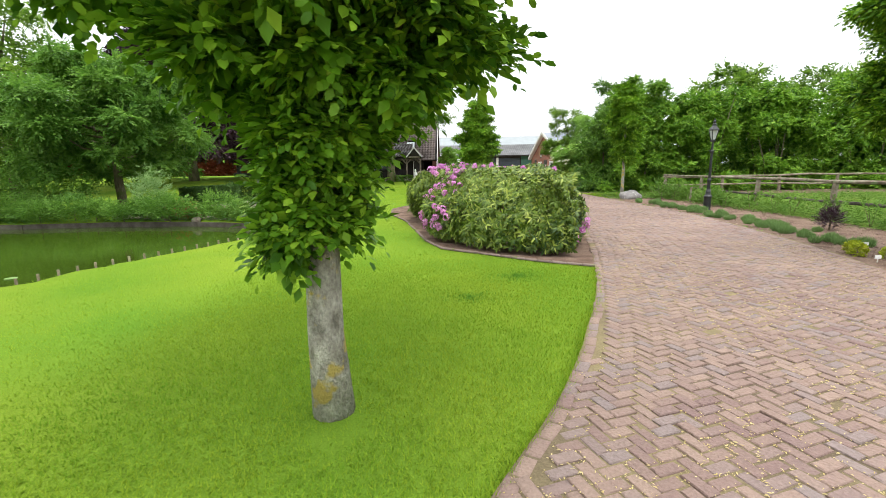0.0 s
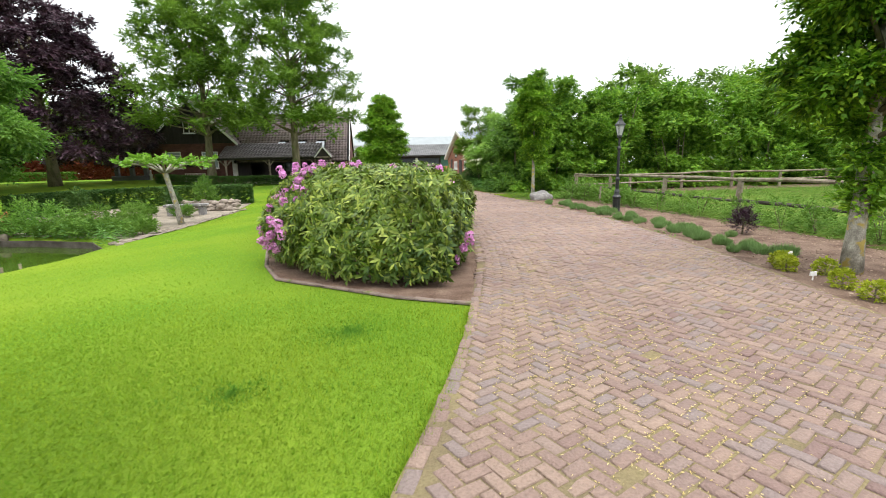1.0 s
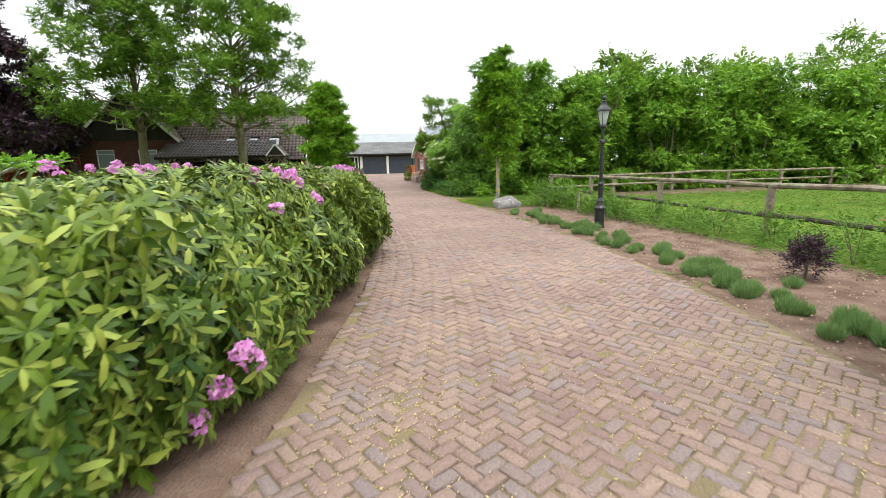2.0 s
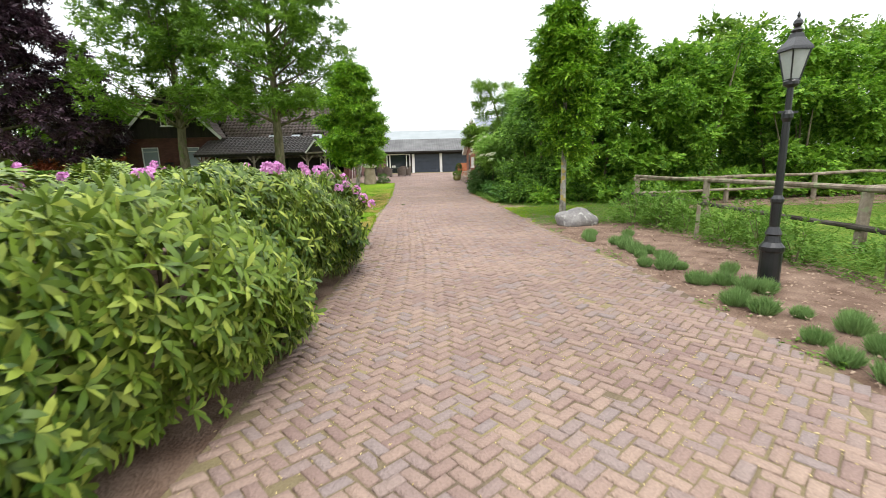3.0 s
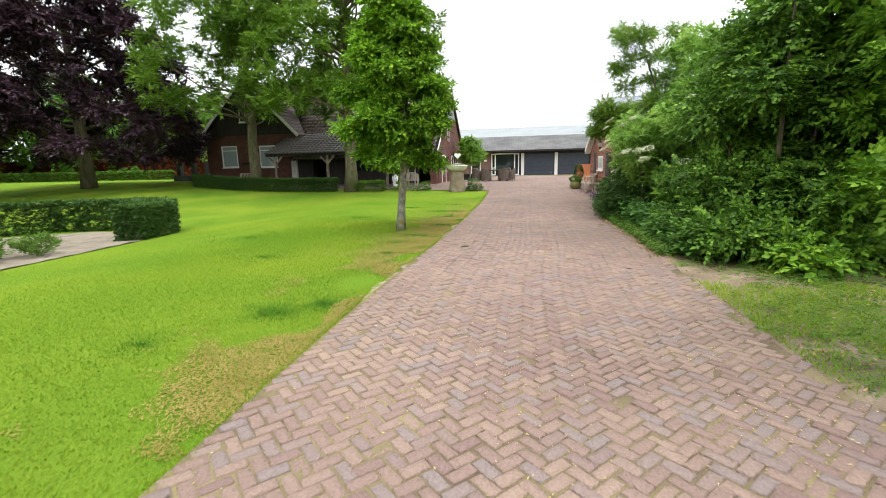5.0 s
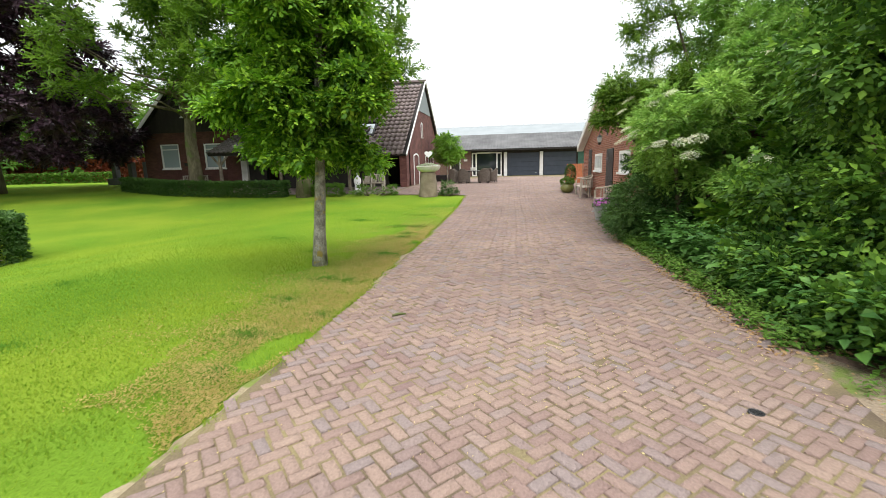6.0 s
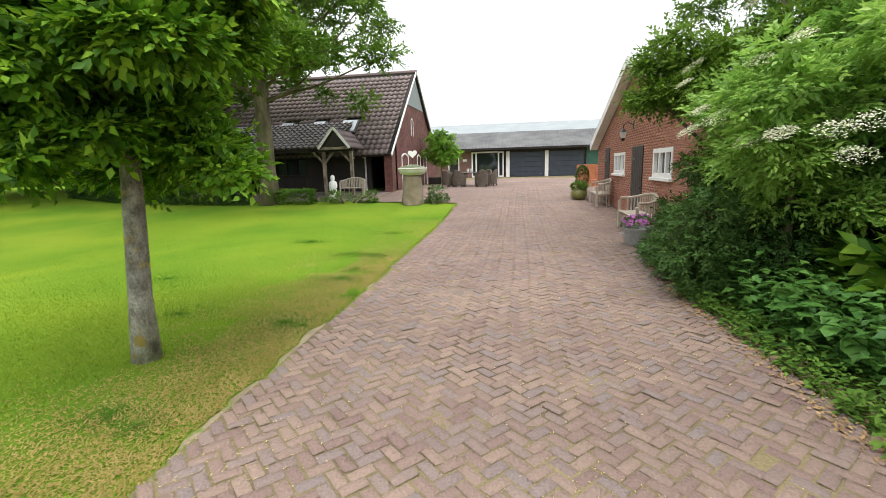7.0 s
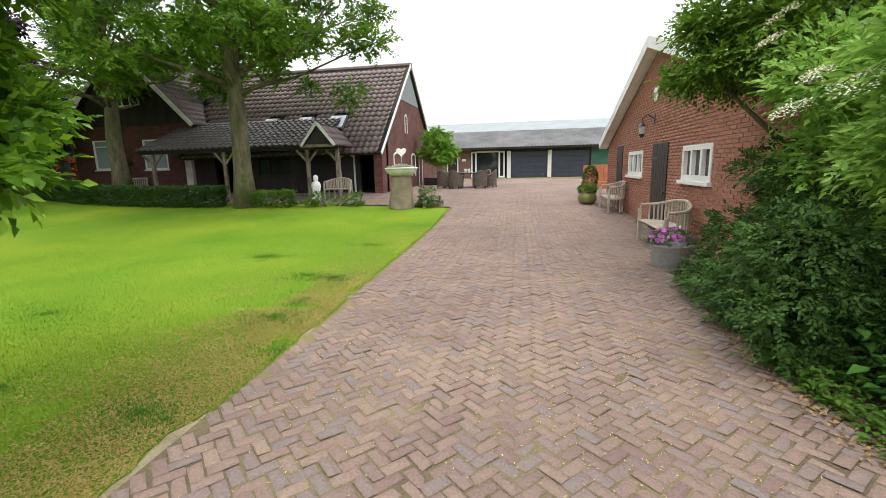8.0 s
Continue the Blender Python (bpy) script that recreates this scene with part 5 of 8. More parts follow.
# barn front wall, set back under the eave; its dark colour paints the veranda's shade
holes = [(-10.6, -9.4, FL, 2.3), (-8.2, -6.4, 1.3, 2.25), (-3.95, -3.15, FL, 2.28), (-2.9, -2.05, FL, 2.28)]
part("wall", wall(bmesh.new(), "x", -11.8, -1.6, 46.1, 46.35, FL - 0.3, 2.95, holes), M_DARKWOOD_SHADE, house, "wall under the veranda, deep shade put into its dark colour", world=True)
part("wall", wall(bmesh.new(), "x", -11.8, -1.6, 49.5, 49.6, FL - 0.3, 3.0), M_DARKWOOD_SHADE, house, "dark inner wall", world=True)
# frame darkened in colour to sit in the veranda's shade
window(house, "x", -8.2, -6.4, 46.1, -1, 1.3, 2.25, 3, frame_mat=M_DARKWOOD_SHADE, note="window with veranda shade put into its dark frame")


def arched_frame(parent, axis, a0, a1, face, out, z0, z1, w=0.08, leaf_mat=None):
    """A white door frame with a shallow arch, over a dark leaf."""
    bm = bmesh.new()
    rise = 0.14
    n = 8
    inner = [(a0 + w, z0)] + [(a0 + w + (a1 - a0 - 2 * w) * k / n, z1 - rise - w + (rise) * math.sin(math.pi * k / n)) for k in range(n + 1)] + [(a1 - w, z0)]
    outer = [(a0, z0)] + [(a0 + (a1 - a0) * k / n, z1 - rise + rise * math.sin(math.pi * k / n)) for k in range(n + 1)] + [(a1, z0)]
    d0, d1 = face - out * 0.06, face + out * 0.03

    def at(p, d):
        return (p[0], d, p[1]) if axis == "x" else (d, p[0], p[1])
    rows = [[bm.verts.new(at(p, d)) for p in line] for line, d in ((inner, d0), (inner, d1), (outer, d1), (outer, d0))]
    for r, s in zip(rows, rows[1:] + rows[:1]):
        for k in range(len(inner) - 1):
            bm.faces.new((r[k], r[k + 1], s[k + 1], s[k]))
    bmesh.ops.recalc_face_normals(bm, faces=bm.faces[:])
    ob = part("door", bm, M_WHITE, parent, "white arched door frame", world=True)
    bm = bmesh.new()
    d0, d1 = face - out * 0.05, face - out * 0.012
    if axis == "x":
        box(bm, a0 + w * 0.6, a1 - w * 0.6, min(d0, d1), max(d0, d1), z0, z1 - rise)
    else:
        box(bm, min(d0, d1), max(d0, d1), a0 + w * 0.6, a1 - w * 0.6, z0, z1 - rise)
    part("leaf", bm, leaf_mat or M_DARKDOOR, ob, world=True)
    return ob


arched_frame(house, "x", -3.95, -3.15, 46.1, -1, FL, 2.3)
# corner pier under the eave
part("corner_pier", box(bmesh.new(), -1.93, -1.53, 45.25, 45.65, FL - 0.2, 2.3), M_BARNBRICK, house, "brick corner pier", world=True)
part("eaves_beam", box(bmesh.new(), -11.8, -1.62, 45.3, 45.5, 2.24, 2.40), M_DARKWOOD_SHADE, house, world=True)
# gable end towards the courtyard
prof = [(45.66, FL - 0.3), (2 * RY - 45.3, FL - 0.3), (2 * RY - 45.3, EZ + 0.2), (RY, RZ - 0.15), (45.66, EZ + 0.46)]
part("wall", prism(bmesh.new(), prof, "y", -1.85, -1.6), M_BARNBRICK, house, "red brick gable wall", world=True)
part("gable_boarding", prism(bmesh.new(), [(48.65, 5.0), (52.55, 5.0), (RY, RZ - 0.2)], "y", -1.6, -1.57), M_METALROOF, house, "pale boarded gable top", world=True)
arched_frame(house, "y", 47.2, 48.6, -1.6, 1, FL, 2.36)
arched_frame(house, "y", 50.6, 51.5, -1.6, 1, 1.1, 2.36, leaf_mat=M_PALEGLASS)
arched_frame(house, "y", 52.3, 53.2, -1.6, 1, FL, 2.3)
arched_frame(house, "y", 49.45, 49.95, -1.6, 1, 3.35, 4.35, 0.05, leaf_mat=M_PALEGLASS)
for sgn in (-1, 1):
    bm = bar(bmesh.new(), (-1.43, RY, RZ + 0.03), (-1.43, RY + sgn * (RY - EY + 0.1), EZ - 0.06), 0.05, 0.13, 0.006)
    part("bargeboard", bm, M_WHITE, house, "white bargeboard", world=True)

# the veranda with its own tiled roof
PY, PZ, TY = 43.7, 2.58, 47.05
PSL = (EZ + (TY - EY) * SLOPE + 0.03 - PZ) / (TY - PY)
PR = math.hypot(TY - PY, PSL * (TY - PY))
veranda = thing("veranda", -8.8, 45.0, FL, "open timber veranda with a low tiled roof", "veranda")
proof = part("roof", roof_slab(bmesh.new(), [(-12.7, PY, PZ), (-4.0, PY, PZ), (-4.0, TY, PZ + PSL * (TY - PY)), (-12.7, TY, PZ + PSL * (TY - PY))], 0.09), M_DARKWOOD_SHADE, veranda, "dark tiled veranda roof", world=True)
sv, sf = tile_shape(0.29, 0.36)
tile_me = bpy.data.meshes.new("tile")
tile_me.from_pydata(sv.tolist(), [], sf.tolist())
tile_me.materials.append(M_TILE_ONE)
base_inv = veranda.matrix_basis.inverted()
for m in tile_field((-12.7, PY, PZ), (1, 0, 0), (0, 1, PSL), 8.7, PR, 0.29, 0.36):
    ob = new("tile", tile_me)
    ob.parent = proof
    ob.matrix_basis = base_inv @ m
for x in (-12.1, -8.4, -4.4, -3.05):
    part("post", box(bmesh.new(), x - 0.07, x + 0.07, 43.85, 43.99, FL - 0.2, 2.52, 0.008), M_GREYWOOD, veranda, "weathered grey timber post", world=True)
    for s in (-1, 1):
        if -13 < x + s * 0.6 < -3.1:
            part("brace", bar(bmesh.new(), (x, 43.92, 1.85), (x + s * 0.55, 43.92, 2.46), 0.08, 0.09, 0.006), M_GREYWOOD, veranda, world=True)
part("beam", box(bmesh.new(), -12.75, -2.95, 43.84, 44.0, 2.40, 2.54), M_DARKWOOD_SHADE, veranda, world=True)
part("pier", box(bmesh.new(), -12.15, -11.75, 45.9, 46.09, FL, 2.6), M_CASTSTONE, veranda, "pale rendered pier", world=True)
# its little entrance gable
VX, VW, VE, VA = -3.60, 0.70, 2.55, 3.40
for sgn in (-1, 1):
    ms = tile_field((VX + sgn * VW, 43.3 if sgn > 0 else 45.1, VE), (0, sgn, 0), (-sgn, 0, (VA - VE) / VW), 1.8, 1.1, 0.29, 0.33)
    part("roof", roof_slab(bmesh.new(), [(VX, 43.3, VA), (VX + sgn * VW, 43.3, VE), (VX + sgn * VW, 45.1, VE), (VX, 45.1, VA)], 0.07), M_DARKWOOD_SHADE, veranda, world=True)
    tile_mesh("gable_tiles", ms, 0.29, 0.33, M_TILE, veranda)
    part("bargeboard", bar(bmesh.new(), (VX, 43.27, VA + 0.02), (VX + sgn * (VW + 0.05), 43.27, VE - 0.04), 0.04, 0.11, 0.005), M_WHITE, veranda, "white bargeboard", world=True)
part("gable_boarding", prism(bmesh.new(), [(VX - 0.54, VE + 0.05), (VX + 0.54, VE + 0.05), (VX, VA - 0.14)], "x", 43.36, 43.42), M_DARKWOOD_SHADE, veranda, "dark gable boarding", world=True)
part("tie_beam", box(bmesh.new(), VX - 0.80, VX + 0.60, 43.34, 43.46, VE - 0.09, VE + 0.03, 0.006), M_GREYWOOD, veranda, "weathered grey tie beam", world=True)

# ---------------------------------------------------------------- garages across the court
GB = 0.48
garage = thing("garage_range", 4.0, 66.0, GB, "long low garage range with dark doors and grey roof", "garage")
holes = [(-2.2, -1.35, GB, 2.7), (-0.15, 2.95, GB, 2.85), (3.4, 6.5, GB, 2.72), (6.9, 10.0, GB, 2.72)]
part("wall", wall(bmesh.new(), "x", -9.0, -0.2, 66.0, 66.3, GB - 0.3, 3.25, holes[:1]), M_GREYBRICK, garage, "pinkish brick wall", world=True)
part("wall", wall(bmesh.new(), "x", -0.2, 10.15, 66.0, 66.3, GB - 0.3, 3.25, holes[1:]), M_DARKWOOD_SHADE, garage, "dark boarded front", world=True)
part("wall", wall(bmesh.new(), "x", 10.15, 13.5, 65.95, 66.25, GB - 0.3, 3.25), M_GREEN, garage, "green painted boards", world=True)
part("wall", wall(bmesh.new(), "x", -9.0, 13.5, 74.0, 74.3, GB - 0.3, 3.25), M_DARKWOOD_SHADE, garage, world=True)
for a0, a1 in ((3.4, 6.5), (6.9, 10.0)):
    bm = bmesh.new()
    for k in range(5):
        z0 = GB + 0.02 + k * 0.445
        box(bm, a0 + 0.01, a1 - 0.01, 66.06, 66.12, z0, z0 + 0.435, 0.01)
    gd = part("garage_door", bm, M_GARAGE, garage, "dark blue-grey sectional door", world=True)
    part("handle", box(bmesh.new(), a1 - 0.42, a1 - 0.24, 66.02, 66.058, GB + 0.25, GB + 0.29, 0.005), M_ZINC, gd, world=True)
for x in (3.05, 6.53):
    part("post", box(bmesh.new(), x, x + 0.33, 65.93, 66.08, GB - 0.1, 2.8, 0.008), M_WHITE, garage, "white painted post", world=True)
part("glazed_front", box(bmesh.new(), 0.25, 2.3, 66.14, 66.17, GB + 0.02, 2.8), M_GLASS, garage, "dark glazed entrance", world=True)
for a0, a1 in ((-0.15, 0.35), (2.3, 2.85)):
    window(garage, "x", a0, a1, 66.0, -1, GB + 0.03, 2.82, 1, frame_w=0.13, sill=False)
part("transom", box(bmesh.new(), 0.35, 2.3, 66.05, 66.13, 2.72, 2.85), M_WHITE, garage, world=True)
arched_frame(garage, "x", -2.35, -1.3, 66.0, -1, GB, 2.85, 0.1)
part("plate", box(bmesh.new(), -0.95, -0.6, 65.97, 65.998, 2.0, 2.2), M_WHITE, garage, "small white wall plate", world=True)
# corrugated roof
v, f = [], []
cols, rowsn = 300, 7
for r in range(rowsn + 1):
    for c in range(cols + 1):
        x = -9.2 + 22.9 * c / cols
        t = r / rowsn
        v.append((x - 4.0, 65.2 + 5.0 * t - 66.0, 3.12 + 1.72 * t + 0.025 * math.sin(x * 2 * math.pi / 0.30) - GB))
ids = np.arange(len(v)).reshape(rowsn + 1, cols + 1)
q = np.stack([ids[:-1, :-1], ids[:-1, 1:], ids[1:, 1:], ids[1:, :-1]], -1).reshape(-1, 4)
array_mesh("roof", v, q, M_FIBRE, garage, "dark corrugated roof sheets", smooth=True)
part("roof", roof_slab(bmesh.new(), [(-9.2, 75.2, 3.12), (13.7, 75.2, 3.12), (13.7, 70.2, 4.84), (-9.2, 70.2, 4.84)], 0.08), M_FIBRE, garage, world=True)
part("fascia", box(bmesh.new(), -9.2, 13.7, 65.24, 65.3, 2.95, 3.10), M_DARKWOOD_SHADE, garage, world=True)
part("wall", prism(bmesh.new(), [(66.0, GB - 0.3), (74.3, GB - 0.3), (74.3, 3.3), (70.2, 4.75), (66.0, 3.3)], "y", 13.5, 13.7), M_GREYBRICK, garage, world=True)
part("wall", prism(bmesh.new(), [(66.0, GB - 0.3), (74.3, GB - 0.3), (74.3, 3.3), (70.2, 4.75), (66.0, 3.3)], "y", -9.2, -9.0), M_GREYBRICK, garage, world=True)
# the pale roof of the hall behind
hall = thing("farm_hall", 2.0, 84.0, GB, "large farm hall with pale blue-grey sheet roof", "barn")
v, f = [], []
cols = 160
for r in range(9):
    for c in range(cols + 1):
        x = -10.0 + 40.0 * c / cols
        t = r / 8
        v.append((x - 2.0, 77.0 + 9.0 * t - 84.0, 4.6 + 2.5 * t + (0.03 if c % 4 == 0 else 0.0) - GB))
ids = np.arange(len(v)).reshape(9, cols + 1)
q = np.stack([ids[:-1, :-1], ids[:-1, 1:], ids[1:, 1:], ids[1:, :-1]], -1).reshape(-1, 4)
array_mesh("roof", v, q, M_METALROOF, hall, "pale blue-grey sheet roof")
part("roof", roof_slab(bmesh.new(), [(-10, 86.0, 7.09), (30, 86.0, 7.09), (30, 95, 4.6), (-10, 95, 4.6)], 0.06), M_METALROOF, hall, world=True)
part("wall", wall(bmesh.new(), "x", -9.8, 29.8, 77.4, 77.6, GB - 0.3, 4.65), M_FIBRE, hall, world=True)
part("wall", prism(bmesh.new(), [(77.4, GB - 0.3), (94.6, GB - 0.3), (94.6, 4.65), (86, 6.98), (77.4, 4.65)], "y", -9.8, -9.6), M_FIBRE, hall, world=True)
part("wall", prism(bmesh.new(), [(77.4, GB - 0.3), (94.6, GB - 0.3), (94.6, 4.65), (86, 6.98), (77.4, 4.65)], "y", 29.6, 29.8), M_FIBRE, hall, world=True)

# ---------------------------------------------------------------- brick outbuilding beside the court
SX = 7.62
S0, S1, SA, SE = 31.3, 42.75, 37.0, 2.28      # wall ends, ridge, eaves height
SR = 4.1
SG = 0.0
shed = thing("outbuilding", SX + 3.0, SA, SG, "orange-red brick outbuilding with white bargeboards", "outbuilding")
s_holes = [(40.25, 41.05, SG - 0.2, 2.06), (37.88, 39.43, 1.22, 1.84), (35.88, 37.0, SG - 0.2, 1.95), (33.66, 35.0, 1.22, 1.82)]
part("wall", wall(bmesh.new(), "y", S0, S1, SX + 0.012, SX + 0.25, SG - 0.3, 2.06, s_holes), M_MORTAR, shed, "mortar-jointed gable wall", world=True)
part("wall", prism(bmesh.new(), [(S0, 2.06), (S1, 2.06), (SA, SR - 0.12)], "y", SX + 0.012, SX + 0.25), M_MORTAR, shed, world=True)
part("wall", wall(bmesh.new(), "x", SX + 0.25, SX + 8, S0, S0 + 0.25, SG - 0.3, 2.06), M_GREYBRICK, shed, world=True)
part("wall", wall(bmesh.new(), "x", SX + 0.25, SX + 8, S1 - 0.25, S1, SG - 0.3, 2.06), M_GREYBRICK, shed, world=True)
part("wall", prism(bmesh.new(), [(S0, SG - 0.3), (S1, SG - 0.3), (S1, 2.06), (SA, SR - 0.12), (S0, 2.06)], "y", SX + 7.8, SX + 8), M_GREYBRICK, shed, world=True)
slope = (SR - SE) / (S1 - SA)
for sgn, ye in ((1, S1 + 0.45), (-1, S0 - 0.45)):
    ze = SR - slope * abs(ye - SA)
    part("roof", roof_slab(bmesh.new(), [(SX - 0.22, SA, SR + 0.05), (SX - 0.22, ye, ze + 0.05), (SX + 8.2, ye, ze + 0.05), (SX + 8.2, SA, SR + 0.05)], 0.07), M_SLATE, shed, "blue-grey roofing", world=True)
    part("bargeboard", bar(bmesh.new(), (SX - 0.24, SA, SR + 0.03), (SX - 0.24, ye + sgn * 0.03, ze + 0.02), 0.04, 0.24, 0.006), M_WHITE, shed, "white bargeboard", world=True)
    part("soffit", roof_slab(bmesh.new(), [(SX - 0.21, SA, SR - 0.05), (SX - 0.21, ye, ze - 0.05), (SX + 0.02, ye, ze - 0.05), (SX + 0.02, SA, SR - 0.05)], 0.03), M_WHITE, shed, "white soffit boards", world=True)
window(shed, "y", 37.88, 39.43, SX, -1, 1.22, 1.84, 3, frame_w=0.09)
window(shed, "y", 33.66, 35.0, SX, -1, 1.22, 1.82, 3, frame_w=0.09)
for a0, a1, z1 in ((40.25, 41.05, 2.06), (35.88, 37.0, 1.95)):
    d = part("door", box(bmesh.new(), SX + 0.004, SX + 0.04, a0, a1, SG + 0.02, z1 - 0.01), M_DARKDOOR, shed, "black boarded door", world=True)
    nb = 6
    for k in range(nb):
        p, q = a0 + (a1 - a0) * k / nb, a0 + (a1 - a0) * (k + 1) / nb - 0.008
        part("board", box(bmesh.new(), SX - 0.02, SX + 0.004, p, q, SG + 0.02, z1 - 0.01, 0.004), M_DARKDOOR, d, world=True)
    for z in (0.55, 1.6):
        part("hinge", box(bmesh.new(), SX - 0.035, SX - 0.021, a1 - 0.5, a1 + 0.05, z, z + 0.05, 0.004), M_IRON, d, world=True)
    part("latch", box(bmesh.new(), SX - 0.055, SX - 0.021, a0 + 0.06, a0 + 0.16, 0.9, 0.94, 0.004), M_IRON, d, world=True)
# swallow-tailed ventilation brick and lantern
bm = bmesh.new()
for dy, dz, w, h in ((-0.10, 0.05, 0.12, 0.10), (0.10, 0.05, 0.12, 0.10), (-0.06, -0.07, 0.07, 0.09), (0.06, -0.07, 0.07, 0.09), (0.0, 0.0, 0.035, 0.16)):
    got = bmesh.ops.create_icosphere(bm, subdivisions=2, radius=1.0)["verts"]
    for q in got:
        q.co = Vector((q.co.x * 0.022, q.co.y * w + dy, q.co.z * h + dz))
butterfly = part("wall_ornament", bm, M_WHITE, smooth=True)
butterfly.matrix_basis = pose(SX - 0.022, 36.95, 3.02)
tagged(butterfly, "small white winged ornament on the brick gable", "ornament")
lantern = thing("wall_lantern", SX, 37.05, 2.3, "black wrought wall lantern on the brick gable", "wall lamp")
part("bracket", tube(bmesh.new(), [(0, 0, 0.2), (-0.15, 0, 0.3), (-0.25, 0, 0.22), (-0.25, 0, 0.12)], [0.014, 0.014, 0.012, 0.012], 6), M_IRON, lantern)
part("backplate", box(bmesh.new(), -0.02, 0, -0.06, 0.06, 0.1, 0.3, 0.005), M_IRON, lantern)
bm = bmesh.new()
lathe(bm, [(0.03, -0.2), (0.06, -0.14), (0.06, -0.12)], 6)
lathe(bm, [(0.11, 0.04), (0.03, 0.12), (0.01, 0.14)], 6)
bmesh.ops.translate(bm, vec=(-0.25, 0, 0), verts=bm.verts[:])
cage = part("cage", bm, M_IRON, lantern)
bm = lathe(bmesh.new(), [(0.055, -0.118), (0.09, 0.038)], 6)
bmesh.ops.translate(bm, vec=(-0.25, 0, 0), verts=bm.verts[:])
part("pane", bm, M_LANTERN, cage)

# ---------------------------------------------------------------- lamp post
lamp = thing("street_lamp", 8.02, 13.9, ground_at(8.02, 13.9) - 0.02, "black cast-iron lamp post with four-sided lantern", "street lamp")
part("base", lathe(bmesh.new(), [(0.125, -0.03), (0.125, 0.06), (0.11, 0.09), (0.11, 0.42), (0.125, 0.44), (0.125, 0.48), (0.085, 0.53), (0.07, 0.60), (0.085, 0.62), (0.05, 0.70)], 16), M_IRON, lamp, smooth=False)
part("shaft", lathe(bmesh.new(), [(0.05, 0.69), (0.055, 0.95), (0.065, 0.97), (0.065, 1.0), (0.042, 1.04), (0.036, 1.80), (0.055, 1.84), (0.055, 1.88), (0.032, 1.92), (0.030, 2.16)], 14), M_IRON, lamp)
part("ladder_bar", bar(bmesh.new(), (-0.11, 0, 1.9), (0.11, 0, 1.9), 0.022, 0.022), M_IRON, lamp)
part("gallery", lathe(bmesh.new(), [(0.03, 2.14), (0.075, 2.17), (0.075, 2.20), (0.06, 2.22)], 14), M_IRON, lamp)
head = bmesh.new()
for a in range(4):
    c, s = math.cos(math.pi / 4 + a * math.pi / 2), math.sin(math.pi / 4 + a * math.pi / 2)
    bar(head, (0.068 * c, 0.068 * s, 2.21), (0.135 * c, 0.135 * s, 2.50), 0.014, 0.014)
for z, r in ((2.215, 0.072), (2.50, 0.139)):
    for a in range(4):
        p = [(r * math.cos(math.pi / 4 + (a + k) * math.pi / 2), r * math.sin(math.pi / 4 + (a + k) * math.pi / 2), z) for k in (0, 1)]
        bar(head, p[0], p[1], 0.016, 0.016)
cage = part("lantern_cage", head, M_IRON, lamp)
for a in range(4):
    bm = bmesh.new()
    vs = []
    for r, z in ((0.067, 2.22), (0.132, 2.495)):
        for k in (0, 1):
            vs.append((r * math.cos(math.pi / 4 + (a + k) * math.pi / 2), r * math.sin(math.pi / 4 + (a + k) * math.pi / 2), z))
    q = [bm.verts.new(p) for p in (vs[0], vs[1], vs[3], vs[2])]
    f = bm.faces.new(q)
    bmesh.ops.solidify(bm, geom=[f], thickness=0.004)
    part("pane", bm, M_LANTERN, cage, "lantern pane, brightness of clear glass put into its pale colour")
bm = bmesh.new()
rings = []
for r, z in ((0.162, 2.50), (0.15, 2.53), (0.072, 2.62), (0.06, 2.66), (0.035, 2.68)):
    rings.append([bm.verts.new((r * math.cos(math.pi / 4 + a * math.pi / 2), r * math.sin(math.pi / 4 + a * math.pi / 2), z)) for a in range(4)])
for A, B in zip(rings, rings[1:]):
    for k in range(4):
        bm.faces.new((A[k], A[(k + 1) % 4], B[(k + 1) % 4], B[k]))
bm.faces.new(rings[0][::-1])
bm.faces.new(rings[-1])
part("hood", bm, M_IRON, lamp)
part("finial", lathe(bmesh.new(), [(0.045, 2.67), (0.055, 2.69), (0.025, 2.72), (0.045, 2.75), (0.04, 2.78), (0.012, 2.81), (0.018, 2.83), (0.003, 2.87)], 10), M_IRON, lamp)

lamp.scale = (0.94, 0.94, 0.98)

# ---------------------------------------------------------------- boulder


def stone(name, x, y, size, seed, mat, label, category="boulder", group="", sink=0.12, z=None, parent=None, cuts=3):
    bm = bmesh.new()
    bmesh.ops.create_icosphere(bm, subdivisions=cuts, radius=0.5)
    for v in bm.verts:
        p = v.co.copy()
        k = 1 + 0.28 * noise.noise(p * 2.2 + Vector((seed, 0, 0))) + 0.10 * noise.noise(p * 6 + Vector((0, seed, 0)))
        p = p * k
        p.z = max(p.z, -0.32)
        v.co = Vector((p.x * size[0], p.y * size[1], (p.z + 0.32) * size[2] / 0.82))
    ob = part(name, bm, mat, parent, smooth=cuts > 2)
    zz = ground_at(x, y) if z is None else z
    ob.matrix_basis = pose(x, y, zz - sink * size[2], 0, 0, seed * 37 % 360)
    if parent is None:
        tagged(ob, label, category, group)
    return ob


ob = stone("boulder", 7.66, 18.95, (0.92, 0.6, 0.45), 3, M_STONE, "grey granite boulder at the edge of the border")
ob.matrix_basis = pose(7.66, 18.95, ground_at(7.66, 18.95) - 0.05, 0, 0, 12)

# ---------------------------------------------------------------- paddock fence
posts = [(10.73, 22.45), (10.68, 19.1), (10.42, 15.25), (10.25, 12.0), (9.95, 8.8), (9.65, 5.6)]
far_posts = [(10.86 + 2.85 * k, 22.72 + 0.02 * k) for k in range(9)]
rng = np.random.default_rng(101)


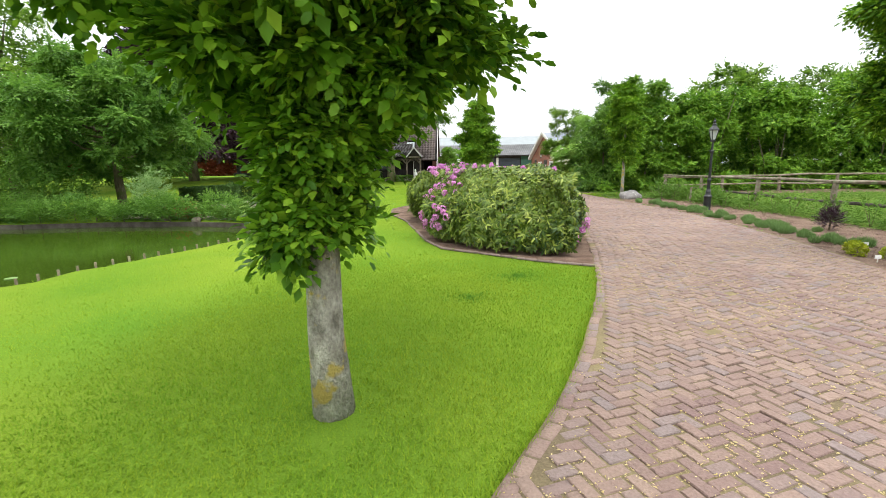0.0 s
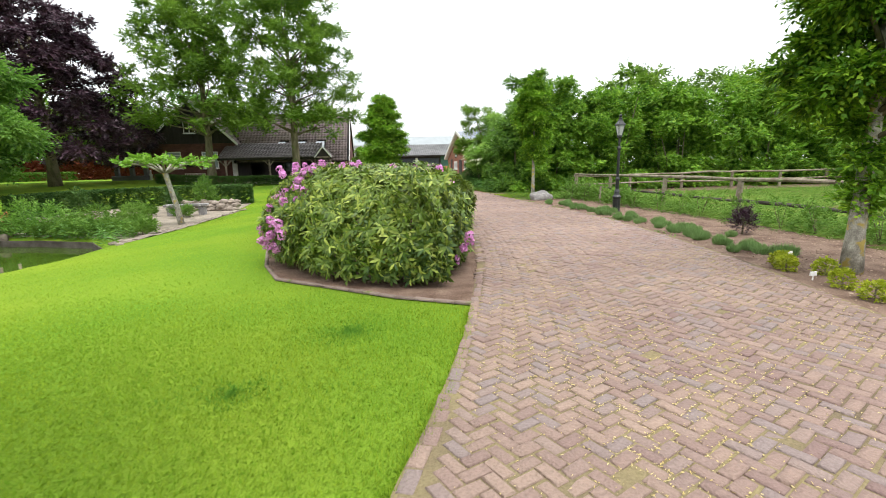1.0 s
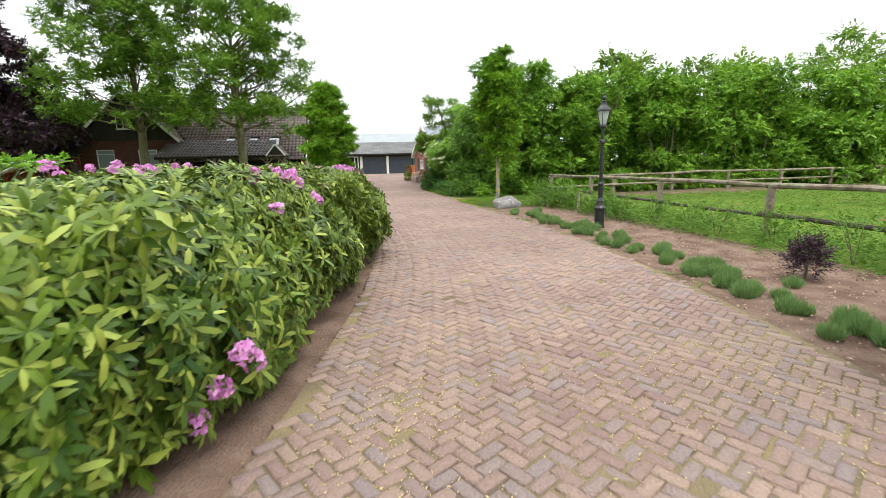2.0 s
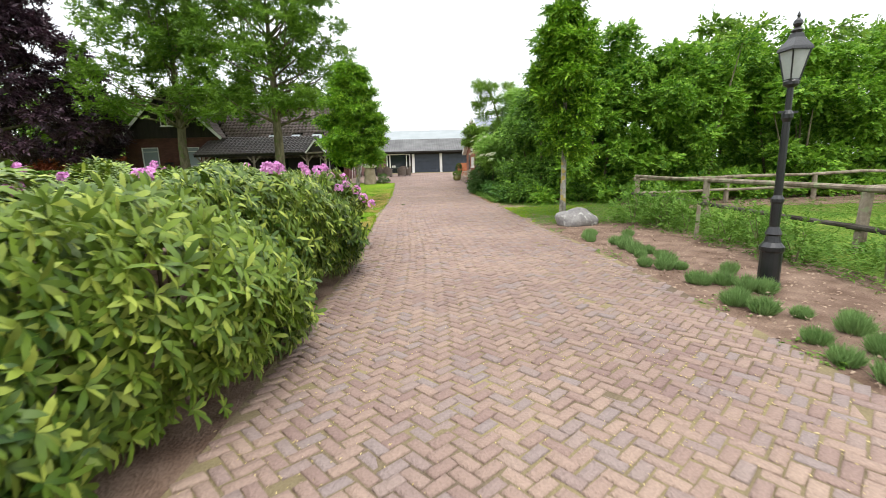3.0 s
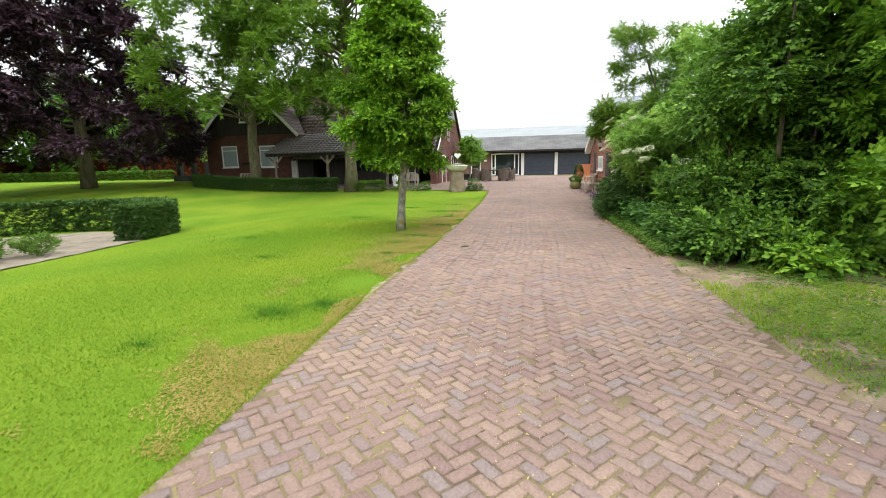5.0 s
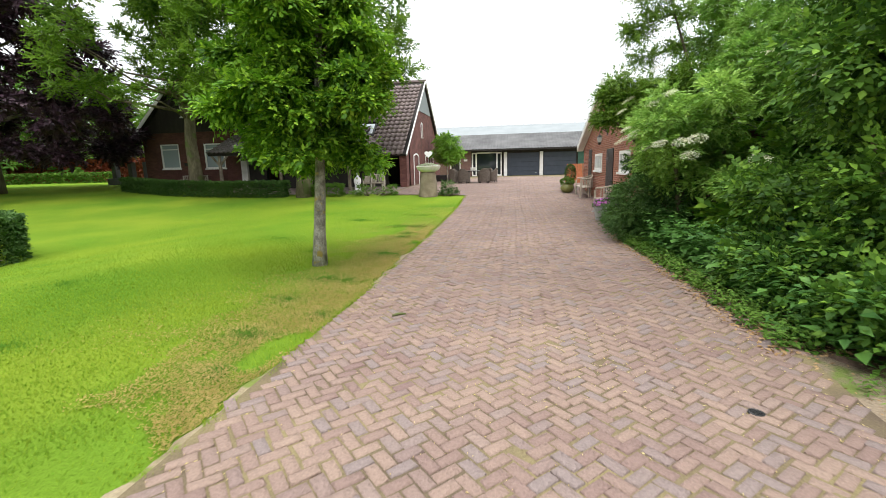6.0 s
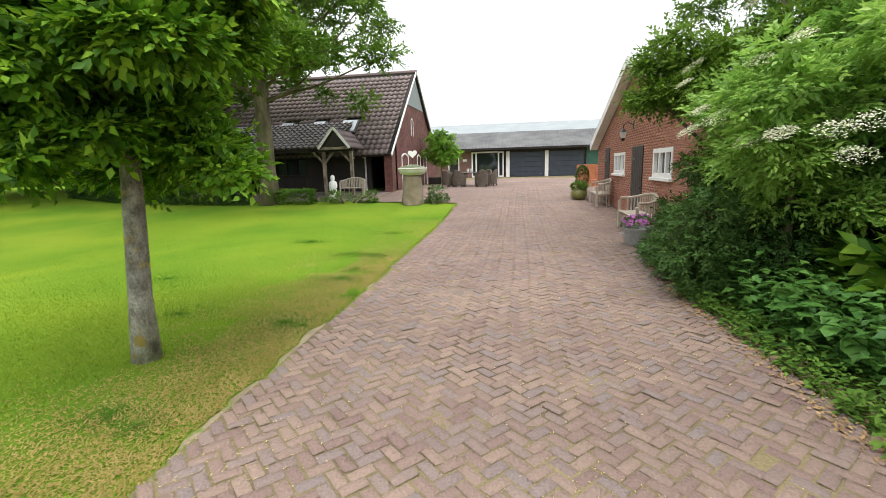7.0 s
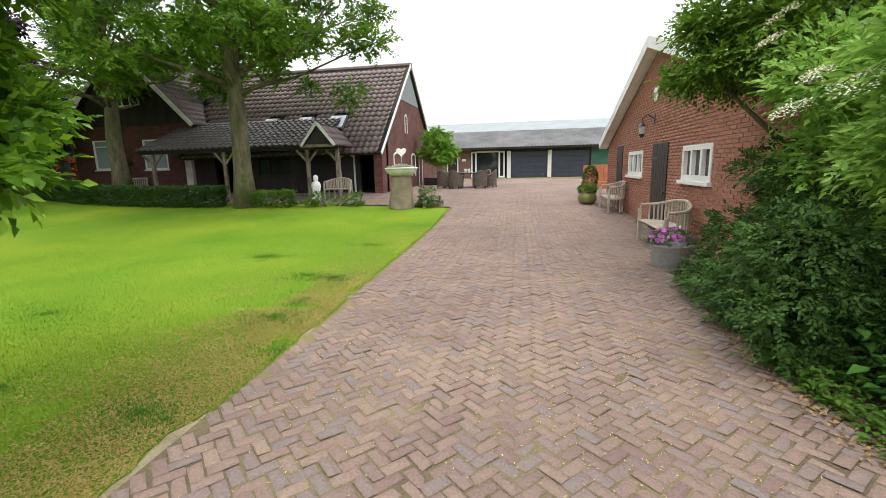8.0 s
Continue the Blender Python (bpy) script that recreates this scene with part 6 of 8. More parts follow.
def fence(name, pts, label, top=0.92, low=0.40, low_mat=None):
    t = thing(name, pts[0][0], pts[0][1], ground_at(*pts[0]), label, "fence", "paddock fences")
    for x, y in pts:
        z = ground_at(x, y)
        h = top - rng.uniform(0.0, 0.05)
        part("post", tube(bmesh.new(), [(x, y, z - 0.15), (x + rng.normal(0, 0.01), y, z + h * 0.5), (x + rng.normal(0, 0.015), y, z + h)], [0.075, 0.072, 0.068], 9, 0.05, rng), M_GREYWOOD, t, "grey split-wood post", world=True)
    for (x0, y0), (x1, y1) in zip(pts, pts[1:]):
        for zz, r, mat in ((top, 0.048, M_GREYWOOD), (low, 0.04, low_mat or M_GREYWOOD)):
            a = Vector((x0, y0, ground_at(x0, y0) + zz + rng.normal(0, 0.012)))
            b = Vector((x1, y1, ground_at(x1, y1) + zz + rng.normal(0, 0.012)))
            d = (b - a).normalized()
            a, b = a - d * 0.12, b + d * 0.12
            m = (a + b) / 2 + Vector((rng.normal(0, 0.02), rng.normal(0, 0.02), rng.normal(0, 0.02)))
            side = Vector((-0.085, 0, 0)) if abs(d.y) > abs(d.x) else Vector((0, -0.085, 0))
            if zz == top:
                side = Vector((0, 0, 0.0))
            part("rail", tube(bmesh.new(), [a + side, m + side, b + side], [r * 1.1, r, r * 0.85], 8, 0.06, rng), mat, t, "rough half-round rail", world=True)
    return t


# lower rails of this run are darker than the top ones
fence("paddock_fence", posts, "weathered post-and-rail paddock fence along the border", low_mat=M_DARKTIMBER)
fence("paddock_fence", far_posts, "weathered post-and-rail fence in front of the shrubs", top=0.82, low=0.42)

# ---------------------------------------------------------------- border planting
rng = np.random.default_rng(111)


def tuft(x, y, label, r, h, n, mat, name="border_tuft", group="tufts along the border", width=0.012, spread=0.75, category="plant"):
    t = np.array([x, y, ground_at(x, y)])
    a = rng.uniform(0, 2 * math.pi, n)
    rr = r * 0.35 * np.sqrt(rng.uniform(0, 1, n))
    base = np.stack([rr * np.cos(a), rr * np.sin(a), np.zeros(n)], 1)
    ax = unit(np.stack([np.cos(a) * spread * rng.uniform(0.1, 1.3, n), np.sin(a) * spread * rng.uniform(0.1, 1.3, n), np.full(n, 1.0)], 1) + rng.normal(0, 0.12, (n, 3)))
    l = h * rng.uniform(0.5, 1.15, n)
    v, f = leaf_blades(base, ax, unit(rng.normal(0, 1, (n, 3))), l, np.full(n, width) * rng.uniform(0.7, 1.3, n))
    ob = array_mesh(name, v, f, mat)
    ob.matrix_basis = pose(*t)
    return tagged(ob, label, category, group)




def cushion(x, y, r):
    """A soft round cushion of fine upright leaves."""
    n = 420
    u, a = rng.uniform(0, 1, n), rng.uniform(0, 2 * math.pi, n)
    rr = r * np.sqrt(u)
    base = np.stack([rr * np.cos(a), rr * np.sin(a), np.zeros(n)], 1)
    lean = 0.1 + 0.4 * u
    ax = unit(np.stack([np.cos(a) * lean, np.sin(a) * lean, np.ones(n)], 1) + rng.normal(0, 0.18, (n, 3)))
    l = r * 2.4 * np.sqrt(1 - 0.6 * u) * rng.uniform(0.6, 1.1, n)
    ob = array_mesh("border_tuft", *leaf_blades(base, ax, unit(rng.normal(0, 1, (n, 3))), l, rng.uniform(0.006, 0.011, n)), M_LAVENDER)
    ob.matrix_basis = pose(x, y, ground_at(x, y) + 0.01)
    return tagged(ob, LAV, "plant", "tufts along the border")


LAV = "grey-green lavender-like tuft in the mulch border"
for k in range(104):
    f = k / 103
    y = 5.6 + 13.0 * f + rng.normal(0, 0.12)
    x = along(RIGHT_EDGE, y) + 0.30 + (0.0, 0.36, 0.18)[k % 3] + rng.normal(0, 0.06) + (0.4 if k % 7 == 0 else 0)
    if math.hypot(x - 7.66, y - 18.95) < 0.6 or math.hypot(x - 8.02, y - 13.9) < 0.2:
        continue
    if y < 7.4 or y > 17.6 or (y > 11.5 and k % 4 == 1):
        continue
    cushion(float(x), float(y), rng.uniform(0.055, 0.088))
for x, y in [(6.28, 6.75), (6.4, 6.95), (6.5, 6.45), (6.15, 5.95), (5.98, 5.5)]:
    t = thing("golden_bush", x, y, ground_at(x, y), "small golden-yellow clipped bush in the border", "shrub", "golden bushes")
    p = unit(rng.normal(0, 1, (200, 3))) * [0.085, 0.085, 0.09] + [0, 0, 0.1]
    v, f = sprays(rng, p, unit(p - [0, 0, 0.07]), 0.05, 4, 0.035, 0.0)
    array_mesh("foliage", v, f, M_GOLDEN, t)
    part("stem", tube(bmesh.new(), [(0, 0, -0.03), (0, 0, 0.16)], [0.012, 0.008], 5), M_OAKBARK, t)
t = thing("barberry", 8.05, 9.4, ground_at(8.05, 9.4), "dark purple barberry bush in the border", "shrub")
p = unit(rng.normal(0, 1, (420, 3))) * rng.uniform(0.4, 1, (420, 1)) * [0.2, 0.2, 0.24] + [0, 0, 0.28]
v, f = sprays(rng, p, unit(p - [0, 0, 0.1]), 0.12, 6, 0.035, 0.0)
array_mesh("foliage", v, f, M_COPPER, t)
part("stem", tube(bmesh.new(), [(0, 0, -0.03), (0, 0, 0.3)], [0.02, 0.01], 5), M_OAKBARK, t)
for x, y in [(6.15, 6.28), (6.95, 7.35), (6.05, 4.7)]:
    t = thing("plant_label", x, y, ground_at(x, y), "small white plant label stuck in the mulch", "plant label", "plant labels")
    part("stake", box(bmesh.new(), -0.006, 0.006, -0.004, 0.004, -0.04, 0.09), M_WHITE, t)
    part("plate", box(bmesh.new(), -0.045, 0.045, -0.006, 0.006, 0.07, 0.12, 0.003), M_WHITE, t)
# young plants along a low wire in the rough grass
for k in range(13):
    y = 7.0 + 1.0 * k + rng.normal(0, 0.15)
    x = 9.35 + rng.normal(0, 0.18)
    t = thing("young_shrub", x, y, ground_at(x, y), "loose young green shrub in the rough grass by the fence", "shrub", "young shrubs by the fence")
    m = 90
    p = rng.normal(0, 1, (m, 3)) * [0.2, 0.24, 0.17] * rng.uniform(0.6, 1.2) + [0, 0, 0.32]
    p[:, 2] = np.clip(p[:, 2], 0.06, 0.85)
    v, f = sprays(rng, p, unit(p - [0, 0, 0.0]), 0.16, 7, 0.055, 0.1)
    array_mesh("foliage", v, f, M_WEED, t)
    for s in range(3):
        a = rng.uniform(0, 6.28)
        part("stem", tube(bmesh.new(), [(0, 0, -0.03), (0.08 * math.cos(a), 0.08 * math.sin(a), 0.25), (0.2 * math.cos(a), 0.2 * math.sin(a), 0.6)], [0.009, 0.007, 0.003], 5), M_OAKBARK, t)
for x, y, h in [(8.75, 18.55, 0.75), (9.05, 18.1, 0.7), (9.35, 17.6, 0.6), (9.0, 19.1, 0.65), (9.5, 18.7, 0.7), (9.2, 16.2, 0.5), (9.1, 14.8, 0.5)]:
    t = thing("young_shrub", x, y, ground_at(x, y), "bushy bright green young shrub between boulder and fence", "shrub", "young shrubs by the fence")
    p = rng.normal(0, 1, (130, 3)) * [0.2, 0.2, 0.2] * (h / 0.7) + [0, 0, h * 0.5]
    p[:, 2] = np.clip(p[:, 2], 0.05, h * 1.15)
    array_mesh("foliage", *sprays(rng, p, unit(p), 0.15, 7, 0.06, 0.1), M_WEED, t)
    for a in (0.4, 2.5, 4.6):
        part("stem", tube(bmesh.new(), [(0, 0, -0.03), (0.06 * math.cos(a), 0.06 * math.sin(a), h * 0.4), (0.14 * math.cos(a), 0.14 * math.sin(a), h * 0.85)], [0.009, 0.007, 0.003], 5), M_OAKBARK, t)
stake = part("wooden_stake", tube(bmesh.new(), [(0, 0, -0.12), (0.01, 0, 0.3), (0.02, 0.01, 0.6)], [0.036, 0.035, 0.033], 8, 0.06, rng), M_GREYWOOD)
stake.matrix_basis = pose(9.0, 16.75, ground_at(9.0, 16.75))
tagged(stake, "short weathered grey stake overgrown by weeds", "stake")
n = 5200
xx = rng.uniform(8.75, 10.6, n)
yy = rng.uniform(3.5, 20.8, n)
clear = xx > 8.75 + 0.5 * rng.uniform(0, 1, n)
leafy_patch("rough_grass", "tall rough grass and weeds between border and paddock", list(zip(xx[clear], yy[clear])), 0.26, 0.10, 5, M_WEED, 112, slim=0.22)
n = 38000
xx, yy = rng.uniform(10.3, 30.0, n), rng.uniform(1.0, 22.6, n)
ok = rng.uniform(0, 1, n) < 1 - 0.75 * ss(20.0, 21.6, yy)
leafy_patch("meadow_grass", "rough meadow grass of the paddock", list(zip(xx[ok], yy[ok])), 0.15, 0.11, 3, M_WEED, 115, slim=0.18)
patch("bare_strip", [(10.9, 21.3), (13, 21.7), (17, 21.2), (22, 21.4), (30, 21.0), (38, 20), (38, 22.8), (24, 23.6), (14, 23.7), (11.0, 23.6)], 0.018, M_SOIL, "bare brown earth along the far paddock fence", "earth", rough=0.03, seed=9)
n = 420
yy = rng.uniform(9.0, 22.5, n)
xx = along(RIGHT_EDGE, yy) + rng.normal(0.05, 0.10, n)
ok = np.sin(yy * 2.1) + np.sin(yy * 5.3) > 0.4
leafy_patch("edge_weeds", "small weeds between drive and border", list(zip(xx[ok], yy[ok])), 0.07, 0.05, 5, M_WEED, 114, slim=0.5)
n = 9000
xx, yy = rng.uniform(6.9, 10.4, n), rng.uniform(18.9, 24.2, n)
ok = (xx > along(RIGHT_EDGE, yy) + 0.1) & (np.sin(xx * 2.3 + yy) * np.sin(yy * 1.9 - xx * 1.1) + 0.35 * (xx - 7.6) > rng.uniform(-0.9, 0.7, n))
leafy_patch("rough_grass", "thin weedy grass around the boulder", list(zip(xx[ok], yy[ok])), 0.10, 0.07, 4, M_WEED, 113, slim=0.2)
bits = 6500
xx, yy = rng.uniform(5.6, 9.2, bits), rng.uniform(3.0, 19.2, bits)
ok = (outside(np.array(SIDE_BED), xx, yy) < -0.05)
xx, yy = xx[ok], yy[ok]
m = len(xx)
v, f = leaf_blades(np.stack([xx, yy, height(xx, yy) + 0.045], 1), unit(rng.normal(0, 1, (m, 3)) * [1, 1, 0.25]), unit(rng.normal(0, 0.4, (m, 3)) + [0, 0, 1]), rng.uniform(0.015, 0.05, m), rng.uniform(0.012, 0.03, m))
tagged(array_mesh("bark_chips", v, f, M_CHIP), "scattered pale bark chips on the mulch", "bark chips", kind="stuff")

xx, yy = rng.uniform(6.7, 10.4, 2600), rng.uniform(19.0, 25.5, 2600)
ok = outside(np.array(VERGE), xx, yy) < -0.03
xx, yy = xx[ok], yy[ok]
m = len(xx)
v, f = leaf_blades(np.stack([xx, yy, height(xx, yy) + 0.038], 1), unit(rng.normal(0, 1, (m, 3)) * [1, 1, 0.2]), unit(rng.normal(0, 0.4, (m, 3)) + [0, 0, 1]), rng.uniform(0.015, 0.05, m), rng.uniform(0.01, 0.025, m))
px = rng.uniform(24.5, 33.0, 2200)
qx = along(RIGHT_EDGE, px) - 0.28 + np.abs(rng.normal(0, 0.25, 2200))
v2, f2 = leaf_blades(np.stack([qx, px, height(qx, px) + 0.044], 1), unit(rng.normal(0, 1, (2200, 3)) * [1, 1, 0.2]), unit(rng.normal(0, 0.4, (2200, 3)) + [0, 0, 1]), rng.uniform(0.02, 0.055, 2200), rng.uniform(0.012, 0.03, 2200))
v, f = join([(v, f), (v2, f2)])
tagged(array_mesh("leaf_litter", v, f, M_LITTER), "dry brown leaf litter on the trodden earth", "litter", kind="stuff")

# ---------------------------------------------------------------- benches, tub and pots by the outbuilding


def slat_bench(x, y, turn, label, w=1.45):
    """A curved-back garden bench of thin slats, its back to +x before turning."""
    t = thing("garden_bench", x, y, ground_at(x, y) + 0.03, label, "bench", "slatted benches", turn=turn)
    n = 9
    ribs = 22
    arc = []
    for k in range(ribs + 1):
        a = math.pi * (k / ribs)
        arc.append((0.02 + 0.50 * math.sin(a) ** 0.6, -w / 2 * math.cos(a)))
    for k, (ax, ay) in enumerate(arc):
        hgt = 0.70 + 0.13 * math.sin(math.pi * k / ribs) ** 2
        part("slat", box(bmesh.new(), ax - 0.012, ax + 0.012, ay - 0.022, ay + 0.022, 0.0 if k in (0, 3, ribs - 3, ribs) else 0.36, hgt, 0.004), M_TEAK, t)
    tops = [(ax, ay, 0.71 + 0.13 * math.sin(math.pi * k / ribs) ** 2) for k, (ax, ay) in enumerate(arc)]
    part("top_rail", tube(bmesh.new(), tops, [0.028] * len(tops), 7), M_TEAK, t)
    low = [(ax, ay, 0.38) for ax, ay in arc]
    part("seat_rail", tube(bmesh.new(), low, [0.024] * len(low), 7), M_TEAK, t)
    for k in range(8):
        fx = -0.02 + 0.058 * k
        half = w / 2 * math.sqrt(max(0.05, 1 - (max(0, fx - 0.02) / 0.56) ** 2.6)) - 0.02
        part("seat_slat", box(bmesh.new(), fx, fx + 0.045, -half, half, 0.395, 0.42, 0.004), M_TEAK, t)
    for s in (-1, 1):
        part("leg", box(bmesh.new(), -0.03, 0.02, s * w / 2 - 0.03, s * w / 2 + 0.03, 0, 0.64, 0.006), M_TEAK, t)
        part("leg", box(bmesh.new(), 0.40, 0.45, s * w * 0.28 - 0.025, s * w * 0.28 + 0.025, 0, 0.4, 0.006), M_TEAK, t)
    return t


slat_bench(7.02, 34.5, 0, "weathered slatted bench with curved back against the brick wall", 1.7)
slat_bench(7.05, 39.7, 0, "weathered slatted bench beside the glazed pot", 1.45)
t = thing("zinc_tub", 6.92, 33.0, ground_at(6.9, 33.0) + 0.03, "round zinc tub planted with purple flowers", "planter")
part("tub", lathe(bmesh.new(), [(0.23, 0.0), (0.235, 0.015), (0.285, 0.30), (0.30, 0.31), (0.30, 0.33), (0.275, 0.335), (0.265, 0.27), (0.05, 0.26)], 28), M_ZINC, t, smooth=False)
for s in (-1, 1):
    part("handle", tube(bmesh.new(), [(s * 0.28, -0.06, 0.24), (s * 0.33, -0.05, 0.22), (s * 0.33, 0.05, 0.22), (s * 0.28, 0.06, 0.24)], [0.009] * 4, 6), M_ZINC, t)
rng = np.random.default_rng(121)
p = unit(rng.normal(0, 1, (420, 3))) * [0.29, 0.29, 0.15] + [0, 0, 0.37]
p = p[p[:, 2] > 0.33]
v, f = sprays(rng, p, unit(p - [0, 0, 0.2]), 0.05, 4, 0.035, 0)
array_mesh("foliage", v, f, M_NETTLE, t)
p = unit(rng.normal(0, 1, (150, 3))) * [0.31, 0.31, 0.17] + [0, 0, 0.39]
p = p[p[:, 2] > 0.40]
v, f = rosettes(rng, p, unit(p - [0, 0, 0.3]), 7, 0.045, 0.7, 0.15)
array_mesh("blossom", v, f, M_PURPLE, t, "purple and mauve flowers")
t = thing("glazed_pot", 6.75, 41.1, ground_at(6.75, 41.1) + 0.03, "olive-green glazed pot with a clipped plant", "planter")
part("pot", lathe(bmesh.new(), [(0.17, 0.0), (0.27, 0.10), (0.30, 0.22), (0.26, 0.33), (0.22, 0.36), (0.25, 0.40), (0.22, 0.40), (0.19, 0.35), (0.04, 0.34)], 24), M_GLAZE, t, smooth=True)
p = unit(rng.normal(0, 1, (350, 3))) * [0.25, 0.25, 0.14] + [0, 0, 0.46]
v, f = sprays(rng, p, unit(p - [0, 0, 0.3]), 0.08, 5, 0.05, 0)
array_mesh("foliage", v, f, M_WEED, t)
t = thing("conifer_in_pot", 7.0, 42.4, ground_at(7.0, 42.4) + 0.03, "small dark clipped conifer in a pot", "plant")
part("pot", lathe(bmesh.new(), [(0.13, 0.0), (0.17, 0.3), (0.18, 0.33), (0.15, 0.33), (0.02, 0.3)], 18), M_FIBRE, t)
p = unit(rng.normal(0, 1, (800, 3))) * [0.2, 0.2, 0.38] + [0, 0, 0.72]
v, f = sprays(rng, p, unit(p - [0, 0, 0.72]), 0.07, 4, 0.05, 0)
array_mesh("foliage", v, f, M_BOX, t)
t = thing("rusty_planter", 7.9, 46.2, ground_at(7.9, 46.2), "rust-coloured planter screen beside the outbuilding", "planter")
for k in range(5):
    part("panel", box(bmesh.new(), -0.7 + 0.28 * k, -0.7 + 0.28 * k + 0.26, -0.03, 0.03, 0.35, 1.05, 0.006), M_TERRACOTTA, t)
part("trough", box(bmesh.new(), -0.75, 0.75, -0.2, 0.2, 0, 0.34, 0.01), M_TERRACOTTA, t)

# ---------------------------------------------------------------- stone column with bowl
t = thing("stone_column", 0.65, 40.62, ground_at(0.65, 40.62), "rough sandstone column carrying a planted bowl", "column")
bm = lathe(bmesh.new(), [(0.44, -0.05), (0.43, 0.1), (0.39, 0.5), (0.36, 0.85), (0.35, 1.02), (0.30, 1.08)], 14)
bmesh.ops.subdivide_edges(bm, edges=bm.edges[:], cuts=1, use_grid_fill=True)
for v in bm.verts:
    k = 1 + 0.09 * noise.noise(v.co * 3.1)
    v.co.x *= k
    v.co.y *= k
part("column", bm, M_SANDSTONE, t, smooth=True)
bowl = thing("stone_bowl", 0.67, 40.62, ground_at(0.65, 40.62) + 1.07, "pale cast-stone bowl planted with succulents", "planter")
part("bowl", lathe(bmesh.new(), [(0.24, 0.0), (0.34, 0.03), (0.47, 0.10), (0.525, 0.20), (0.53, 0.235), (0.555, 0.245), (0.555, 0.275), (0.53, 0.285), (0.48, 0.27), (0.40, 0.24), (0.05, 0.23)], 28), M_CASTSTONE, bowl, smooth=True)
rng = np.random.default_rng(131)
p = np.stack([rng.uniform(-0.42, 0.42, 90), rng.uniform(-0.42, 0.42, 90), np.full(90, 0.28)], 1)
p = p[np.hypot(p[:, 0], p[:, 1]) < 0.46]
p[:, 2] += 0.10 * (1 - np.hypot(p[:, 0], p[:, 1]) / 0.42)
v, f = rosettes(rng, p, np.tile([0, 0, 1.0], (len(p), 1)), 12, 0.085, 0.4, 0.6)
array_mesh("succulents", v, f, M_SUCCULENT, bowl, "grey-green succulent rosettes")
part("stick", tube(bmesh.new(), [(0.02, 0, 0.2), (0.02, 0, 0.72)], [0.008, 0.008], 6), M_IRON, bowl)
bm = bmesh.new()
prism(bm, [(0.02 + 0.011 * 16 * math.sin(a) ** 3, 0.80 + 0.010 * (13 * math.cos(a) - 5 * math.cos(2 * a) - 2 * math.cos(3 * a) - math.cos(4 * a))) for a in [2 * math.pi * k / 28 for k in range(28)]], "x", -0.015, 0.015)
part("heart", bm, M_WHITE, bowl, "white heart ornament")
shrub("low_shrub", 1.5, 40.75, "dark rounded shrub beside the column", [(-0.42, 0.42, -0.42, 0.42, 0, 0.72)], 520, 0.12, 7, 0.06, M_BOX, 132, 0.24, 12)

# ---------------------------------------------------------------- wicker chairs round the table
t = thing("garden_table", 1.85, 48.9, ground_at(1.85, 48.9) + 0.03, "round dark garden table in the courtyard", "table")
part("tabletop", lathe(bmesh.new(), [(0.72, 0.70), (0.75, 0.715), (0.75, 0.74), (0.70, 0.75)], 28), M_DARKDOOR, t)
for k in range(4):
    a = math.pi / 4 + k * math.pi / 2
    part("leg", tube(bmesh.new(), [(0.5 * math.cos(a), 0.5 * math.sin(a), 0.0), (0.42 * math.cos(a), 0.42 * math.sin(a), 0.71)], [0.035, 0.03], 8), M_DARKDOOR, t)
chair = thing("wicker_chair", 0.7, 48.2, ground_at(0.7, 48.2) + 0.03, "grey-brown wicker armchair at the garden table", "chair", "chairs round the garden table", turn=150)
part("seat", box(bmesh.new(), -0.26, 0.26, -0.28, 0.24, 0.12, 0.45, 0.02), M_WICKER, chair)
bm = bmesh.new()
ring = []
for k in range(13):
    a = math.pi * (k / 12)
    top_z = 0.62 + 0.28 * math.sin(a) ** 1.5
    c, d = math.cos(a), math.sin(a)
    ring.append([bm.verts.new((r * c, 0.0 + r * 0.92 * d, z)) for r, z in ((0.33, 0.1), (0.36, top_z - 0.02), (0.33, top_z), (0.28, top_z - 0.02), (0.27, 0.1))])
for A, B in zip(ring, ring[1:]):
    for k in range(5):
        bm.faces.new((A[k], B[k], B[(k + 1) % 5], A[(k + 1) % 5]))
bm.faces.new(ring[0])
bm.faces.new(ring[-1][::-1])
bmesh.ops.recalc_face_normals(bm, faces=bm.faces[:])
part("backrest", bm, M_WICKER, chair)
for s in (-1, 1):
    part("armrest", box(bmesh.new(), s * 0.31 - 0.05, s * 0.31 + 0.05, -0.28, 0.05, 0.58, 0.64, 0.02), M_WICKER, chair)
    part("side_panel", box(bmesh.new(), s * 0.30 - 0.03, s * 0.30 + 0.03, -0.27, 0.04, 0.08, 0.585, 0.01), M_WICKER, chair)
for sx in (-1, 1):
    for sy in (-0.24, 0.22):
        part("leg", box(bmesh.new(), sx * 0.24 - 0.025, sx * 0.24 + 0.025, sy - 0.025, sy + 0.025, 0, 0.13), M_DARKDOOR, chair)
for cx, cy, turn in [(1.35, 47.75, 170), (2.55, 47.85, 195), (3.0, 48.7, 255), (0.75, 49.5, 70), (2.6, 49.9, -35)]:
    copy_thing(chair, pose(cx, cy, ground_at(cx, cy) + 0.03, 0, 0, turn))
t = thing("candle_jar", 1.8, 48.8, ground_at(1.85, 48.9) + 0.78, "pale glass jars on the garden table", "jar")
for k, dx in enumerate((-0.09, 0.09)):
    bm = lathe(bmesh.new(), [(0.06, 0), (0.075, 0.05), (0.075, 0.16), (0.06, 0.2), (0.05, 0.2)], 14)
    bmesh.ops.translate(bm, vec=(dx, 0, 0), verts=bm.verts[:])
    part("jar", bm, M_CASTSTONE, t)
t = thing("dark_trough", -0.75, 52.4, ground_at(-0.7, 52.4) + 0.03, "dark trough planter under the round tree", "planter")
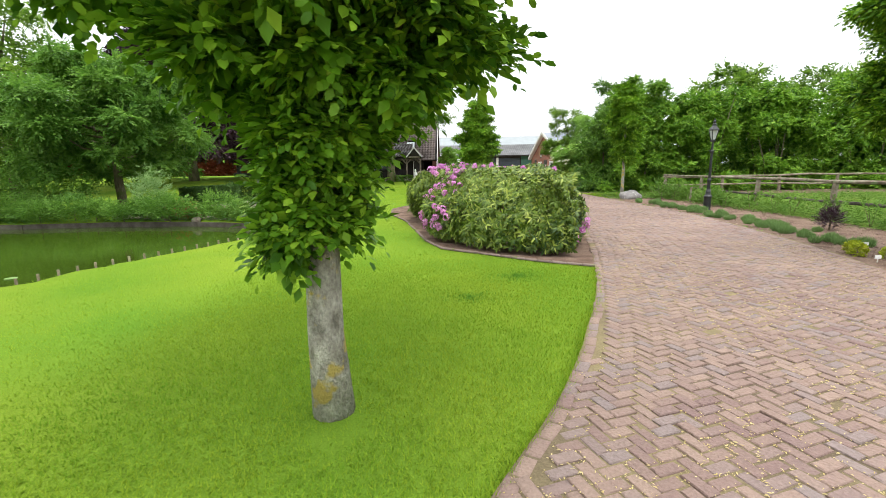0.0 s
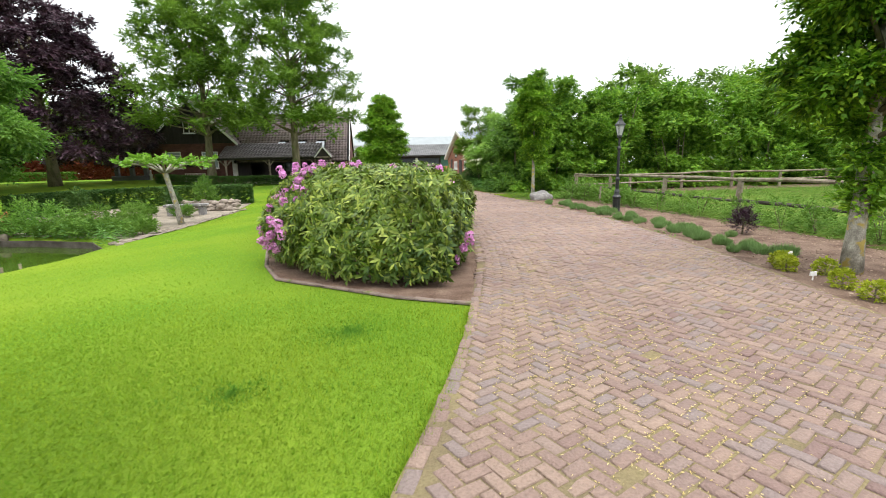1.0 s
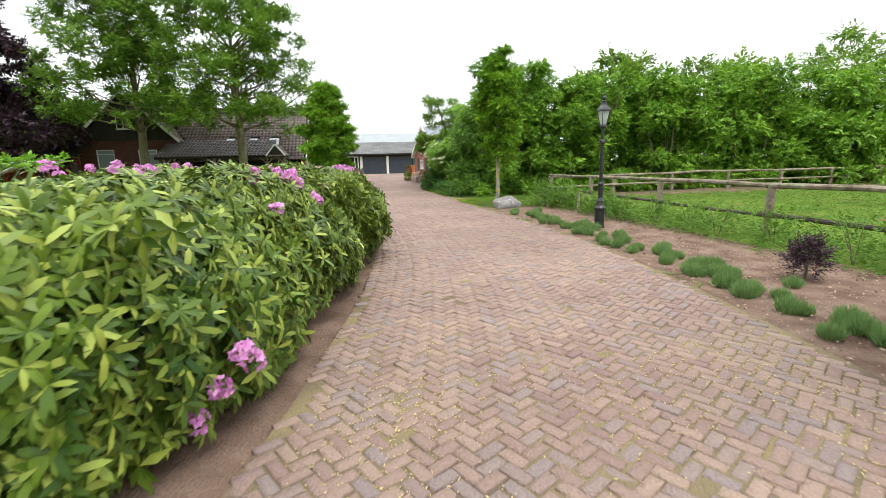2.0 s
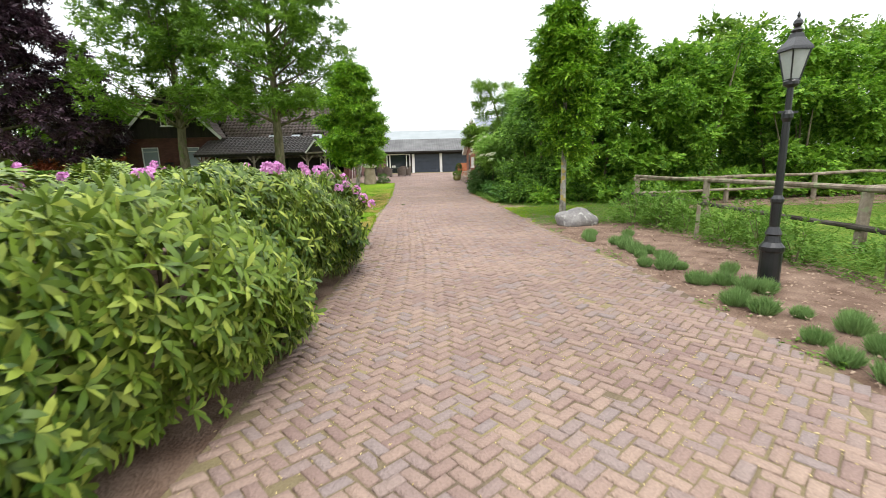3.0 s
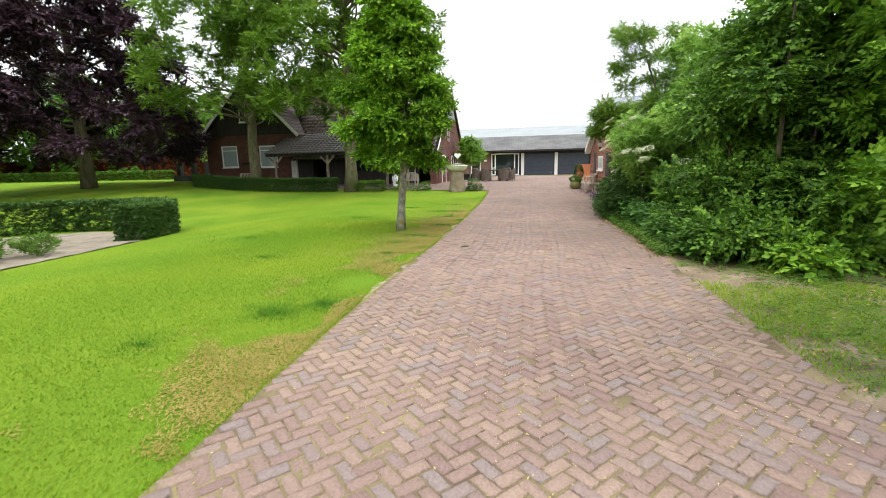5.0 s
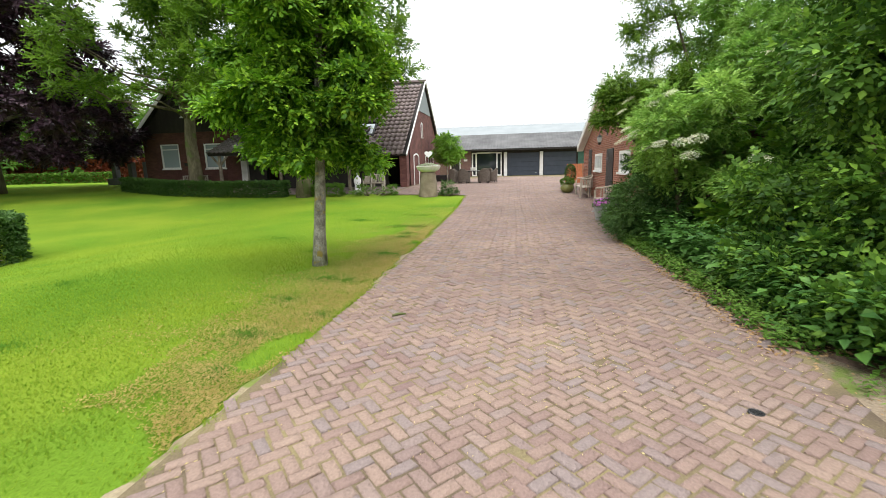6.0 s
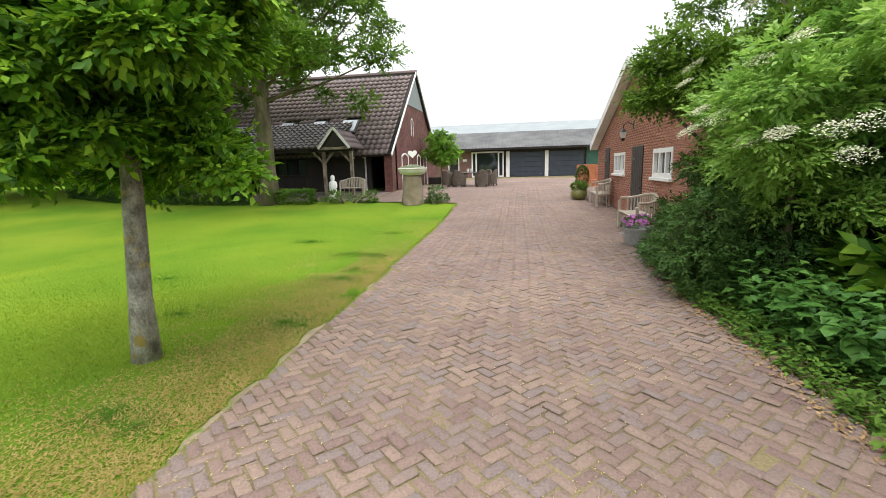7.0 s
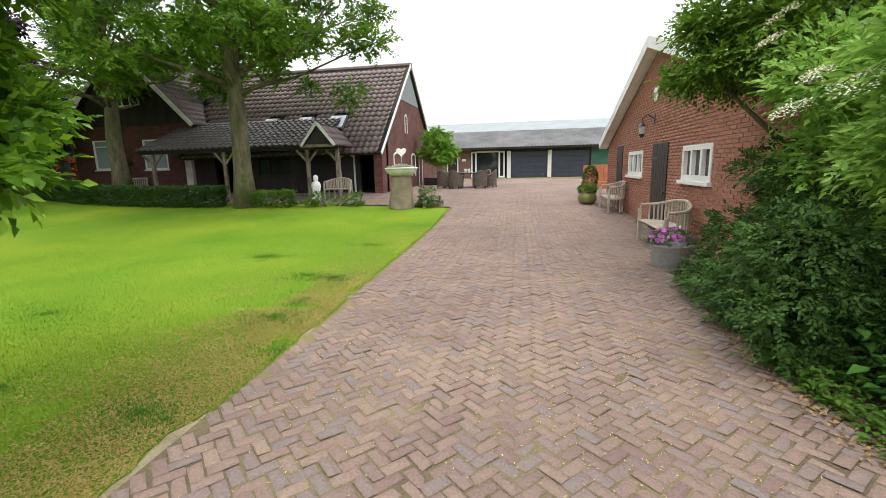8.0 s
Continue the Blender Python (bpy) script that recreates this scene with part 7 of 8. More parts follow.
part("trough", box(bmesh.new(), -0.5, 0.9, -0.3, 0.3, 0, 0.45, 0.02), M_DARKDOOR, t)

# ---------------------------------------------------------------- terrace things
bm = bmesh.new()
lathe(bm, [(0.20, 0.0), (0.20, 0.12), (0.14, 0.16), (0.15, 0.4), (0.19, 0.58), (0.17, 0.72), (0.07, 0.80), (0.10, 0.88), (0.09, 0.98), (0.03, 1.04)], 14)
for v in bm.verts:
    v.co.x *= 1 + 0.12 * noise.noise(v.co * 7)
st = part("garden_statue", bm, M_WHITE, smooth=True)
st.matrix_basis = pose(-3.45, 42.6, ground_at(-3.45, 42.6))
tagged(st, "white stone garden statue beside the veranda", "statue")
slat_bench(-2.7, 42.9, 90, "weathered wooden bench behind the low hedge", 1.1)
t = thing("house_bench", -15.5, 45.75, FL, "slatted wooden bench under the house window", "bench")
for k in range(14):
    part("slat", box(bmesh.new(), -0.85 + 0.125 * k, -0.85 + 0.125 * k + 0.05, 0.28, 0.31, 0.4, 0.85, 0.004), M_TEAK, t)
part("top_rail", box(bmesh.new(), -0.9, 0.9, 0.27, 0.32, 0.85, 0.91, 0.006), M_TEAK, t)
for k in range(4):
    part("seat_slat", box(bmesh.new(), -0.9, 0.9, -0.15 + 0.11 * k, -0.06 + 0.11 * k, 0.41, 0.44, 0.004), M_TEAK, t)
for sx in (-0.85, 0.85):
    for sy in (-0.12, 0.28):
        part("leg", box(bmesh.new(), sx - 0.03, sx + 0.03, sy - 0.03, sy + 0.03, 0, 0.62 if sy < 0 else 0.9, 0.004), M_TEAK, t)
    part("armrest", box(bmesh.new(), sx - 0.035, sx + 0.035, -0.16, 0.3, 0.62, 0.66, 0.005), M_TEAK, t)
t = thing("window_box", -15.9, 46.15, 1.95, "small hanging flower box on the brick wall", "planter")
part("trough", box(bmesh.new(), -0.3, 0.3, -0.08, 0.14, 0, 0.18, 0.008), M_DARKWOOD_SHADE, t)
p = unit(rng.normal(0, 1, (60, 3))) * [0.3, 0.08, 0.1] + [0, 0.02, 0.22]
v, f = sprays(rng, p, unit(p), 0.08, 4, 0.05, 0.2)
array_mesh("foliage", v, f, M_REDHEDGE, t, "reddish flowers")
# garden seat group far on the lawn, beside the house
t = thing("garden_planter", -21.6, 47.5, ground_at(-21.6, 47.5), "dark stone planter with pillars beside the house", "planter")
part("trough", box(bmesh.new(), -1.6, 1.6, -0.4, 0.4, 0, 0.42, 0.03), M_FIBRE, t)
for x in (-1.3, 0.0, 1.2):
    part("pillar", box(bmesh.new(), x - 0.16, x + 0.16, -0.1, 0.3, 0.4, 1.5, 0.03), M_FIBRE, t)
bm = lathe(bmesh.new(), [(0.12, 0.0), (0.1, 0.2), (0.14, 0.34), (0.06, 0.44), (0.09, 0.52), (0.03, 0.6)], 10)
ob = part("white_ornament", bm, M_WHITE, smooth=True)
ob.matrix_basis = pose(-19.9, 47.3, ground_at(-19.9, 47.3) + 0.35)
ob.location.z = ground_at(-19.9, 47.3)
ob.scale = (1, 1, 1.6)
tagged(ob, "small white garden ornament near the house corner", "ornament")

# ---------------------------------------------------------------- rock garden by the pond
rng = np.random.default_rng(141)
t = thing("plane_tree", -5.2, 17.45, ground_at(-5.2, 17.45), "table-trained plane tree with flat leafy top", "tree")
part("trunk", tube(bmesh.new(), [(0, 0, -0.1), (-0.1, 0.05, 0.6), (-0.27, 0.1, 1.3), (-0.36, 0.12, 1.72)], [0.105, 0.085, 0.072, 0.085], 10, 0.06, rng), M_BARK, t, smooth=True)
tips = []
for k in range(9):
    a = k * 2 * math.pi / 9 + 0.2
    L = rng.uniform(1.15, 1.5)
    c, d = math.cos(a), math.sin(a)
    part("limb", tube(bmesh.new(), [(-0.36, 0.12, 1.68), (-0.36 + 0.4 * L * c, 0.12 + 0.4 * L * d, 1.96), (-0.36 + L * c, 0.12 + L * d, 2.04 + rng.normal(0, 0.03))], [0.045, 0.034, 0.016], 7), M_BARK, t, smooth=True)
    for w in np.linspace(0.35, 1.0, 7):
        tips.append((-0.36 + w * L * c + rng.normal(0, 0.12), 0.12 + w * L * d + rng.normal(0, 0.12), 2.04 + rng.normal(0, 0.05)))
tips = np.array(tips)
v, f = sprays(rng, np.repeat(tips, 4, 0), unit(rng.normal(0, 1, (len(tips) * 4, 3)) * [1, 1, 0.3] + [0, 0, 0.5]), 0.22, 6, 0.12, 0.1, slim=0.8)
array_mesh("crown", v, f, M_MAPLE, t)

GREY = "rough brown-grey stone of the rock garden"
for k in range(54):
    # loose wall curving in front of the hedge
    f = (k // 3) / 17
    lay = k % 3
    x = -4.95 - 3.3 * f + rng.normal(0, 0.06)
    y = 22.3 + 1.5 * math.sin(f * 2.0) + rng.normal(0, 0.06) + 0.06 * lay
    stone("rockery_stone", x, y, (rng.uniform(0.28, 0.5), rng.uniform(0.25, 0.4), rng.uniform(0.17, 0.24)), int(rng.integers(1, 400)), M_ROCK, GREY, "stone", "rockery stones", 0.0, ground_at(x, y) + 0.15 * lay, cuts=2)
for k in range(40):
    f = k / 39
    x = -10.6 - 1.2 * math.sin(f * 3) + rng.normal(0, 0.35)
    y = 16.6 + 6.0 * f + rng.normal(0, 0.25)
    stone("rockery_stone", x, y, (rng.uniform(0.3, 0.7), rng.uniform(0.25, 0.5), rng.uniform(0.14, 0.28)), int(rng.integers(1, 400)), M_ROCK, GREY, "stone", "rockery stones", cuts=2)
for k in range(44):
    f = k / 43
    x = -5.05 + 0.5 * f + rng.normal(0, 0.08)
    y = 13.4 + 8.6 * f + rng.normal(0, 0.1)
    stone("edging_stone", x, y, (rng.uniform(0.14, 0.26), rng.uniform(0.12, 0.2), rng.uniform(0.05, 0.09)), int(rng.integers(1, 400)), M_ROCK, "small pale edging stone between lawn and gravel", "stone", "edging stones", cuts=2)
for k in range(2):
    f = 0.35 + k / 6
    x = -6.6 - 8.0 * f + rng.normal(0, 0.1)
    y = 15.0 + 1.2 * math.sin(min(1, f * 1.4) * 1.57) + rng.normal(0, 0.1)
    stone("bank_stone", x, y, (rng.uniform(0.25, 0.5), rng.uniform(0.2, 0.4), rng.uniform(0.15, 0.25)), int(rng.integers(1, 400)), M_ROCK, "stone on the far bank at the water's edge", "stone", "bank stones", 0.3, cuts=2)
# plants of the rock garden and the far bank


def bush_row(label, pts, r, h, n, size, mat, name="rockery_plant", slim=0.4):
    for x, y in pts:
        t = thing(name, x, y, ground_at(x, y), label, "shrub", label)
        s = rng.uniform(0.75, 1.3)
        p = unit(rng.normal(0, 1, (n, 3))) * [r * s, r * s, h * s * 0.5] * rng.uniform(0.5, 1, (n, 1)) + [0, 0, h * s * 0.5]
        v, f = sprays(rng, p, unit(p * [1, 1, 0.6] + [0, 0, 0.3]), r * 0.5, 7, size, 0.0, slim=slim)
        array_mesh("foliage", v, f, mat, t)
        part("stem", tube(bmesh.new(), [(0, 0, -0.05), (0, 0, h * 0.5)], [0.02, 0.01], 5), M_OAKBARK, t)


bush_row("lush green waterside plant beside the pond", [(-5.3 - 0.42 * k + rng.normal(0, 0.12), 14.7 + 0.16 * k + 0.6 * rng.uniform(0, 1)) for k in range(11)], 0.34, 0.38, 120, 0.10, M_WEED)
bush_row("pale grassy plant in the rock garden", [(-6.1, 16.8), (-6.6, 15.6), (-7.2, 17.6), (-8.3, 17.2), (-7.6, 19.4), (-9.0, 18.6), (-9.6, 20.6), (-8.2, 21.6), (-6.4, 20.5), (-9.4, 23.0), (-6.3, 25.0), (-6.5, 24.0), (-7.5, 24.6)], 0.38, 0.42, 140, 0.12, M_WEED, slim=0.25)
bush_row("reddish heather-like plant in the rock garden", [(-10.6, 17.0), (-11.4, 18.0), (-9.9, 16.4), (-11.0, 17.2)], 0.5, 0.45, 120, 0.1, M_TERRACOTTA)
bush_row("shaggy waterside growth on the far bank", [(-9.0 - 0.8 * k + rng.normal(0, 0.3), 15.75 + rng.uniform(0, 0.7)) for k in range(22)], 0.7, 0.8, 240, 0.13, M_WILLOW, slim=0.3)
n = 4200
xx, yy = rng.uniform(-22, -5.2, n), rng.uniform(13.4, 17.4, n)
dd = outside(POND, xx, yy)
ok = (dd > -0.08) & (dd < 0.85)
xx, yy = xx[ok], yy[ok]
half = len(xx) // 2
leafy_patch("bank_weeds", "dense green weeds hanging over the far edge of the pond", list(zip(xx[:half], yy[:half])), 0.42, 0.12, 6, M_NETTLE, 147, slim=0.4)
leafy_patch("bank_sedge", "grey-green sedge along the far edge of the pond", list(zip(xx[half:], yy[half:])), 0.5, 0.16, 6, M_WILLOW, 148, slim=0.16)
edging = thing("pond_edging", -5.2, 13.4, -0.6, "dark weathered boards edging the far side of the pond", "edging")
for (ax, ay), (bx, by) in zip(POND[8:15], POND[9:16]):
    m = Vector((by - ay, ax - bx, 0)).normalized() * 0.1
    if outside(POND, np.array([(ax + bx) / 2 + m.x]), np.array([(ay + by) / 2 + m.y]))[0] > 0:
        m = -m
    part("board", bar(bmesh.new(), (ax + m.x + 5.2, ay + m.y - 13.4, 0.12), (bx + m.x + 5.2, by + m.y - 13.4, 0.12), 0.035, 0.26, 0.006), M_DARKTIMBER, edging)
bush_row("silvery willow shrub on the bank", [(-11.2, 16.4), (-11.6, 16.8)], 0.6, 1.9, 200, 0.12, M_LAVENDER, slim=0.3)
bush_row("tall leafy bush at the water's end", [(-17.5, 17.2), (-19.5, 17.4), (-21.5, 17.6), (-23.5, 17.2), (-16, 17.8), (-26, 16.8), (-28.5, 15)], 1.1, 2.0, 260, 0.18, M_WILLOW, slim=0.35)
bush_row("pale green upright shrub beside the clipped hedge", [(-6.75, 23.9)], 0.5, 1.75, 260, 0.10, M_WEED)
bush_row("dark conifer by the clipped hedge", [(-7.6, 22.6), (-11.2, 22.4)], 0.4, 1.35, 240, 0.1, M_BOX)
t = thing("stone_bench", -6.6, 21.4, ground_at(-6.6, 21.4) + 0.02, "low grey stone bench on the gravel", "bench")
part("seat", box(bmesh.new(), -0.8, 0.8, -0.22, 0.22, 0.36, 0.46, 0.015), M_STONE, t)
for s in (-0.6, 0.6):
    part("foot", box(bmesh.new(), s - 0.1, s + 0.1, -0.18, 0.18, -0.02, 0.362, 0.01), M_STONE, t)
for k in range(24):
    f = k / 23
    i = f * 6
    pts = [(-8.05, 3.6), (-7.6, 5.5), (-7.2, 6.8), (-6.9, 8.0), (-6.45, 9.1), (-5.95, 10.1), (-5.5, 11.1)]
    a, b = pts[min(5, int(i))], pts[min(5, int(i)) + 1]
    w = i - min(5, int(i))
    x, y = a[0] + (b[0] - a[0]) * w + 0.06, a[1] + (b[1] - a[1]) * w
    t = part("pond_stake", box(bmesh.new(), -0.017, 0.017, -0.017, 0.017, -0.3, 0.095, 0.004), M_GREYWOOD)
    t.matrix_basis = pose(x, y, ground_at(x, y))
    tagged(t, "short pale wooden stake at the pond's edge", "stake", "stakes along the pond")
    

# water lilies near the bank
for x, y, r in [(-8.5, 7.7, 0.13), (-8.75, 7.95, 0.11), (-8.35, 8.0, 0.1), (-8.95, 7.6, 0.12), (-8.65, 7.4, 0.09)]:
    t = thing("water_lily", x, y, -0.52, "flat green lily pad floating on the pond", "water lily", "lily pads")
    bm = bmesh.new()
    cut = rng.uniform(0, 6.28)
    ring = [(r * math.cos(cut + a), r * math.sin(cut + a)) for a in np.linspace(0.22, 6.06, 18)]
    prism(bm, [(0.0, 0.0)] + ring, "x", 0.004, 0.012)
    bmesh.ops.rotate(bm, verts=bm.verts[:], matrix=Matrix.Rotation(math.radians(90), 3, "X"))
    bmesh.ops.translate(bm, verts=bm.verts[:], vec=(0, 0, 0.006 - min(v.co.z for v in bm.verts)))
    part("pad", bm, M_LAVENDER, t)
# ---------------------------------------------------------------- lawn grass
rng = np.random.default_rng(201)


def blades(n, x, y, h, w, mat, name, label, lift=0.0, lay=(0.2, 1.5)):
    base = np.stack([x, y, height(x, y) + lift], 1)
    a = rng.uniform(0, 2 * math.pi, n)
    lean = rng.uniform(lay[0], lay[1], n)
    ax = unit(np.stack([np.cos(a) * lean, np.sin(a) * lean, np.ones(n)], 1))
    side = np.stack([-np.sin(a), np.cos(a), np.zeros(n)], 1) * (w / 2)[:, None]
    v = np.stack([base - side, base + side, base + ax * h[:, None]], 1).reshape(-1, 3)
    f = np.arange(n * 3).reshape(-1, 3)
    ob = array_mesh(name, v, f, mat)
    return tagged(ob, label, "grass", kind="stuff")


def sand_width(y):
    """How far the washed-out sand reaches into the lawn beside the drive."""
    y = np.asarray(y, float)
    w = 0.03 * np.sin(y * 1.7 + 0.6) + 0.03 * np.sin(y * 4.3) + 0.02 * np.sin(y * 11.0) + 0.012 * np.sin(y * 29.0 + 1.0)
    return np.clip(w + 0.09 * np.exp(-((y - 27.9) / 0.9) ** 2) + 0.05 * np.exp(-((y - 22.9) / 1.2) ** 2), -0.02, 0.2) * (ss(19.5, 20.5, y) - ss(32, 33, y))


def on_lawn(x, y):
    ok = (x < along(LEFT_EDGE, y) - 0.015 - np.maximum(0, sand_width(y))) & (outside(np.array(RHODO_BED), x, y) > 0.02) & (outside(POND, x, y) > 0.12) & (y < 40.4)
    return ok & (outside(np.array(ROCKBED), x, y) > 0.1)


def lawn_field(n, x0, x1, y0, y1):
    x, y = rng.uniform(x0, x1, n), rng.uniform(y0, y1, n)
    soft = np.minimum(np.minimum(ss(x0, x0 + 2.0, x), 1 - ss(y1 - 3.0, y1, y)), ss(y0 - 2.0, y0 + 0.6, y))
    ok = on_lawn(x, y) & (rng.uniform(0, 1, n) < soft)
    return x[ok], y[ok]


fx, fy = [], []
for n, x0, x1, y0, y1 in ((330000, -8.0, 3.3, 0.8, 40.0), (200000, -3.4, 2.4, 1.0, 8.0), (200000, -2.5, 3.3, 18.2, 31)):
    x, y = lawn_field(n, x0, x1, y0, y1)
    fx.append(x)
    fy.append(y)
fx, fy = np.concatenate(fx), np.concatenate(fy)
n = len(fx)
# bare, trodden strips by the drive and under the trees carry less grass
bare = np.zeros(n)
for cx, cy, r in ((-0.55, 2.3, 0.28), (1.95, 26.6, 0.75), (2.35, 24.2, 0.65), (2.6, 28.0, 0.6), (2.3, 30.6, 0.5), (2.55, 22.6, 0.4), (0.97, 5.74, 0.1)):
    bare = np.maximum(bare, 1 - ss(r * 0.3, r, np.hypot((fx - cx), (fy - cy) * 0.6)))
keep = rng.uniform(0, 1, n) > bare * 0.8
fx, fy = fx[keep], fy[keep]
n = len(fx)
blades(n, fx, fy, rng.uniform(0.014, 0.036, n), rng.uniform(0.005, 0.009, n), M_BLADE, "lawn_grass", "short mown grass of the lawn")
# shaggy edge over the clinkers
yy = rng.uniform(0.5, 40.4, 30000)
xx = along(LEFT_EDGE, yy) - np.abs(rng.normal(0, 0.05, len(yy))) + 0.045 + 0.03 * np.sin(yy * 2.3) * np.sin(yy * 0.9 + 1)
ok = ((yy < 6.1) | (yy > 18.2)) & (sand_width(yy) < 0.05)
n = int(ok.sum())
blades(n, xx[ok], yy[ok], rng.uniform(0.03, 0.075, n), rng.uniform(0.004, 0.009, n), M_BLADE, "lawn_edge", "shaggy grass fringe along the drive")
# darker, longer tufts in the lawn
for k, (tx, ty, r, m) in enumerate([(0.97, 5.74, 0.32, 1500), (0.29, 4.78, 0.3, 900), (2.15, 21.3, 0.3, 3200), (2.55, 21.62, 0.22, 2200), (2.22, 30.2, 0.32, 3600), (2.1, 31.9, 0.3, 2000), (2.38, 28.35, 0.28, 3000), (2.3, 24.5, 0.32, 2400), (2.15, 26.6, 0.3, 1800), (0.15, 33.3, 0.4, 1500), (1.5, 20.3, 0.35, 900), (2.5, 23.8, 0.4, 900), (2.2, 30.8, 0.45, 1000), (1.6, 32.0, 0.5, 900), (0.2, 24.0, 0.5, 900), (-1.5, 26.0, 0.6, 900), (1.7, 34.6, 0.5, 800), (-0.5, 30.0, 0.6, 800), (1.0, 28.5, 0.5, 800), (2.75, 25.1, 0.25, 900), (2.45, 26.5, 0.4, 1800), (2.6, 28.3, 0.35, 1600), (2.1, 25.6, 0.45, 1800), (2.75, 29.4, 0.3, 1200)]):
    a, q = rng.uniform(0, 2 * math.pi, m), r * np.abs(rng.normal(0, 0.8, m))
    q = q * (1 + 0.45 * np.sin(2 * a + 1.7 * k) + 0.35 * np.sin(5 * a + 2.9 * k))
    x, y = tx + q * np.cos(a), ty + q * np.sin(a) * 0.8
    ok = on_lawn(x, y)
    blades(int(ok.sum()), x[ok], y[ok], rng.uniform(0.015, 0.05, int(ok.sum())), rng.uniform(0.004, 0.008, int(ok.sum())), M_TUFT, "grass_tuft", "darker longer tuft in the lawn")
# thin grass on the trodden verge
m = 80000
xx, yy = rng.uniform(6.8, 10.4, m), rng.uniform(19.6, 24.2, m)
thick = np.array([noise.noise(Vector((a * 1.3, b * 1.1, 5.5))) + 0.45 * noise.noise(Vector((a * 4.1, b * 3.7, 2.2))) for a, b in zip(xx, yy)])
thick = thick + 0.4 * (1 - ss(0.2, 0.9, xx - along(RIGHT_EDGE, yy))) * (1 - ss(22.6, 23.2, yy)) - 0.5 * ss(22.9, 23.4, yy)
ok = (outside(np.array(VERGE), xx, yy) < -0.06) & (rng.uniform(0, 1, m) < np.clip(thick * 2.4 + 0.22, 0, 0.9)) & (xx > along(RIGHT_EDGE, yy) + 0.03)
n = int(ok.sum())
blades(n, xx[ok], yy[ok], rng.uniform(0.025, 0.06, n), rng.uniform(0.005, 0.009, n), M_BLADE, "verge_grass", "thin green grass on the trodden earth", 0.02)
# dry, trodden strip
m = 260000
yy = rng.uniform(19, 37, m)
xx = along(LEFT_EDGE, yy) - np.abs(rng.normal(0.0, 0.75, m))
worn = np.array([noise.noise(Vector((a * 1.1, b * 0.8, 3.3))) + 0.5 * noise.noise(Vector((a * 3.1, b * 2.6, 7.1))) for a, b in zip(xx, yy)])
worn += 0.5 * np.exp(-((xx - 1.85) ** 2 + (yy - 27.0) ** 2) / 0.5) + 0.35 * np.exp(-((along(LEFT_EDGE, yy) - xx) / 0.35) ** 2) + 0.24 * ss(23, 28, yy)
ok = (rng.uniform(0, 1, m) < np.clip(worn * 2.1 - 0.08, 0, 0.58) * (1 - 0.85 * ss(30.5, 33.0, yy))) & on_lawn(xx, yy)
n = int(ok.sum())
blades(n, xx[ok], yy[ok], rng.uniform(0.016, 0.038, n), rng.uniform(0.006, 0.011, n), M_DRY, "dry_grass", "dry straw-coloured grass beside the drive", 0.012, (1.5, 5.0))

# pale sand washed out along the drive's edge
ey = np.arange(20.0, 33.0, 0.08)
ew = sand_width(ey)
ex = along(LEFT_EDGE, ey)
outer = np.stack([ex - ew, ey, height(ex - ew, ey) + 0.014], 1)
inner = np.stack([ex + 0.07, ey, height(ex, ey) + 0.027], 1)
m = len(ey)
q = np.stack([np.arange(m - 1), np.arange(m - 1) + m, np.arange(m - 1) + m + 1, np.arange(m - 1) + 1], 1)
tagged(array_mesh("sandy_edge", np.concatenate([outer, inner]), q, M_SANDY), "pale sandy strip between lawn and drive", "sand", kind="structure")

# ---------------------------------------------------------------- clinkers of the drive, herringbone following the curve
cy_ = np.arange(-9, 66.5, 0.25)
mid = np.array([((along(LEFT_EDGE, min(y, 40.6)) + along(RIGHT_EDGE, min(y, 31.0))) / 2, y) for y in cy_])
for _ in range(12):
    mid[1:-1] = (mid[:-2] + 2 * mid[1:-1] + mid[2:]) / 4
step = np.hypot(*np.diff(mid, axis=0).T)
S = np.concatenate([[0], np.cumsum(step)])
tan = np.gradient(mid, axis=0)
tan = tan / np.hypot(tan[:, 0], tan[:, 1])[:, None]
for _ in range(20):
    tan[1:-1] = (tan[:-2] + 2 * tan[1:-1] + tan[2:]) / 4


def strip(s, v):
    """From along and across the drive to the plan."""
    cx, cy = np.interp(s, S, mid[:, 0]), np.interp(s, S, mid[:, 1])
    tx, ty = np.interp(s, S, tan[:, 0]), np.interp(s, S, tan[:, 1])
    return cx + ty * v, cy - tx * v


BL, BW = 0.160, 0.080
c45 = math.sqrt(0.5)
# herringbone in its own frame: cells (i, j) of one brick width
reach = 620
ii, jj = [], []
for j in range(-reach, reach):
    for i in range(-reach, reach):
        k = (i - j) % 4
        if k not in (0, 3):
            continue
        # turned by 45 degrees: along = (i + j), across = (i - j)
        s = (i + j) * BW * c45
        v = (i - j) * BW * c45
        if 0.1 < s + 3 < S[-1] and abs(v) < 9.5:
            ii.append(i)
            jj.append(j)
ii, jj = np.array(ii), np.array(jj)
kind = (ii - jj) % 4
# a brick starts at its cell: kind 0 lies along i, kind 3 along j
gap = 0.0053
lx = np.where(kind == 0, BL, BW)
ly = np.where(kind == 0, BW, BL)
x0, y0 = ii * BW, jj * BW
jit = rng.normal(0, 0.0035, (len(ii), 2))
corner = []
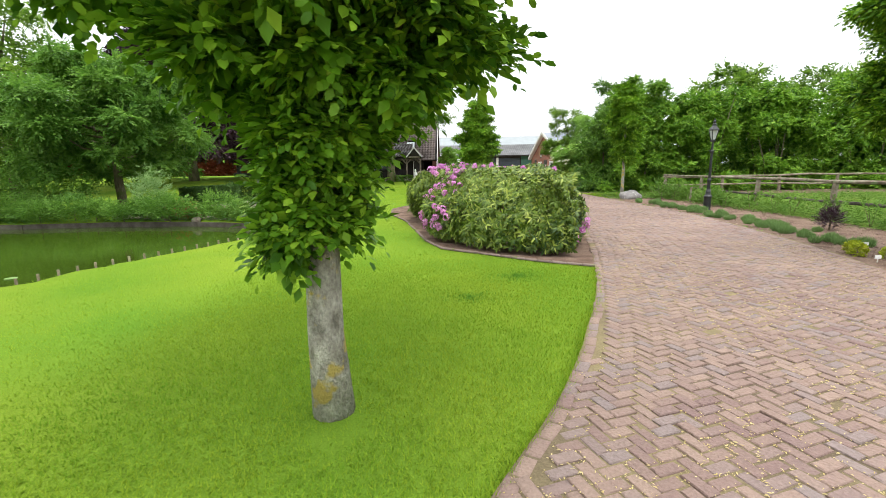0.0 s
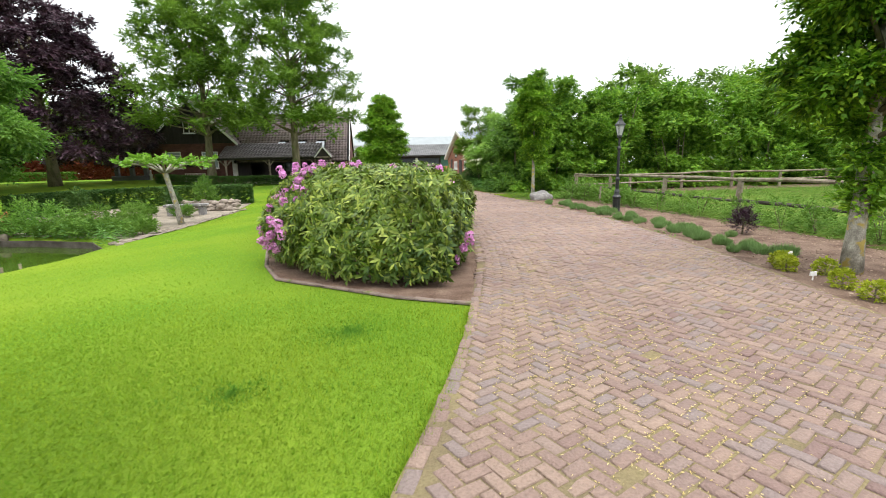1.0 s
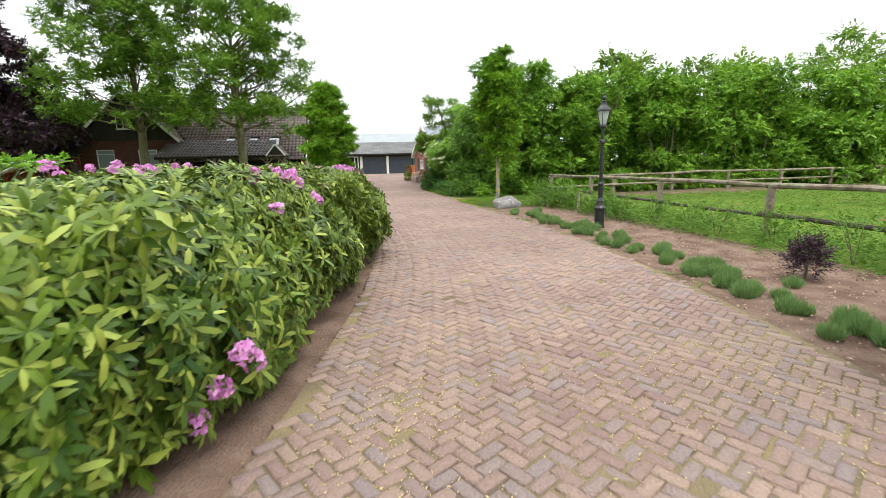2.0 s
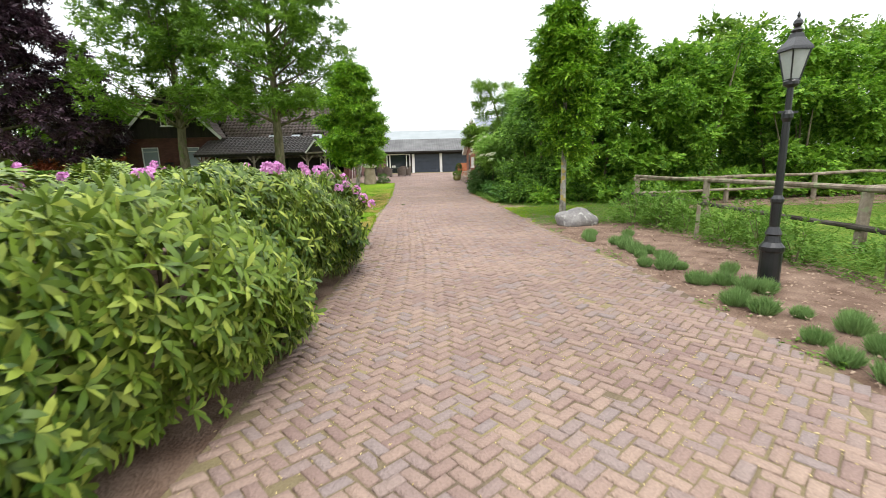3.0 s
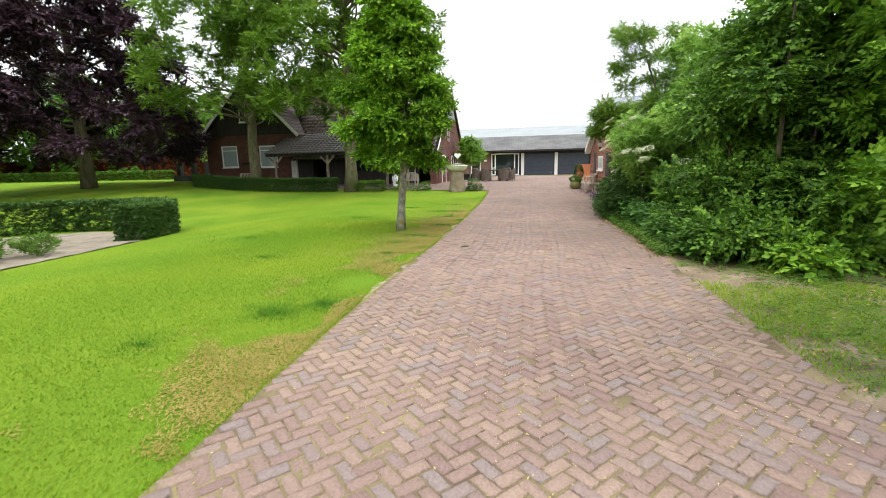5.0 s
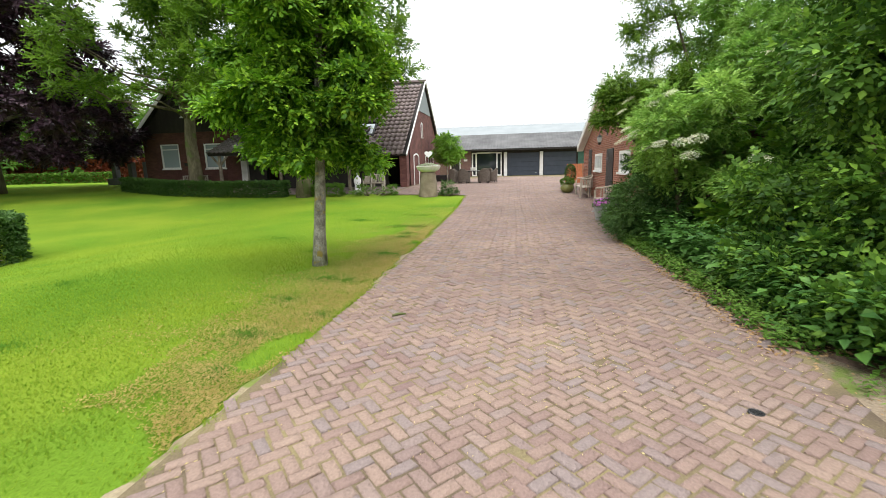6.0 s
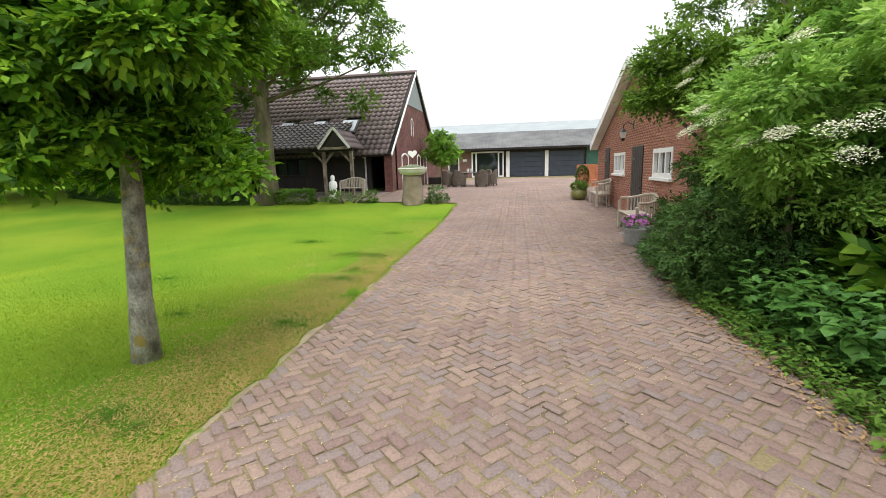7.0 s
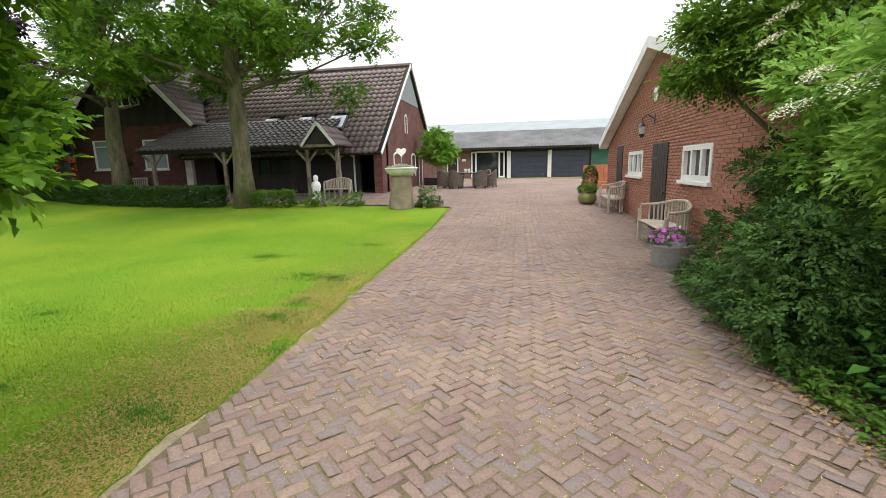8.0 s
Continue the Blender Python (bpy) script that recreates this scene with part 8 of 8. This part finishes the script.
for sx, sy in ((0, 0), (1, 0), (1, 1), (0, 1)):
    px = x0 + gap + sx * (lx - 2 * gap) + jit[:, 0] + rng.normal(0, 0.0022, len(ii))
    py = y0 + gap + sy * (ly - 2 * gap) + jit[:, 1] + rng.normal(0, 0.0022, len(ii))
    s = (px + py) * c45 + 3.0
    v = (py - px) * c45
    gx_, gy_ = strip(s, -v)
    corner.append(np.stack([gx_, gy_], 1))
corner = np.stack(corner, 1)
cen = corner.mean(1)
cl = np.where(cen[:, 1] < 40.6, along(LEFT_EDGE, np.minimum(cen[:, 1], 40.6)) + np.where(cen[:, 1] < 7.2, 0.13, 0.045 + rng.normal(0, 0.02, len(cen))), court_left(cen[:, 1]) + 0.15)
cr = along(RIGHT_EDGE, cen[:, 1]) + rng.normal(-0.05, 0.03, len(cen))
ok = (cen[:, 0] > cl) & (cen[:, 0] < cr) & (cen[:, 1] > -7.5) & (cen[:, 1] < 65.6) & (outside(np.array(RHODO_BED), cen[:, 0], cen[:, 1]) > 0.0)
corner, cen = corner[ok], cen[ok]


def brick_arrays(corner, top=0.036, rise=None):
    """Slabs with a worn rim from the four corners of each brick."""
    n = len(corner)
    c = corner.mean(1, keepdims=True)
    z = height(corner[..., 0], corner[..., 1])
    lift = rng.normal(0, 0.0028, (n, 1)) + (rng.normal(0, 0.0022, (n, 4)))
    rim = np.concatenate([corner, (z + top - 0.006 + lift)[..., None]], -1)
    inn = c + (corner - c) * 0.90
    tp = np.concatenate([inn, (z + top + lift)[..., None]], -1)
    low = np.concatenate([corner, (z + 0.012)[..., None]], -1)
    v = np.concatenate([tp, rim, low], 1)
    i = np.arange(n)[:, None] * 12
    f = [i + [[0, 1, 2, 3]]]
    for k in range(4):
        m = (k + 1) % 4
        f.append(i + [[4 + k, 4 + m, m, k]])
        f.append(i + [[8 + k, 8 + m, 4 + m, 4 + k]])
    return v, np.concatenate(f, 1).reshape(n, 9, 4)


v, f = brick_arrays(corner)
# the ones nearest to the walker stand singly
near = np.where((cen[:, 1] > 1.6) & (cen[:, 1] < 4.2))[0]
near = near[np.argsort(np.hypot(cen[near, 0] - 1.5, cen[near, 1] - 2.6))[:280]]
single = np.zeros(len(cen), bool)
single[near] = True
rest = ~single
vr = v[rest].reshape(-1, 3)
fr = f[rest] - (np.where(rest)[0] * 12)[:, None, None] + (np.arange(int(rest.sum())) * 12)[:, None, None]
# far off, the bricks keep their worn rims but no buried flanks
far = cen[rest][:, 1] > 26
fr = np.concatenate([fr[~far].reshape(-1, 4), fr[far][:, [0, 1, 3, 5, 7]].reshape(-1, 4)])
tagged(array_mesh("clinker_field", vr, fr, M_PAVER, driveway), kind="stuff")
for k in near:
    me = bpy.data.meshes.new("brick")
    zero = np.array([cen[k, 0], cen[k, 1], ground_at(*cen[k])])
    me.from_pydata((v[k] - zero).tolist(), [], (f[k] - k * 12).tolist())
    me.materials.append(M_PAVER_ONE)
    ob = new("brick", me)
    ob.parent = driveway
    ob.location = zero
# soldier course along both edges
cs = []
for edge, off0, y_from, y_to in ((LEFT_EDGE, 0.01, -7.5, 7.2),):
    y = y_from
    while y < y_to:
        xa, xb = along(edge, y), along(edge, y + 0.01)
        d = unit(np.array([xb - xa, 0.01]))
        nrm = np.array([d[1], -d[0]])
        p = np.array([xa, y]) + nrm * (off0 + rng.normal(0, 0.006))
        turn = rng.normal(0, 0.012)
        q = p + d * 0.163 + nrm * turn
        cs.append([p, p + nrm * 0.082, q + nrm * 0.082, q])
        y += 0.172 * d[1]
cs = np.array(cs)
vb, fb = brick_arrays(cs, 0.034)
tagged(array_mesh("edge_course", vb.reshape(-1, 3), fb.reshape(-1, 4), M_PAVER, driveway, "edging course of clinkers"), kind="stuff")
# sprouting moss and fallen catkins in the joints
m = 185000
pickb = np.concatenate([rng.integers(0, len(corner), m - 45000), rng.choice(np.where(cen[:, 1] < 8)[0], 45000)])
e0 = rng.integers(0, 4, m)
tt = rng.uniform(-0.05, 1.05, m)[:, None]
pj = corner[pickb, e0] * (1 - tt) + corner[pickb, (e0 + 1) % 4] * tt + rng.normal(0, 0.006, (m, 2))
xx, yy = pj[:, 0], pj[:, 1]
thick = np.sin(xx * 1.7 + yy * 0.6) * np.sin(yy * 0.9 - xx) + 0.6 * np.sin(xx * 4.1 - yy * 2.3) * np.sin(yy * 3.1 + xx)
ok = (yy < 37) & (rng.uniform(0, 1, m) < np.clip(0.22 + 0.8 * thick + 0.3 * (yy < 9), 0.08, 1.0))
xx, yy = xx[ok], yy[ok]
n = len(xx)
pv, pf = leaf_blades(np.stack([xx, yy, height(xx, yy) + 0.037], 1), unit(rng.normal(0, 1, (n, 3)) * [1, 1, 0.12]), unit(rng.normal(0, 0.35, (n, 3)) + [0, 0, 1]), rng.uniform(0.008, 0.026, n), rng.uniform(0.004, 0.009, n))
tagged(array_mesh("fallen_catkins", pv, pf, M_CATKIN), "yellow fallen catkins and husks on the drive", "litter", kind="stuff")
t = part("twig", tube(bmesh.new(), [(0, 0, 0), (0.06, 0.02, 0.006), (0.14, 0.03, 0.0)], [0.013, 0.016, 0.009], 6), M_OAKBARK)
t.matrix_basis = pose(3.52, 25.05, ground_at(3.52, 25.05) + 0.05, 0, 0, 20)
tagged(t, "short dark piece of wood lying on the drive", "twig")
# small gully cover let into the clinkers
drain = thing("drain_cover", 6.12, 23.66, ground_at(6.12, 23.66) + 0.034, "small dark cast-iron drain cover in the drive", "drain cover")
part("rim", lathe(bmesh.new(), [(0.04, -0.02), (0.043, 0.0), (0.043, 0.006), (0.036, 0.008), (0.032, 0.003)], 20), M_IRON, drain)
for k in range(5):
    w = math.sqrt(0.034 ** 2 - (0.012 * (k - 2)) ** 2)
    part("bar", box(bmesh.new(), -w, w, 0.012 * (k - 2) - 0.003, 0.012 * (k - 2) + 0.003, 0.003, 0.009, 0.001), M_IRON, drain)
# kerb strip round the shrub bed
cs = []
bed = RHODO_BED[:13]
for (ax, ay), (bx, by) in zip(bed, bed[1:]):
    ln = math.hypot(bx - ax, by - ay)
    m = max(1, int(ln / 0.2))
    d = np.array([(bx - ax) / ln, (by - ay) / ln])
    nrm = np.array([d[1], -d[0]])
    for k in range(m):
        p = np.array([ax, ay]) + d * (ln * k / m + 0.005)
        q = p + d * (ln / m - 0.008)
        cs.append([p, p + nrm * 0.05, q + nrm * 0.05, q])
cs = np.array(cs)[:, ::-1]
vb, fb = brick_arrays(cs, 0.038)
bed_ob = bpy.data.objects["shrub_bed"]
tagged(array_mesh("edging_brick", vb.reshape(-1, 3), fb.reshape(-1, 4), M_KERB, bed_ob), kind="stuff")

# ---------------------------------------------------------------- bricks of the outbuilding's gable
CO, BR, JT = 0.0625, 0.21, 0.010
vs = []
row = 0
z = SG + 0.03
while z < SR - 0.15:
    half_w = (SR - 0.10 - (z + CO)) / slope if z > 1.95 else 99
    lo, hi = max(S0, SA - half_w), min(S1, SA + half_w)
    y = lo - (0.5 * (BR + JT) if row % 2 else 0)
    while y < hi:
        a, b = max(y, lo), min(y + BR, hi)
        pieces = [(a, b)]
        for h0, h1, k0, k1 in s_holes:
            if k0 - 0.01 < z + CO / 2 < k1 + 0.01:
                nxt = []
                for p, q in pieces:
                    if q <= h0 or p >= h1:
                        nxt.append((p, q))
                    else:
                        if p < h0:
                            nxt.append((p, h0))
                        if q > h1:
                            nxt.append((h1, q))
                pieces = nxt
        for p, q in pieces:
            if q - p > 0.03:
                vs.append((p, q, z, z + CO - JT))
        y += BR + JT
    z += CO
    row += 1
vs = np.array(vs)


def face_bricks(vs):
    n = len(vs)
    d = rng.normal(0, 0.0015, n)
    out = []
    for x, k in ((SX + 0.014 + 0 * d, 0), (SX + d, 1)):
        ins = 0.004 if k else 0.0
        for ya, za in ((0, 2), (1, 2), (1, 3), (0, 3)):
            yy = vs[:, ya] + (ins if ya == 0 else -ins)
            zz = vs[:, za] + (ins if za == 2 else -ins)
            out.append(np.stack([x, yy, zz], 1))
    v = np.stack(out, 1)
    i = np.arange(n)[:, None] * 8
    f = [i + [[7, 6, 5, 4]]]
    for k in range(4):
        m = (k + 1) % 4
        f.append(i + [[4 + k, 4 + m, m, k]])
    return v, np.concatenate(f, 1).reshape(n, 5, 4)


v, f = face_bricks(vs)
dist = np.hypot(vs[:, 0] - 33.2, (vs[:, 2] - 1.3) * 1.2)
pick = np.argsort(dist)[:290]
mask = np.ones(len(vs), bool)
mask[pick] = False
zero = np.array(shed.location)
keep_v = v[mask] - zero
keep_f = (f[mask] - (np.where(mask)[0] * 8)[:, None, None] + (np.arange(int(mask.sum())) * 8)[:, None, None]).reshape(-1, 4)
tagged(array_mesh("brick_facing", keep_v.reshape(-1, 3), keep_f, M_SHEDBRICK, shed), kind="stuff")
for k in pick:
    me = bpy.data.meshes.new("brick")
    c = v[k].mean(0)
    me.from_pydata((v[k] - c).tolist(), [], (f[k] - k * 8).tolist())
    me.materials.append(M_SHEDBRICK_ONE)
    ob = new("brick", me)
    ob.parent = shed
    ob.location = Vector(c - zero)
